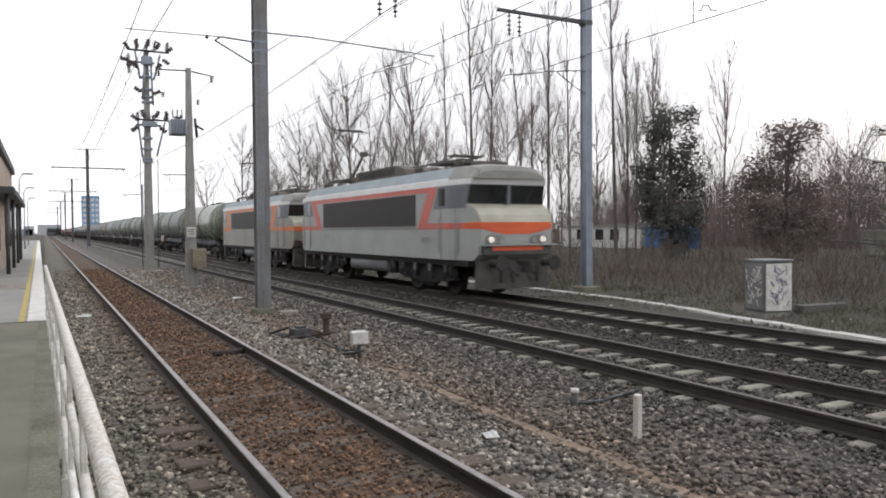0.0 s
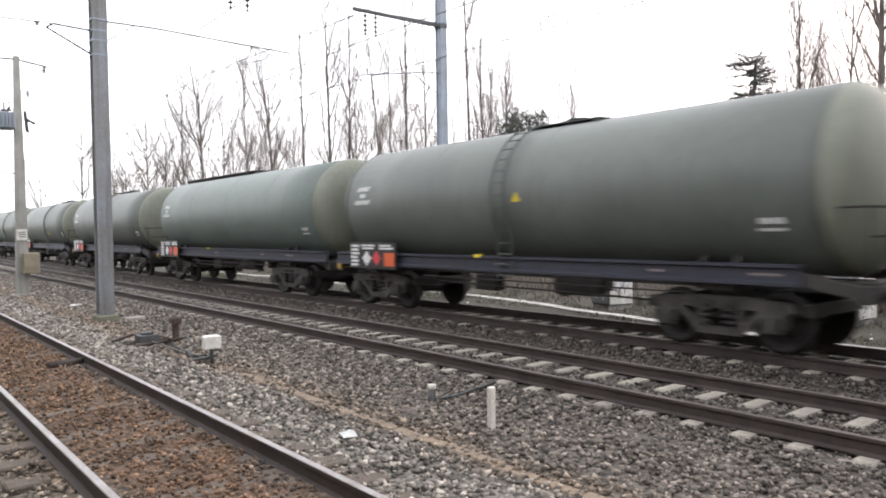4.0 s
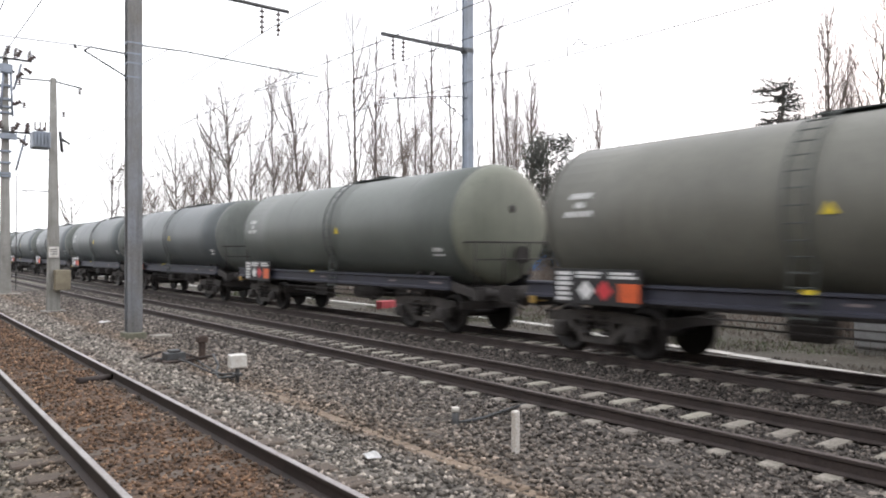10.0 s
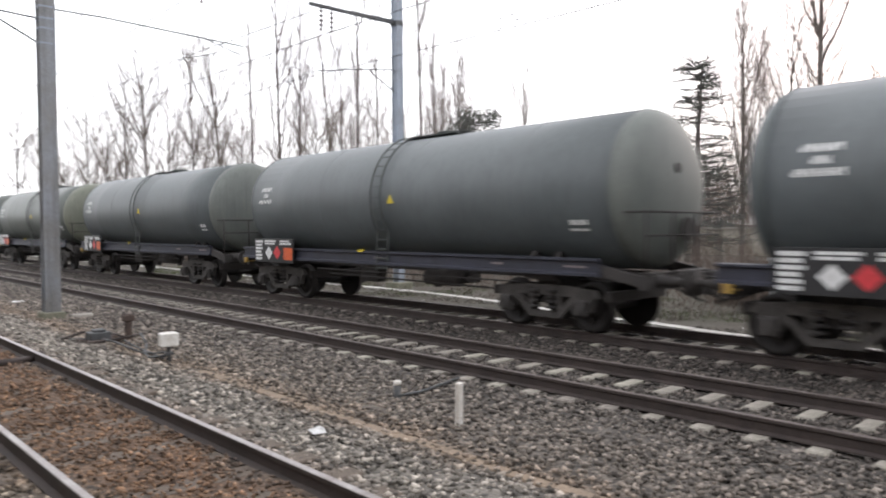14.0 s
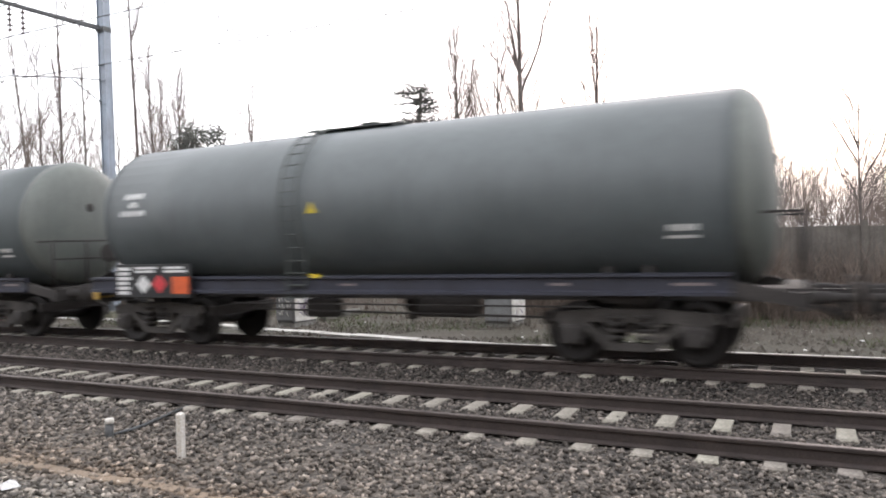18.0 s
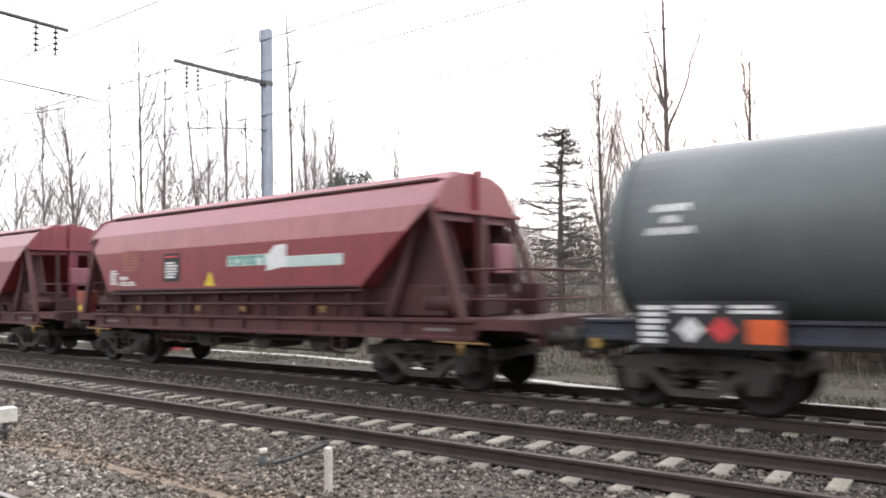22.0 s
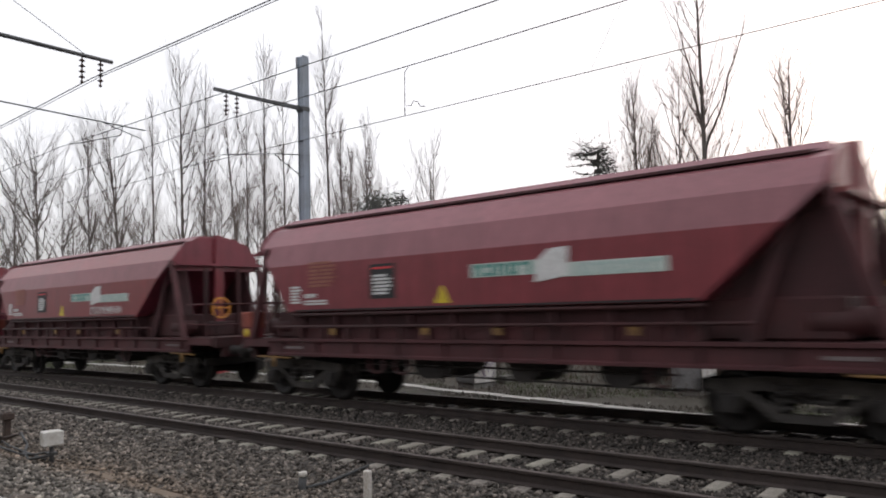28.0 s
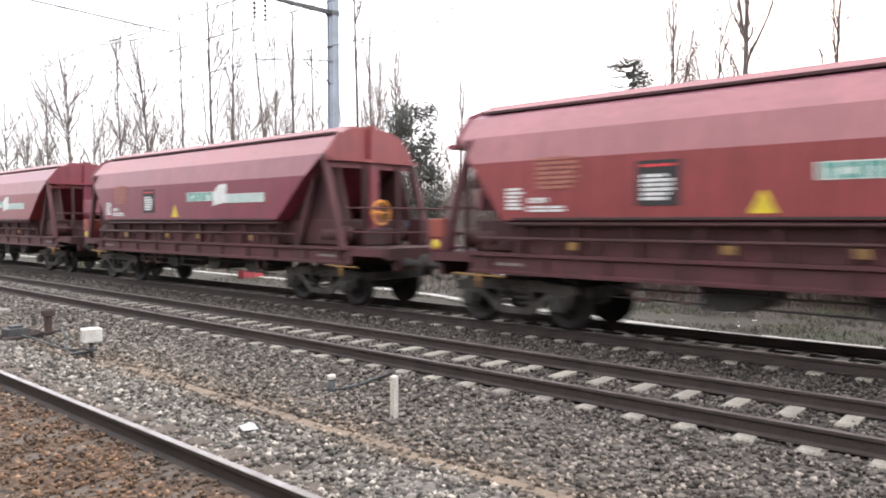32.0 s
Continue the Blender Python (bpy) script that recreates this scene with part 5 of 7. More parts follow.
# -- self-discharging hopper wagon --
def hopper_wagon(main, light, dark, label, wheel):
    w = thing("hopper_wagon", label, "hopper wagon", "hopper wagons of the train")
    ra, rb = -5.4, 7.0
    prof = [(-1.46, 1.95), (-1.46, 2.98), (-1.36, 3.46), (-1.02, 3.86), (-0.55, 4.04), (0.55, 4.04), (1.02, 3.86), (1.36, 3.46), (1.46, 2.98), (1.46, 1.95)]
    fy = lambda z: ra + max(0, (3.5 - z)) * 1.12
    ry = lambda z: rb - 0.15 - max(0, (3.5 - z)) * 0.72

    def skin(bm, lo, hi, y0=None):
        """One strip of the shell between two profile points, from the front slope to the rear slope."""
        (xa, za), (xb, zb) = lo, hi
        a, b, c, d = (xa, fy(za), za), (xa, ry(za), za), (xb, ry(zb), zb), (xb, fy(zb), zb)
        vs = [bm.verts.new(v) for v in (a, b, c, d)]
        bm.faces.new(vs)
        n = 0.03
        iv = [bm.verts.new((x * 0.975, y, z - 0.01)) for x, y, z in (a, b, c, d)]
        bm.faces.new(iv[::-1])
        for k in range(4):
            bm.faces.new((vs[k], iv[k], iv[(k + 1) % 4], vs[(k + 1) % 4]))
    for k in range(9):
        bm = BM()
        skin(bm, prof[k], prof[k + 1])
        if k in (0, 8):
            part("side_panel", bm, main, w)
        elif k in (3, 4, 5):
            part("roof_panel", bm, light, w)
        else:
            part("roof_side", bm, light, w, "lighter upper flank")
    # sliding roof flap rails
    bm = BM()
    for s in (-1, 1):
        box(bm, s * 0.80 - 0.06, s * 0.80 + 0.06, ra + 0.25, rb - 0.35, 3.965, 4.012)
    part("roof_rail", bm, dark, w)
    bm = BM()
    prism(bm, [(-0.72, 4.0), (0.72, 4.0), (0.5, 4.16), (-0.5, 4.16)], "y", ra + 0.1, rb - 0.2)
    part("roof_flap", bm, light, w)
    # sloping end sheets
    for yf, nm in ((fy, 0), (ry, 1)):
        bm = BM()
        top = [(x, yf(z), z) for x, z in prof]
        vs = [bm.verts.new(v) for v in top]
        bm.faces.new(vs)
        iv = [bm.verts.new((x * 0.98, y + (0.05 if nm == 0 else -0.05), z)) for x, y, z in top]
        bm.faces.new(iv[::-1])
        part("end_sheet", bm, main, w)
        # curved header plate on top of the end
        d = -1 if nm == 0 else 1
        bm = BM()
        ys = yf(4.0) + d * 0.02
        prism(bm, [(-1.38, 3.30), (1.38, 3.30), (1.36, 3.5), (1.02, 3.92), (0.55, 4.1), (-0.55, 4.1), (-1.02, 3.92), (-1.36, 3.5)], "y", ys, ys + d * 0.06)
        box(bm, -1.38, 1.38, min(ys, ys + d * 0.25), max(ys, ys + d * 0.25), 3.3, 3.37)
        box(bm, -0.1, 0.1, min(ys, ys + d * 0.16), max(ys, ys + d * 0.16), 3.3, 4.18)
        part("end_header", bm, main, w)
    # discharge chutes below, their deep shade put into the colour
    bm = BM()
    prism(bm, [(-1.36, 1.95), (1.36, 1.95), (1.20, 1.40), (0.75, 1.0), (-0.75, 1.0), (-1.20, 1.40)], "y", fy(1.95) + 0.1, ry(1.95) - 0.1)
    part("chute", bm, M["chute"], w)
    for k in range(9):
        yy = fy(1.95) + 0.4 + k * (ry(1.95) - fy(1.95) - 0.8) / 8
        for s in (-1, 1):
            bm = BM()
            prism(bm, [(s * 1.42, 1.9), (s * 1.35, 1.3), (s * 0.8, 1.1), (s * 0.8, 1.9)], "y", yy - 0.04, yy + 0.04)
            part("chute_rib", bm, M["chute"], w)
    for s in (-1, 1):
        for z, r, a, b in ((1.62, 0.03, -4.4, 6.3), (1.88, 0.035, -3.7, 5.6)):
            bm = BM()
            tube(bm, (s * 1.42, a, z), (s * 1.42, b, z), r, seg=8)
            part("operating_bar", bm, dark, w)
        bm = BM()
        prism(bm, [(s * 1.36, 0.98), (s * 1.46, 0.98), (s * 1.46, 1.03), (s * 1.40, 1.05), (s * 1.40, 1.28), (s * 1.46, 1.3), (s * 1.46, 1.36), (s * 1.36, 1.36)], "y", -6.35, 6.5)
        sb = part("sole_bar", bm, M["red_mid"] if main == M["red"] else dark, w)
        for a, b in ((-7.4, -6.35), (6.5, 7.4)):
            bm = BM()
            prism(bm, [(s * 1.30, 1.17), (s * 1.42, 1.17), (s * 1.42, 1.34), (s * 1.30, 1.34)], "y", a, b)
            part("end_sill", bm, M["red_mid"] if main == M["red"] else dark, w)
        for k in range(11):
            yy = -6.0 + k * 1.2
            bm = BM()
            prism(bm, [(s * 1.40, 1.05), (s * 1.445, 1.05), (s * 1.455, 1.29), (s * 1.40, 1.29)], "y", yy - 0.018, yy + 0.018)
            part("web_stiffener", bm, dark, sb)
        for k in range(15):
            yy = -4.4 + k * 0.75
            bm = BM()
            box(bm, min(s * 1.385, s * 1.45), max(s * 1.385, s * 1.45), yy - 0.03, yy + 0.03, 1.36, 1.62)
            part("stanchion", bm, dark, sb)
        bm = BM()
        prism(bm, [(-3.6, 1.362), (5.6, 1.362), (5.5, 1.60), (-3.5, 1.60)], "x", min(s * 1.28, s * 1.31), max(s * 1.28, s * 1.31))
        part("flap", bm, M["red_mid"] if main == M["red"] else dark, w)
    for y_end in (-7.47, 7.47):
        bm = BM()
        box(bm, -1.4, 1.4, y_end - 0.08, y_end + 0.08, 1.12, 1.36)
        box(bm, -1.15, 1.15, y_end - 0.07, y_end + 0.07, 0.88, 1.12)
        part("end_beam", bm, dark, w)
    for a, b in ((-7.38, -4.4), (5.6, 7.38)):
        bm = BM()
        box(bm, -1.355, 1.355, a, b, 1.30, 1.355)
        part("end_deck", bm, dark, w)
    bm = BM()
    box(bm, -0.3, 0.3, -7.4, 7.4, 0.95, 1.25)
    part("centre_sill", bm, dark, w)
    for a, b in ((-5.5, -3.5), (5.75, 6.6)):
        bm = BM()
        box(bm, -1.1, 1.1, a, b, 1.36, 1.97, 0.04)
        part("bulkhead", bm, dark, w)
    # raking end posts and bracing
    for y_lo, y_hi, d in ((-6.04, -5.42, -1), (7.16, 6.55, 1)):
        for s in (-1, 1):
            bm = BM()
            prism(bm, [(y_lo - 0.075, 1.35), (y_lo + 0.075, 1.35), (y_hi + 0.06, 3.42), (y_hi - 0.06, 3.42)], "x", s * 1.37 - 0.06, s * 1.37 + 0.06)
            part("end_post", bm, M["red_mid"] if main == M["red"] else dark, w)
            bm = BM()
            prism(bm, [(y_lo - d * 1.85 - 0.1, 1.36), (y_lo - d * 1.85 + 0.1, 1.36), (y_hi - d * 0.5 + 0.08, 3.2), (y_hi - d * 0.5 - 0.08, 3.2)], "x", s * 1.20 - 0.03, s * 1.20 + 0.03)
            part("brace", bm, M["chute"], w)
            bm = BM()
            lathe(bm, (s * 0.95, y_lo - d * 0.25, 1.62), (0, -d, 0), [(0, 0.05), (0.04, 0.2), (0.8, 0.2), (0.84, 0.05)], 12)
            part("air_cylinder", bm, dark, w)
            # inset plate closing the end void, whose shade is in its dark colour
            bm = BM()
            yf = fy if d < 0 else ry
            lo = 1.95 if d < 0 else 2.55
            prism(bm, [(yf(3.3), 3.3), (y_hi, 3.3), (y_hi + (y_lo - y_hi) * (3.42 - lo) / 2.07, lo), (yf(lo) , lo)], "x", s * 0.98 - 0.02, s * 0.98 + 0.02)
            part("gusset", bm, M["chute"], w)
        bm = BM()
        box(bm, -1.26, 1.26, y_hi - 0.06, y_hi + 0.06, 3.16, 3.32)
        part("end_crossbeam", bm, main, w)
        for x in (-0.72, 0.3):
            bm = BM()
            box(bm, x - 0.04, x + 0.04, y_lo - 0.05, y_lo + 0.05, 1.35, 3.2)
            part("end_upright", bm, dark, w)
        bm = BM()
        box(bm, -0.12, 0.16, y_hi + d * 0.1 - 0.05, y_hi + d * 0.1 + 0.05, 1.36, 3.9)
        part("centre_post", bm, main, w)
        if not (wheel and d < 0):
            bm = BM()
            box(bm, -0.34, 0.24, y_lo + d * 0.02 - 0.08, y_lo + d * 0.02 + 0.08, 2.15, 2.72, 0.02)
            part("control_box", bm, light, w)
        bm = BM()
        box(bm, -0.6, 0.5, y_lo - d * 0.3 - 0.25, y_lo - d * 0.3 + 0.25, 1.36, 1.75, 0.03)
        part("valve_box", bm, dark, w)
    for ye, yi in ((-7.34, -6.1), (7.36, 7.2)):
        for x in (-1.25, -0.2, 1.25):
            bm = BM()
            tube(bm, (x, ye, 1.36), (x, ye, 2.2), 0.02, seg=6)
            part("railing_post", bm, dark, w)
        for z in (1.68, 2.2):
            bm = BM()
            tube(bm, (-1.25, ye, z), (1.25, ye, z), 0.02, seg=6)
            for x in (-1.25, 1.25):
                tube(bm, (x, ye, z), (x * 1.05, yi, z + 0.02), 0.02, seg=6)
            part("end_railing", bm, M["red_mid"] if main == M["red"] else dark, w)
    if wheel:
        bm = BM()
        cx, cy, cz, n = -0.35, -6.2, 2.12, 20
        ring = [(cx + 0.27 * math.cos(k * 2 * math.pi / n), cy, cz + 0.27 * math.sin(k * 2 * math.pi / n)) for k in range(n)]
        hoop(bm, ring, 0.03)
        for k in range(0, n, 5):
            tube(bm, (cx, cy, cz), ring[k], 0.02, seg=6)
        tube(bm, (cx, cy, cz), (cx, cy + 0.35, cz), 0.04, seg=8)
        part("hand_wheel", bm, M["wheel_orange"], w, "orange-yellow hand brake wheel")
    bm = BM()
    box(bm, -1.42, -1.0, 7.2, 7.58, 1.60, 1.98, 0.02)
    tb = part("tool_box", bm, M["m_tool"], w, "orange-red box")
    bm = BM()
    box(bm, -1.40, -1.02, 7.22, 7.56, 1.36, 1.60, 0.01)
    part("box_stand", bm, main, tb)
    bm = BM()
    box(bm, 0.85, 1.3, -6.3, -5.85, 1.36, 1.97, 0.02)
    part("brake_box", bm, dark, w)
    bogie(w, -4.85, 2.0, 0.46)
    bogie(w, 5.75, 2.0, 0.46)
    bm = BM()
    for yy in (-2.9, -1.2, 0.1, 1.4, 2.9, 3.7):
        tube(bm, (-1.28, yy, 1.0), (-1.18, yy + 0.1, 0.55), 0.028, seg=6)
    tube(bm, (-1.15, -3.2, 0.62), (-1.15, 3.8, 0.7), 0.02, seg=6)
    tube(bm, (-1.2, -3.2, 0.85), (-1.2, 3.8, 0.85), 0.02, seg=6)
    part("brake_gear", bm, M["bogie"], w)
    for yy in (-3.0, 2.3, 3.0):
        bm = BM()
        n = 14
        ring = [(-1.42, yy + 0.2 * math.cos(k * 2 * math.pi / n), 0.86 + 0.17 * math.sin(k * 2 * math.pi / n)) for k in range(n)]
        hoop(bm, ring, 0.025)
        part("control_wheel", bm, dark, w)
    for a, b in ((1.15, 2.25), (-0.75, 0.0), (-2.6, -1.8)):
        bm = BM()
        prism(bm, [(a, 1.02), (a + 0.12, 0.74), (a + 0.3, 0.62), (b - 0.3, 0.60), (b - 0.1, 0.7), (b, 1.02)], "x", -1.18, -0.1)
        part("discharge_mouth", bm, M["bogie"], w)
    for ya, yb in ((-6.6, -5.5), (5.7, 6.9)):
        bm = BM()
        tube(bm, (-1.44, ya, 0.93), (-1.44, yb, 0.95), 0.022, seg=6)
        tube(bm, (-1.44, (ya + yb) / 2, 0.96), (-1.44, (ya + yb) / 2, 0.72), 0.05, seg=6)
        part("release_lever", bm, M["yellow_grimy"], w, "dull yellow lever")
    buffers(w, -7.55, -1)
    buffers(w, 7.55, 1)
    for s in (-1, 1):
        mir = lambda bm: bmesh.ops.transform(bm, matrix=Matrix.Scale(-1, 4, (1, 0, 0)), verts=bm.verts) if s > 0 else None
        bm = BM()
        box(bm, -1.468, -1.461, -3.2, -1.45, 2.40, 2.63)
        box(bm, -1.468, -1.461, -0.95, 0.5, 2.47, 2.71)
        mir(bm)
        panel = part("lettering_panel", bm, M["panel_white"], w, "pale panel with teal print")
        bm = BM()
        prism(bm, [(-1.5, 2.42), (-0.85, 2.33), (-0.95, 2.72), (-1.15, 2.88), (-1.52, 2.90)], "x", -1.476, -1.469)
        mir(bm)
        part("emblem", bm, M["lettering"], panel, "white painted emblem")
        bm = BM()
        glyphs(bm, -1.469, -0.82, 0.46, 2.485, 2.695, 5)
        mir(bm)
        part("print", bm, M["teal"], panel)
        bm = BM()
        glyphs(bm, -1.469, -3.15, -1.6, 2.415, 2.61, 9)
        mir(bm)
        part("print", bm, M["teal_faint"], panel, "bleached print")
        bm = BM()
        box(bm, -1.468, -1.461, 2.40, 3.1, 2.17, 2.86)
        mir(bm)
        plate = part("data_plate", bm, M["black"], w, "black data plate")
        bm = BM()
        bars(bm, -1.469, 2.5, 3.0, 2.24, 2.66, 6, 23)
        mir(bm)
        part("print", bm, M["lettering"], plate)
        bm = BM()
        box(bm, -1.475, -1.469, 2.48, 3.02, 2.76, 2.80)
        mir(bm)
        part("red_line", bm, M["diamond_red"], plate)
        bm = BM()
        prism(bm, [(1.0, 2.04), (1.38, 2.04), (1.21, 2.36), (1.17, 2.36)], "x", -1.468, -1.461)
        mir(bm)
        part("warning_sign", bm, M["yellow"], w, "yellow warning triangle")
        for yy in (4.25, 1.65, -0.05, -2.6):
            bm = BM()
            box(bm, -1.475, -1.452, yy - 0.08, yy + 0.08, 1.45, 1.58)
            mir(bm)
            part("yellow_mark", bm, M["yellow_grimy"], w, "small yellow mark")
        bm = BM()
        lathe(bm, (-1.40, 7.39, 1.48), (-1, 0, 0), [(0, 0.1), (0.012, 0.1), (0.014, 0.05)], 14)
        mir(bm)
        part("yellow_mark", bm, M["yellow"], w, "round yellow mark")
        bm = BM()
        bars(bm, -1.468, 4.1, 5.0, 2.46, 3.03, 7, 24)
        mir(bm)
        part("load_table", bm, M["cream"], w, "faded orange load table")
        bm = BM()
        bars(bm, -1.469, 4.35, 5.15, 2.08, 2.2, 2, 25)
        bars(bm, -1.469, 5.25, 5.62, 2.12, 2.52, 6, 26)
        glyphs(bm, -1.469, 4.75, 5.15, 2.24, 2.33, 6)
        mir(bm)
        part("stencil", bm, M["lettering"], w)
        bm = BM()
        bars(bm, -1.408, 5.2, 5.9, 1.12, 1.2, 1, 27)
        bars(bm, -1.408, -5.9, -5.2, 1.12, 1.2, 1, 28)
        mir(bm)
        part("sole_stencil", bm, M["chalk"], w)
        bm = BM()
        box(bm, -1.464, -1.458, -3.6, 5.5, 1.955, 1.99)
        mir(bm)
        part("edge_line", bm, M["black"], w)
    return w


# -- electric locomotive with the broken-nose cab --
def locomotive(stripe, label, lit, grey):
    w = thing("electric_locomotive", label, "locomotive", "locomotives of the train")
    HW, C = 1.45, 6.7
    wid = lambda y: HW - 0.17 * max(0, abs(y) - C)
    bm = BM()
    prism(bm, [(-HW, 1.12), (-HW, 3.30), (HW, 3.30), (HW, 1.12)], "y", -C, C)
    part("body", bm, grey, w)
    bm = BM()
    prism(bm, [(-HW, 3.302), (-HW - 0.012, 3.302), (-HW - 0.012, 3.48), (-HW, 3.5), (HW, 3.5), (HW + 0.012, 3.48), (HW + 0.012, 3.302), (HW, 3.302)], "y", -C, C)
    part("white_band", bm, M["loco_white"], w)
    bm = BM()
    prism(bm, [(-HW, 3.502), (-1.2, 3.84), (-0.6, 3.92), (0.6, 3.92), (1.2, 3.84), (HW, 3.502)], "y", -C, C)
    part("roof", bm, M["loco_roof"], w)

    def cab_prism(poly, inset=0.0, mat_=None, name="cab", lab="", proud=0.0):
        """A side outline (|y|, z) pushed across the tapering cab, at both ends in turn."""
        out = []
        for d in (-1, 1):
            bm = BM()
            lo = [bm.verts.new((-(wid(y) + proud - inset), d * y, z)) for y, z in poly]
            hi = [bm.verts.new(((wid(y) + proud - inset), d * y, z)) for y, z in poly]
            n = len(poly)
            for k in range(n):
                bm.faces.new((lo[k], lo[(k + 1) % n], hi[(k + 1) % n], hi[k]))
            bm.faces.new(lo[::-1])
            bm.faces.new(hi)
            out.append(part(name, bm, mat_, w, lab))
        return out
    cab_prism([(6.7, 1.12), (7.75, 1.12), (8.02, 1.3), (8.1, 1.7), (8.1, 2.1), (8.02, 2.40), (7.86, 2.58), (7.5, 2.72), (7.66, 3.30), (6.7, 3.30)], mat_=grey, name="cab")
    cab_prism([(7.52, 2.722), (7.87, 2.585), (8.03, 2.405), (8.10, 2.215), (8.112, 2.215), (8.04, 2.415), (7.88, 2.60), (7.53, 2.737)], mat_=M["loco_lit_cream"], name="hood", lab="cream nose top, sunlight put into its colour", proud=0.004)
    cab_prism([(6.702, 3.302), (7.67, 3.302), (7.74, 3.46), (6.702, 3.46)], mat_=M["loco_white"], name="cab_band", proud=0.012)
    for d in (-1, 1):
        bm = BM()
        rings = []
        for y, hw, top in ((6.702, 1.0, 3.92), (7.4, 0.99, 3.90), (7.70, 0.975, 3.83), (7.80, 0.97, 3.70), (7.82, 0.965, 3.49)):
            q = wid(y) * hw
            sh = top - 0.08 if top > 3.6 else top - 0.01
            rings.append([bm.verts.new((x, d * y, z)) for x, z in ((-q, 3.462), (-q + 0.01, 3.5), (-q + 0.25, sh), (-0.6, top), (0.6, top), (q - 0.25, sh), (q - 0.01, 3.5), (q, 3.462))])
        for r0, r1 in zip(rings, rings[1:]):
            for k in range(8):
                bm.faces.new((r0[k], r0[(k + 1) % 8], r1[(k + 1) % 8], r1[k]))
        bm.faces.new(rings[0])
        bm.faces.new(rings[-1][::-1])
        part("cab_roof", bm, M["loco_visor"], w)
    cab_prism([(5.72, 2.62), (6.698, 2.62), (6.698, 3.28), (6.05, 3.28)], mat_=M["loco_blue"], name="window_band", proud=0.006)
    cab_prism([(6.702, 2.62), (7.47, 2.62), (7.50, 2.72), (7.655, 3.28), (6.702, 3.28)], mat_=M["loco_blue"], name="cab_window_band", proud=0.006)
    cab_prism([(6.702, 2.02), (7.448, 2.02), (7.448, 2.2), (6.702, 2.2)], mat_=stripe, name="cab_stripe", proud=0.005)
    cab_prism([(7.45, 2.02), (8.112, 2.02), (8.112, 2.2), (7.45, 2.2)], mat_=M["nose_red"] if lit else M["loco_orange"], name="nose_stripe", proud=0.005)
    cab_prism([(7.6, 2.202), (8.108, 2.202), (8.106, 2.226), (7.6, 2.226)], mat_=M["nose_yellow"], name="nose_line", proud=0.006)
    for d in (-1, 1):
        for s in (-1, 1):
            bm = BM()
            a, b = (7.525, 2.75), (7.668, 3.28)
            xs = (s * 0.03, s * (wid(7.5) - 0.02))
            vs = [bm.verts.new((x, d * (y + 0.012), z)) for x, (y, z) in ((xs[0], a), (xs[1], a), (xs[1], b), (xs[0], b))]
            f = bm.faces.new(vs)
            bmesh.ops.solidify(bm, geom=[f], thickness=0.012)
            part("windscreen", bm, M["glass"], w, "dark windscreen")
            bm = BM()
            box(bm, s * (wid(6.75) + 0.004) - 0.012, s * (wid(6.75) + 0.004) + 0.012, min(d * 6.08, d * 6.5), max(d * 6.08, d * 6.5), 2.7, 3.24, 0.01)
            part("side_window", bm, M["glass"], w)
            bm = BM()
            tube(bm, (s * 0.88, d * 8.05, 1.72), (s * 0.88, d * 8.13, 1.72), 0.165, seg=18)
            tube(bm, (s * 0.57, d * 8.05, 1.72), (s * 0.57, d * 8.13, 1.72), 0.13, seg=16)
            box(bm, min(s * 0.57, s * 0.88), max(s * 0.57, s * 0.88), min(d * 8.05, d * 8.115), max(d * 8.05, d * 8.115), 1.6, 1.84)
            hl = part("lamp_housing", bm, M["loco_visor"], w)
            for x, r, on in ((0.88, 0.125, True), (0.57, 0.095, False)):
                bm = BM()
                lathe(bm, (s * x, d * 8.13, 1.72), (0, d, 0), [(0, r + 0.02), (0.025, r + 0.015), (0.03, r), (0.012, r * 0.85), (0.006, 0.02)], 18)
                part("lamp_rim", bm, M["alu"], hl, "chrome lamp rim")
                bm = BM()
                lathe(bm, (s * x, d * 8.145, 1.72), (0, d, 0), [(0, r * 0.62), (0.014, r * 0.55), (0.02, r * 0.2)], 16)
                part("headlamp", bm, M["headlamp"] if (lit and d < 0 and on) else M["alu"], hl)
            bm = BM()
            for yy in (6.1, 7.15):
                tube(bm, (s * (wid(yy) + 0.03), d * yy, 1.3), (s * (wid(yy) + 0.03), d * yy, 2.4), 0.014, seg=6)
            part("door_handrail", bm, M["alu"], w)
            bm = BM()
            x = s * (wid(6.3) + 0.006)
            for yy in (6.22, 7.1):
                box(bm, x - 0.006, x + 0.006, d * yy - 0.012, d * yy + 0.012, 1.15, 3.25)
            part("door_seam", bm, M["loco_blue"], w)
            bm = BM()
            box(bm, s * 1.15 - 0.1, s * 1.15 + 0.1, min(d * 6.1, d * 6.6), max(d * 6.1, d * 6.6), 0.5, 0.55)
            box(bm, s * 1.15 - 0.1, s * 1.15 + 0.1, min(d * 6.1, d * 6.6), max(d * 6.1, d * 6.6), 0.85, 0.9)
            box(bm, s * 1.2 - 0.02, s * 1.2 + 0.02, min(d * 6.1, d * 6.14), max(d * 6.1, d * 6.14), 0.5, 1.15)
            part("step", bm, M["bogie"], w)
        bm = BM()
        box(bm, -1.15, 1.15, min(d * 8.09, d * 8.16), max(d * 8.09, d * 8.16), 1.28, 1.52, 0.01)
        part("buffer_beam", bm, M["pilot"], w)
        bm = BM()
        box(bm, -1.3, 1.3, min(d * 8.05, d * 8.26), max(d * 8.05, d * 8.26), 1.545, 1.575)
        part("front_ledge", bm, grey, w)
        bm = BM()
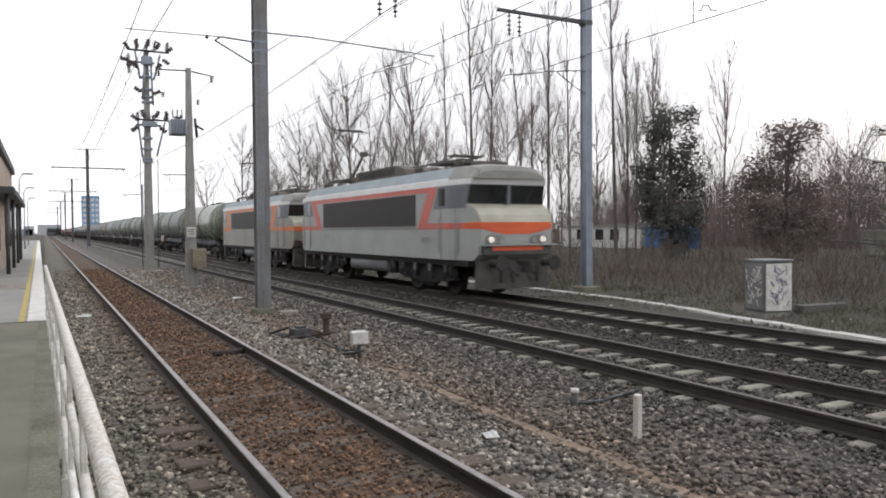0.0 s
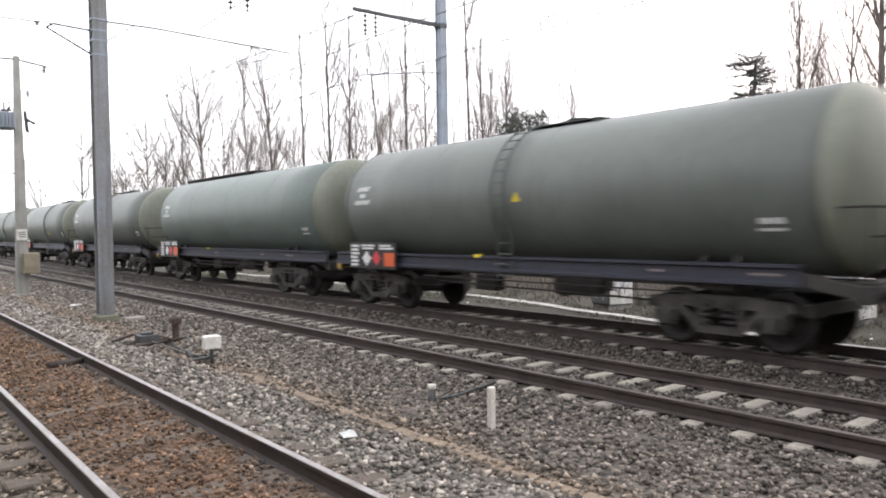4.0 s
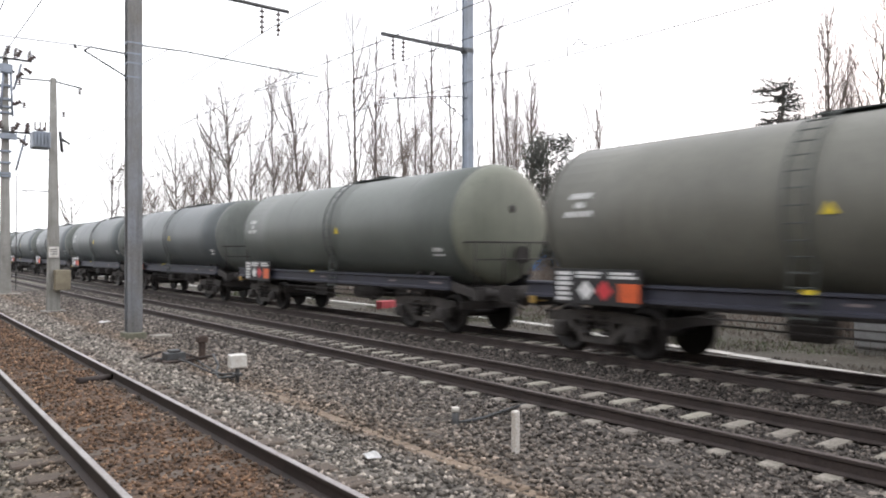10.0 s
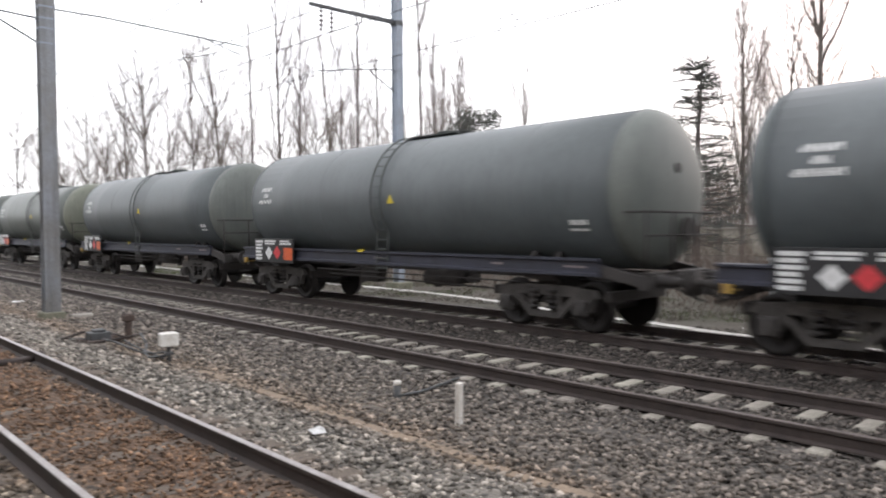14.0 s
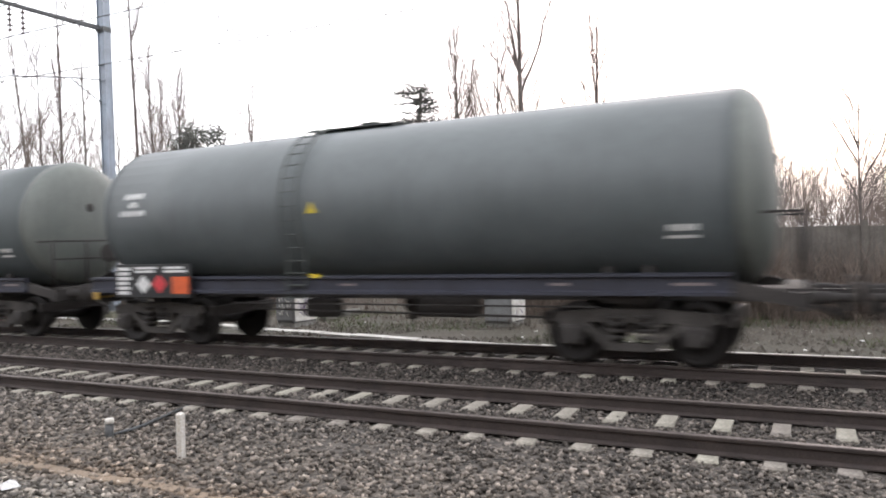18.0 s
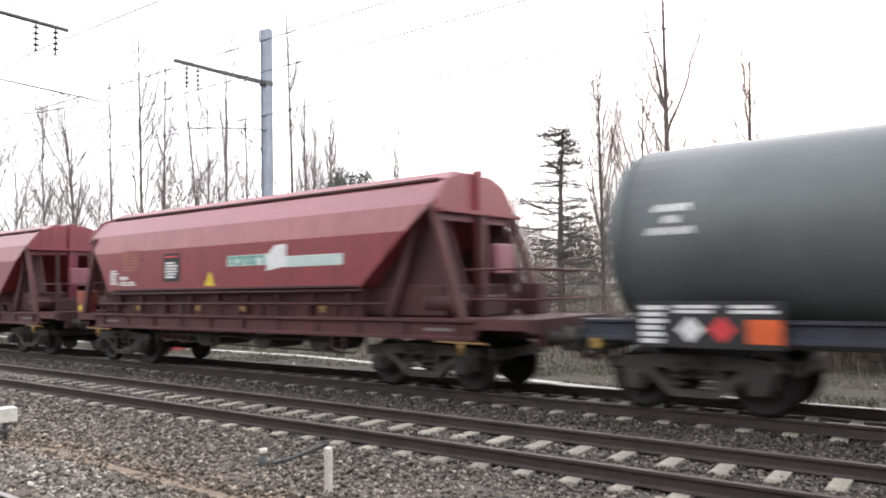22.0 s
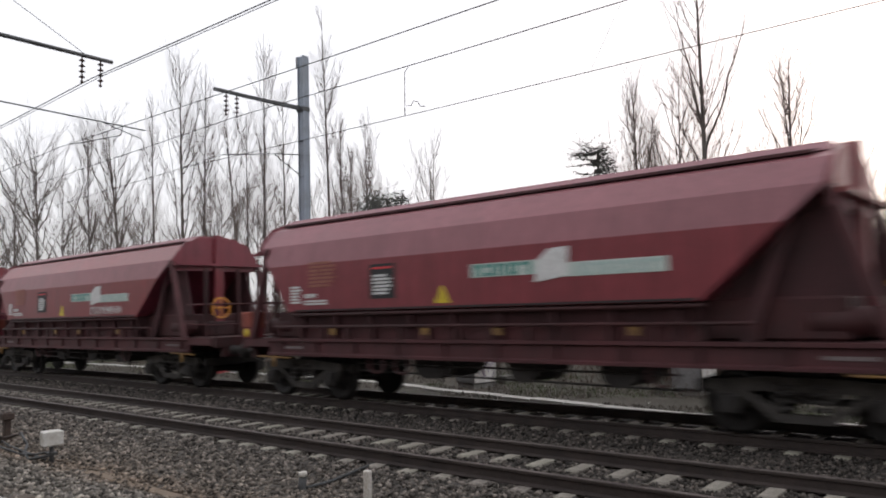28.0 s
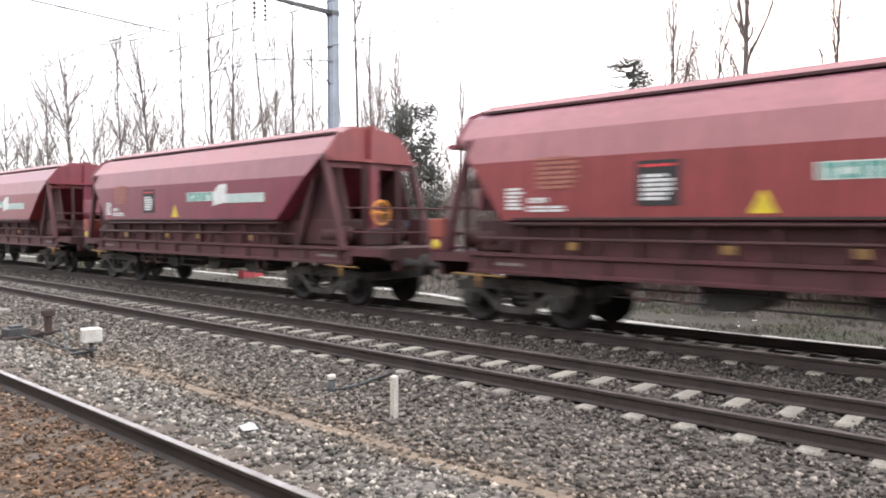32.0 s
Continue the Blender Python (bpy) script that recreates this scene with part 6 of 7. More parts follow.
        prism(bm, [(-1.2, 0.3), (1.2, 0.3), (1.15, 1.12), (-1.15, 1.12)], "y", min(d * 7.7, d * 7.95), max(d * 7.7, d * 7.95))
        part("pilot", bm, M["pilot"], w)
        bm = BM()
        prism(bm, [(-1.12, 2.018), (1.12, 2.018), (0.78, 1.93), (0.4, 1.87), (-0.4, 1.87), (-0.78, 1.93)], "y", min(d * 8.07, d * 8.116), max(d * 8.07, d * 8.116))
        part("nose_emblem", bm, M["nose_red"], w, "red-orange moustache on the nose")
        bm = BM()
        box(bm, -0.85, 0.85, min(d * 8.15, d * 8.172), max(d * 8.15, d * 8.172), 1.40, 1.53)
        part("beam_stripe", bm, M["nose_red"], w, "red-orange bar under the ledge")
        bm = BM()
        for x in (-0.62, 0.62):
            tube(bm, (x, d * 8.2, 0.5), (x, d * 8.26, 1.2), 0.035, seg=6)
        tube(bm, (0.2, d * 8.2, 0.95), (0.25, d * 8.42, 0.55), 0.03, seg=6)
        tube(bm, (-0.3, d * 8.2, 0.95), (-0.32, d * 8.4, 0.5), 0.03, seg=6)
        part("brake_hose", bm, M["bogie"], w)
        bm = BM()
        box(bm, -0.04, 0.04, min(d * 7.5, d * 7.705), max(d * 7.5, d * 7.705), 2.72, 3.3)
        part("screen_pillar", bm, M["loco_blue"], w)
        for x in (-0.62, 0.62):
            bm = BM()
            tube(bm, (x, d * 7.60, 2.74), (x + 0.22, d * 7.70, 3.18), 0.012, seg=5)
            part("wiper", bm, M["bogie"], w)
    for s in (-1, 1):
        X = s * HW
        px = (X - 0.012, X) if s < 0 else (X, X + 0.012)
        # louvre panel
        bm = BM()
        box(bm, px[0] - 0.004, px[1] + 0.004, -4.5, 4.4, 2.12, 3.12)
        g = part("louvre_panel", bm, M["grille"], w, "long dark louvre panel")
        for k in range(20):
            z = 2.15 + k * 0.049
            bm = BM()
            box(bm, px[0] - 0.012 if s < 0 else px[1], px[0] if s < 0 else px[1] + 0.012, -4.46, 4.36, z, z + 0.018)
            part("louvre", bm, M["grille"], g)
        bm = BM()
        o = (px[0] - 0.03, px[0]) if s < 0 else (px[1], px[1] + 0.03)
        box(bm, *o, -4.54, 4.44, 2.08, 2.12)
        box(bm, *o, -4.54, 4.44, 3.12, 3.15)
        part("panel_frame", bm, M["alu"], g)
        # arrow stripes
        q = (px[0] + 0.004, px[1] - 0.002) if s < 0 else (px[0] + 0.002, px[1] - 0.004)
        for poly in ([(-5.75, 3.14), (5.75, 3.14), (5.75, 3.295), (-5.75, 3.295)], [(-6.7, 2.02), (-4.9, 2.02), (-4.9, 2.2), (-6.7, 2.2)], [(4.75, 2.02), (6.7, 2.02), (6.7, 2.2), (4.75, 2.2)]):
            bm = BM()
            prism(bm, poly, "x", *q)
            part("stripe", bm, stripe, w)
        bm = BM()
        prism(bm, [(-5.98, 3.29), (-5.45, 3.29), (-4.62, 2.02), (-5.2, 2.02)], "x", q[0] - 0.002, q[1] + 0.002)
        part("arrow_stripe", bm, stripe, w, "slanting arrow stripe")
        bm = BM()
        prism(bm, [(5.98, 3.29), (5.45, 3.29), (4.55, 2.02), (5.15, 2.02)], "x", q[0] - 0.003, q[1] + 0.003)
        part("arrow_stripe", bm, stripe, w, "slanting arrow stripe")
        bm = BM()
        bars(bm, px[0] - 0.002, -5.6, -4.9, 1.62, 1.78, 2, 31) if s < 0 else bars(bm, px[1] + 0.008, -5.6, -4.9, 1.62, 1.78, 2, 31)
        bars(bm, px[0] - 0.002, 3.6, 4.3, 1.66, 1.84, 2, 32) if s < 0 else bars(bm, px[1] + 0.008, 3.6, 4.3, 1.66, 1.84, 2, 32)
        part("number_mark", bm, M["alu"], w)
        bm = BM()
        lathe(bm, (s * 1.05, -1.75, 0.78), (0, 1, 0), [(0, 0.1), (0.05, 0.27), (3.4, 0.27), (3.45, 0.1)], 18)
        part("air_reservoir", bm, M["tank_grey"], w, "long grey air reservoir")
        for yy in (-6.2, -3.2, -2.4, 2.3, 3.1, 6.1):
            bm = BM()
            prism(bm, [(yy - 0.12, 1.12), (yy + 0.12, 1.12), (yy + 0.05, 0.72), (yy - 0.05, 0.72)], "x", s * 1.3 - 0.03, s * 1.3 + 0.03)
            part("bracket", bm, M["alu_dark"], w)
    bm = BM()
    box(bm, -1.1, 1.1, -2.2, 2.2, 0.5, 1.12)
    box(bm, -1.35, 1.35, -7.6, 7.6, 0.95, 1.12)
    part("underframe", bm, M["loco_under"], w)
    # roof gear
    bm = BM()
    prism(bm, [(-1.7 - 0.9, 3.9), (2.4, 3.9), (2.1, 4.28), (-1.7, 4.3), (-2.4, 4.12)], "x", -0.85, 0.85)
    rb = part("roof_housing", bm, M["roof_gear"], w, "brown ribbed roof housing")
    for k in range(16):
        bm = BM()
        box(bm, -0.875, 0.875, -1.6 + k * 0.22, -1.5 + k * 0.22, 3.98, 4.22)
        part("rib", bm, M["bogie"], rb)
    for y in (-6.0, -5.6, -3.2, -2.9, 3.0, 6.0, 6.4):
        for x in (-0.6, 0.0, 0.6):
            bm = BM()
            lathe(bm, (x, y, 3.88), (0, 0, 1), [(0, 0.05), (0.02, 0.1), (0.07, 0.06), (0.1, 0.1), (0.15, 0.06), (0.18, 0.1), (0.25, 0.05)], 8)
            part("roof_insulator", bm, M["roof_gear"], w)
    for x in (-0.6, 0.6):
        for a, b in ((-6.1, -2.6), (2.6, 6.5)):
            bm = BM()
            tube(bm, (x, a, 4.16), (x, b, 4.16), 0.03, seg=6)
            part("bus_bar", bm, M["roof_gear"], w)
    bm = BM()
    box(bm, -0.5, 0.5, -6.9, -6.4, 3.88, 4.05, 0.03)
    part("horn_box", bm, M["roof_gear"], w)
    # raised pantograph at the rear, folded one at the front
    bm = BM()
    box(bm, -0.7, 0.7, 4.0, 5.6, 4.1, 4.18)
    tube(bm, (0, 4.9, 4.2), (0, 3.35, 5.2), 0.07, 0.05, 8)
    tube(bm, (-0.12, 3.35, 5.2), (-0.45, 5.05, 6.3), 0.025, seg=6)
    tube(bm, (0.12, 3.35, 5.2), (0.45, 5.05, 6.3), 0.025, seg=6)
    box(bm, -0.16, 0.16, 3.2, 3.5, 5.1, 5.3, 0.03)
    for yy in (4.9, 5.2):
        tube(bm, (-0.6, yy, 6.38), (0.6, yy, 6.38), 0.03, seg=6)
        for s in (-1, 1):
            tube(bm, (s * 0.6, yy, 6.38), (s * 0.82, yy, 6.25), 0.025, seg=6)
    for s in (-0.6, 0.6):
        tube(bm, (s, 4.85, 6.36), (s, 5.25, 6.36), 0.02, seg=6)
    part("pantograph", bm, M["roof_gear"], w, "raised pantograph")
    bm = BM()
    box(bm, -0.7, 0.7, -5.6, -4.0, 4.1, 4.18)
    tube(bm, (0, -4.9, 4.22), (0, -3.5, 4.24), 0.07, 0.05, 8)
    tube(bm, (-0.12, -3.5, 4.27), (-0.45, -5.2, 4.30), 0.025, seg=6)
    tube(bm, (0.12, -3.5, 4.27), (0.45, -5.2, 4.30), 0.025, seg=6)
    for yy in (-5.1, -5.4):
        tube(bm, (-0.6, yy, 4.34), (0.6, yy, 4.34), 0.03, seg=6)
    part("pantograph", bm, M["roof_gear"], w, "folded pantograph")
    bogie(w, -4.6, 2.6, 0.62, heavy=True)
    bogie(w, 4.6, 2.6, 0.62, heavy=True)
    buffers(w, -8.16, -1, 1.05)
    buffers(w, 8.16, 1, 1.05)
    return w


TANK_LABEL = "grey-green bogie tank wagon with a ladder and hazard plates"
train = []    # (vehicle, place along the line at the start)
loco_a = locomotive(M["coral"], "grey electric locomotive with coral-red arrow stripes and lit headlamps", True, M["loco_grey"])
loco_b = locomotive(M["loco_orange"], "grimy grey electric locomotive with orange arrow stripes", False, mat("grimy_loco_grey", (.35, .335, .295), (.26, .245, .21), 0.6, 0.55, 0, 30, 0.08, 0.03, streak=0.25))
train += [(loco_a, 25.87), (loco_b, 43.45)]
tank_plain = tank_wagon(M["tank"], M["tank_pale"], False, True, 1.15, TANK_LABEL)
tank_near = tank_wagon(M["tank"], M["tank_pale"], False, True, 2.1, TANK_LABEL)
tank_late = tank_wagon(M["tank"], M["tank_pale"], False, True, 1.2, TANK_LABEL, (-5.45, 7.62))
tank_rear = tank_wagon(M["tank"], M["tank_pale"], False, True, 2.4, TANK_LABEL, (-5.45, 7.62))
M["tank_green"] = mat("fresh_green_tank", (.150, .175, .128), (.118, .136, .102), 0.55, 0.28, 0, 30, 0.06, 0.02, streak=0.35)
tank_first = tank_wagon(M["tank_green"], M["tank_green"], False, True, 0.65, "green tank wagon with pale scrawls coupled behind the locomotives", (-5.3, 7.55))
M["tank_teal"] = mat("pale_green_grey_tank", (.138, .170, .155), (.110, .134, .122), 0.55, 0.45, 0, 30, 0.06, 0.02, streak=0.3)
M["tank_olive"] = mat("olive_grey_tank", (.114, .128, .116), (.089, .100, .091), 0.55, 0.44, 0, 30, 0.05, 0.015, streak=0.25)
M["olive_end"] = mat("pale_olive_tank_end", (.175, .185, .145), (.135, .144, .113), 0.8, 0.55, 0, 30, 0.08, 0.03, streak=0.3)
tank_olive = tank_wagon(M["tank_olive"], M["olive_end"], False, True, 1.15, "olive-grey tank wagon with pale dished ends")
tank_side = tank_wagon(M["tank_olive"], M["olive_end"], False, True, 0.7, "olive-grey tank wagon with pale dished ends")
tank_mid = tank_wagon(M["tank_olive"], M["olive_end"], False, True, -0.35, "olive-grey tank wagon with pale dished ends", sign_z=1.95)
M["tank_beige"] = mat("beige_grey_tank", (.140, .140, .118), (.110, .110, .093), 0.55, 0.5, 0, 30, 0.06, 0.02, streak=0.3)
tank_beige = tank_wagon(M["tank_beige"], M["olive_end"], False, True, 2.1, "dusty beige-grey tank wagon with pale dished ends")
tank_walk = tank_wagon(M["tank_teal"], M["olive_end"], True, False, 2.3, "pale green-grey tank wagon with a roof catwalk over its rear half", (-6.6, 7.4))
random.seed(31)
bm = BM()
for k in range(15):
    y, z, a = random.choice((random.uniform(-0.9, -0.3), random.uniform(0.9, 1.6))), random.uniform(2.9, 3.3), random.uniform(0, 3)
    xx = lambda zz: -(TANK_R + 0.004) * math.cos(math.asin((zz - TANK_Z) / TANK_R))
    z2 = max(2.7, min(3.5, z + 0.25 * math.sin(a)))
    tube(bm, (xx(z), y, z), (xx(z2), y + 0.3 * math.cos(a), z2), 0.022, seg=4)
part("scrawl", bm, M["lettering"], tank_first, "pale scrawl")
train.append((tank_first, 58.5))
catwalked = (3, 7)
used = set()
SLACK = {4: 0, 5: 0, 6: 0, 7: .2, 8: .25, 9: .6, 10: .7, 11: .7, 12: .5, 13: .35, 14: .35, 15: .4, 16: .6, 17: .5, 18: .4, 19: .3, 20: .05}   # play in the couplings
for k in range(2, 22):
    src = tank_walk if k in catwalked else tank_olive if k in (2, 4) else tank_mid if k == 5 else tank_side if k in (6, 9, 15) else tank_beige if k == 8 else tank_near if k == 12 else tank_rear if k in (17, 19) else tank_late if k > 15 else tank_plain
    ob = src if src not in used else copy_thing(src, Matrix())
    used.add(src)
    train.append((ob, 58.19 + (k - 1) * 15.0 + SLACK.get(k, 0)))
HOP_LABEL = "brown-red hopper wagon with sloping ends and a white and teal panel"
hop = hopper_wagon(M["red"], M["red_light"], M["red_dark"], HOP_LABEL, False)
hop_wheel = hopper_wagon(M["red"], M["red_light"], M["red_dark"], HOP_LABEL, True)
hop_dark = hopper_wagon(M["brown"], mat("sooty_upper", (.115, .07, .062), (.075, .05, .045), 0.7, 0.6, 0, 30, 0.1, 0.05), M["bogie"], "soot-darkened brown hopper wagon with sloping ends", False)
for j in range(1, 17):
    src = hop_dark if j == 5 else hop_wheel if j in (3, 7, 8, 11, 12, 15) else hop
    ob = src if src not in used else copy_thing(src, Matrix())
    used.add(src)
    train.append((ob, 374.40 + (j - 1) * 16.26))
    if j == 8:
        bm = BM()
        rnd = random.Random(5)
        y = -0.9
        while y > -2.7:
            w = rnd.uniform(0.12, 0.24)
            for q, r in (((0, 0), (0, 1)), ((0, 1), (w, rnd.random())), ((w, 0), (w * 0.9, 1)), ((0, rnd.random()), (w, rnd.random()))):
                tube(bm, (-1.466, y - q[0], 2.05 + 0.22 * q[1]), (-1.466, y - r[0], 2.05 + 0.22 * r[1]), 0.014, seg=4)
            y -= w + 0.09
        part("scrawl", bm, M["lettering"], ob, "white scrawl")


# ---- trees and undergrowth ----
class Sticks:
    """Collects tapered three-sided sticks for one mesh."""
    def __init__(self, sides=3):
        self.v, self.f, self.n = [], [], sides

    def add(self, p, q, r0, r1):
        d = q - p
        a = d.orthogonal().normalized()
        b = d.cross(a).normalized()
        o, n = len(self.v), self.n
        for c, r in ((p, r0), (q, r1)):
            for k in range(n):
                t = k * 2 * math.pi / n
                self.v.append(c + (a * math.cos(t) + b * math.sin(t)) * r)
        for k in range(n):
            m = (k + 1) % n
            self.f.append((o + k, o + m, o + n + m, o + n + k))

    def mesh(self, name, material):
        me = bpy.data.meshes.new(name)
        me.from_pydata(self.v, [], self.f)
        me.materials.append(material)
        return me


def limb(st, rng, p, d, length, r, n, wob, lift, out):
    """A wandering limb of n joints; returns its joints through out."""
    for k in range(n):
        q = p + d * (length / n)
        st.add(p, q, r * (1 - k / n * 0.75), r * (1 - (k + 1) / n * 0.75))
        out.append((q, d.copy(), 1 - (k + 1) / n))
        d = (d + Vector((rng.uniform(-wob, wob), rng.uniform(-wob, wob), rng.uniform(-wob, wob) + lift))).normalized()
        p = q


def bough(st, rng, base, az, reach, rise, r, n=5, wob=0.05, bend=0.75):
    """A branch that leaves the trunk outwards and soon turns up; returns its joints with their directions."""
    out, p = [], base
    h = Vector((math.cos(az), math.sin(az), 0))
    for k in range(1, n + 1):
        u = k / n
        q = base + h * reach * u ** bend + Vector((0, 0, rise * u ** (2 - bend))) + Vector([rng.uniform(-wob, wob) * (reach + rise * 0.3) for _ in range(3)])
        st.add(p, q, r * (1 - 0.8 * (k - 1) / n), r * (1 - 0.8 * k / n))
        out.append((q, (q - p).normalized()))
        p = q
    return out


def bare_tree(x, y, height, spread, lean, kind, seed, label, limbs=(), thick=1.0):
    """A leafless tree: a trunk right up to the tip, ascending boughs, two orders of twigs. limbs are heavy boughs: share of the height, reach along y, rise."""
    rng = random.Random(seed)
    trunk, twigs = Sticks(6), Sticks(3)
    z0 = level(x) - 0.15
    t = thing("bare_tree", label, "tree", "bare trees along the line", pose(x, y, z0))
    slim = kind == "poplar"
    n, joints, p = 16, [], Vector((0, 0, 0))
    r0 = (0.0048 * height + 0.03) * thick
    ph = rng.uniform(0, 6)
    for k in range(1, n + 1):
        u = k / n
        q = Vector((0.12 * math.sin(ph + 4 * u), lean * u ** 1.3 + 0.008 * height * math.sin(ph + 5 * u) * u * (0.4 if slim else 1), height * u))
        trunk.add(p, q, r0 * (1.04 - u + 1 / n) ** 0.9, r0 * (1.04 - u) ** 0.9)
        joints.append(q)
        p = q
    boughs = []
    for u, ry, rise in limbs:
        b = joints[min(n - 1, max(0, int(u * n) - 1))]
        boughs.append((bough(trunk, rng, b, math.atan2(ry, rng.uniform(-0.3, 0.3) * abs(ry)), abs(ry), rise, r0 * 0.34, 7, 0.02, 0.93), math.hypot(ry, rise)))
    lo = {"poplar": 0.10, "open": 0.2, "thin": 0.26}[kind]
    for k in range(int(height * {"poplar": 4.2, "open": 2.5, "thin": 2.1}[kind])):
        u = lo + (0.92 - lo) * rng.random()
        k0 = min(n - 2, int(u * n) - 1)
        b = joints[k0].lerp(joints[k0 + 1], rng.random())
        if slim:
            full = spread * rng.uniform(0.5, 1.1) * min(1, 1.5 * (1 - u) + 0.15)
            rise = full * rng.uniform(2.2, 4.0) + 0.6
        else:
            full = spread * rng.uniform(0.5, 1.35) * min(1, 2.4 * (1 - u) + 0.18)
            rise = full * rng.uniform(1.1, 2.6) + rng.uniform(0.3, 1.0)
        rise = max(0.4, min(rise, (height - b.z) * rng.uniform(0.45, 1.05)))
        ln = math.hypot(full, rise)
        boughs.append((bough(trunk if ln > 2.4 else twigs, rng, b, rng.uniform(0, 2 * math.pi), full, rise, 0.009 + 0.0056 * ln, 5, 0.03, 0.8 if slim else 0.92), ln))
    for js, ln in boughs:
        for i, (q, d) in enumerate(js):
            for _ in range(max(1, min(3, round(ln * 1.1)))):
                d2 = (d + Vector((rng.uniform(-0.6, 0.6), rng.uniform(-0.6, 0.6), rng.uniform(-0.1, 0.5)))).normalized()
                l2 = min(1.6, ln * rng.uniform(0.15, 0.42) * (1.2 - 0.12 * i) + 0.12)
                m = q + d2 * l2 * 0.5
                e = m + (d2 + Vector((rng.uniform(-0.3, 0.3), rng.uniform(-0.3, 0.3), rng.uniform(0, 0.3)))).normalized() * l2 * 0.5
                twigs.add(q, m, 0.0065 + 0.0016 * l2, 0.0052 + 0.001 * l2)
                twigs.add(m, e, 0.0052 + 0.001 * l2, 0.003)
                for c in (m, e):
                    d3 = (d2 + Vector((rng.uniform(-0.7, 0.7), rng.uniform(-0.7, 0.7), rng.uniform(-0.1, 0.5)))).normalized()
                    twigs.add(c, c + d3 * l2 * rng.uniform(0.3, 0.65), 0.005, 0.0025)
    for nm, st, m in (("trunk", trunk, M["bark"]), ("crown", twigs, M["twig"])):
        ob = new(nm, st.mesh(nm, m))
        ob.parent = t
    return t


EYE = Vector((-1.63, 0, 1.94))
# far-side row: foot on the x = 32 line, height there, half width, lean, kind, depth factor, heavy limbs, girth
ROW = [(180, 18.4, 5.0, 0, "open", 1.0), (143.5, 22.5, 4.5, 0, "open", 1.0), (128, 17, 3.5, 0, "open", 1.1), (118, 15, 3.5, 0, "open", 1.05), (107.3, 21.4, 4.2, 1.0, "open", 1.0), (100, 17, 3, 0, "open", 1.1),
       (93.1, 23.1, 2.6, 0.6, "open", 1.0), (87.0, 23.7, 4.2, 0.4, "open", 1.0), (80.5, 17, 3.2, 0, "open", 1.05), (74.2, 22.2, 2.2, 0.8, "thin", 1.0), (70, 13, 2.4, 0, "open", 1.1),
       (67.4, 22.6, 2.6, 4.2, "open", 1.0, ((0.36, -2.6, 8.5), (0.42, 3.2, 9.0)), 1.2), (61.6, 22.5, 0.9, 0.7, "thin", 1.0), (64, 13, 2.2, 0, "open", 1.12), (57.1, 24.7, 2.2, 0.5, "open", 0.98, ((0.3, 1.8, 12.0), (0.33, -1.9, 11.0)), 1.25),
       (54.0, 22.3, 1.3, -0.2, "thin", 1.0), (51.5, 13.5, 2.0, 0, "open", 1.1), (49.0, 18.5, 1.5, 1.8, "thin", 1.0), (47.7, 17.6, 1.3, 0.5, "thin", 1.02), (45.8, 23.1, 1.2, 0.1, "thin", 1.0), (43.2, 19.1, 1.1, 0.3, "thin", 1.0),
       (44.3, 10.1, 2.0, 0.2, "open", 1.04), (38.3, 23.6, 0.9, 0.7, "thin", 1.0), (37.3, 15.5, 1.0, 0, "poplar", 1.0), (36.4, 13.0, 0.7, 0, "poplar", 1.05), (34.9, 14.9, 0.95, 0.1, "poplar", 0.97),
       (29.4, 12.9, 1.0, -0.5, "thin", 0.92, ((0.28, 1.5, 3.6), (0.36, -1.5, 3.6)), 0.9), (16.0, 13.3, 1.25, 0, "poplar", 1.0, ((0.3, 0.9, 6.5), (0.34, -0.8, 6.0)), 1.4), (13.9, 13.2, 1.35, -0.2, "open", 1.06, ((0.3, 1.4, 7.0), (0.25, -1.0, 6.5)), 1.1),
       (12.7, 19.6, 1.4, -0.3, "thin", 0.95, ((0.44, -2.0, 6.0), (0.24, -2.6, 4.4), (0.3, 1.7, 6.6), (0.5, 0.9, 5.5)), 1.4), (9.15, 13.0, 1.15, -0.5, "open", 0.98, ((0.56, 0.9, 3.6), (0.56, -0.7, 3.4), (0.58, 0.2, 4.6)), 1.35),
       (10.3, 8.6, 1.4, 0, "open", 1.1), (7.6, 8.0, 1.5, 0, "open", 1.1), (8.9, 7.4, 1.6, 0, "open", 1.18), (12.2, 9.6, 1.5, 0.3, "open", 1.08), (14.7, 9.4, 1.3, 0, "open", 1.15), (15, 7.5, 1.4, 0, "open", 1.25), (11.3, 7.6, 1.2, 0, "open", 1.2), (22, 7, 1.6, 0, "open", 1.3), (26.4, 7.0, 1.8, 0, "open", 1.3), (31, 6.8, 1.7, 0, "open", 1.25),
       (5.2, 6.9, 1.6, 0.8, "open", 1.0, ((0.3, 2.6, 1.8), (0.42, -2.8, 1.3), (0.5, 2.1, 1.1), (0.36, -1.6, 2.4)), 1.3), (2.2, 7.2, 1.5, -0.6, "open", 1.05, ((0.3, 2.4, 1.6), (0.45, -2.4, 1.4)), 1.2), (-1.5, 8.0, 1.7, 0, "open", 1.1), (-5.5, 8.0, 1.8, 0, "open", 1.1)]
ROW += [(34 + 6.3 * k, 10.0 + (k * 5) % 4, 2.0 + 0.03 * k, 0, "open", 1.35 + 0.05 * (k % 5)) for k in range(17)]
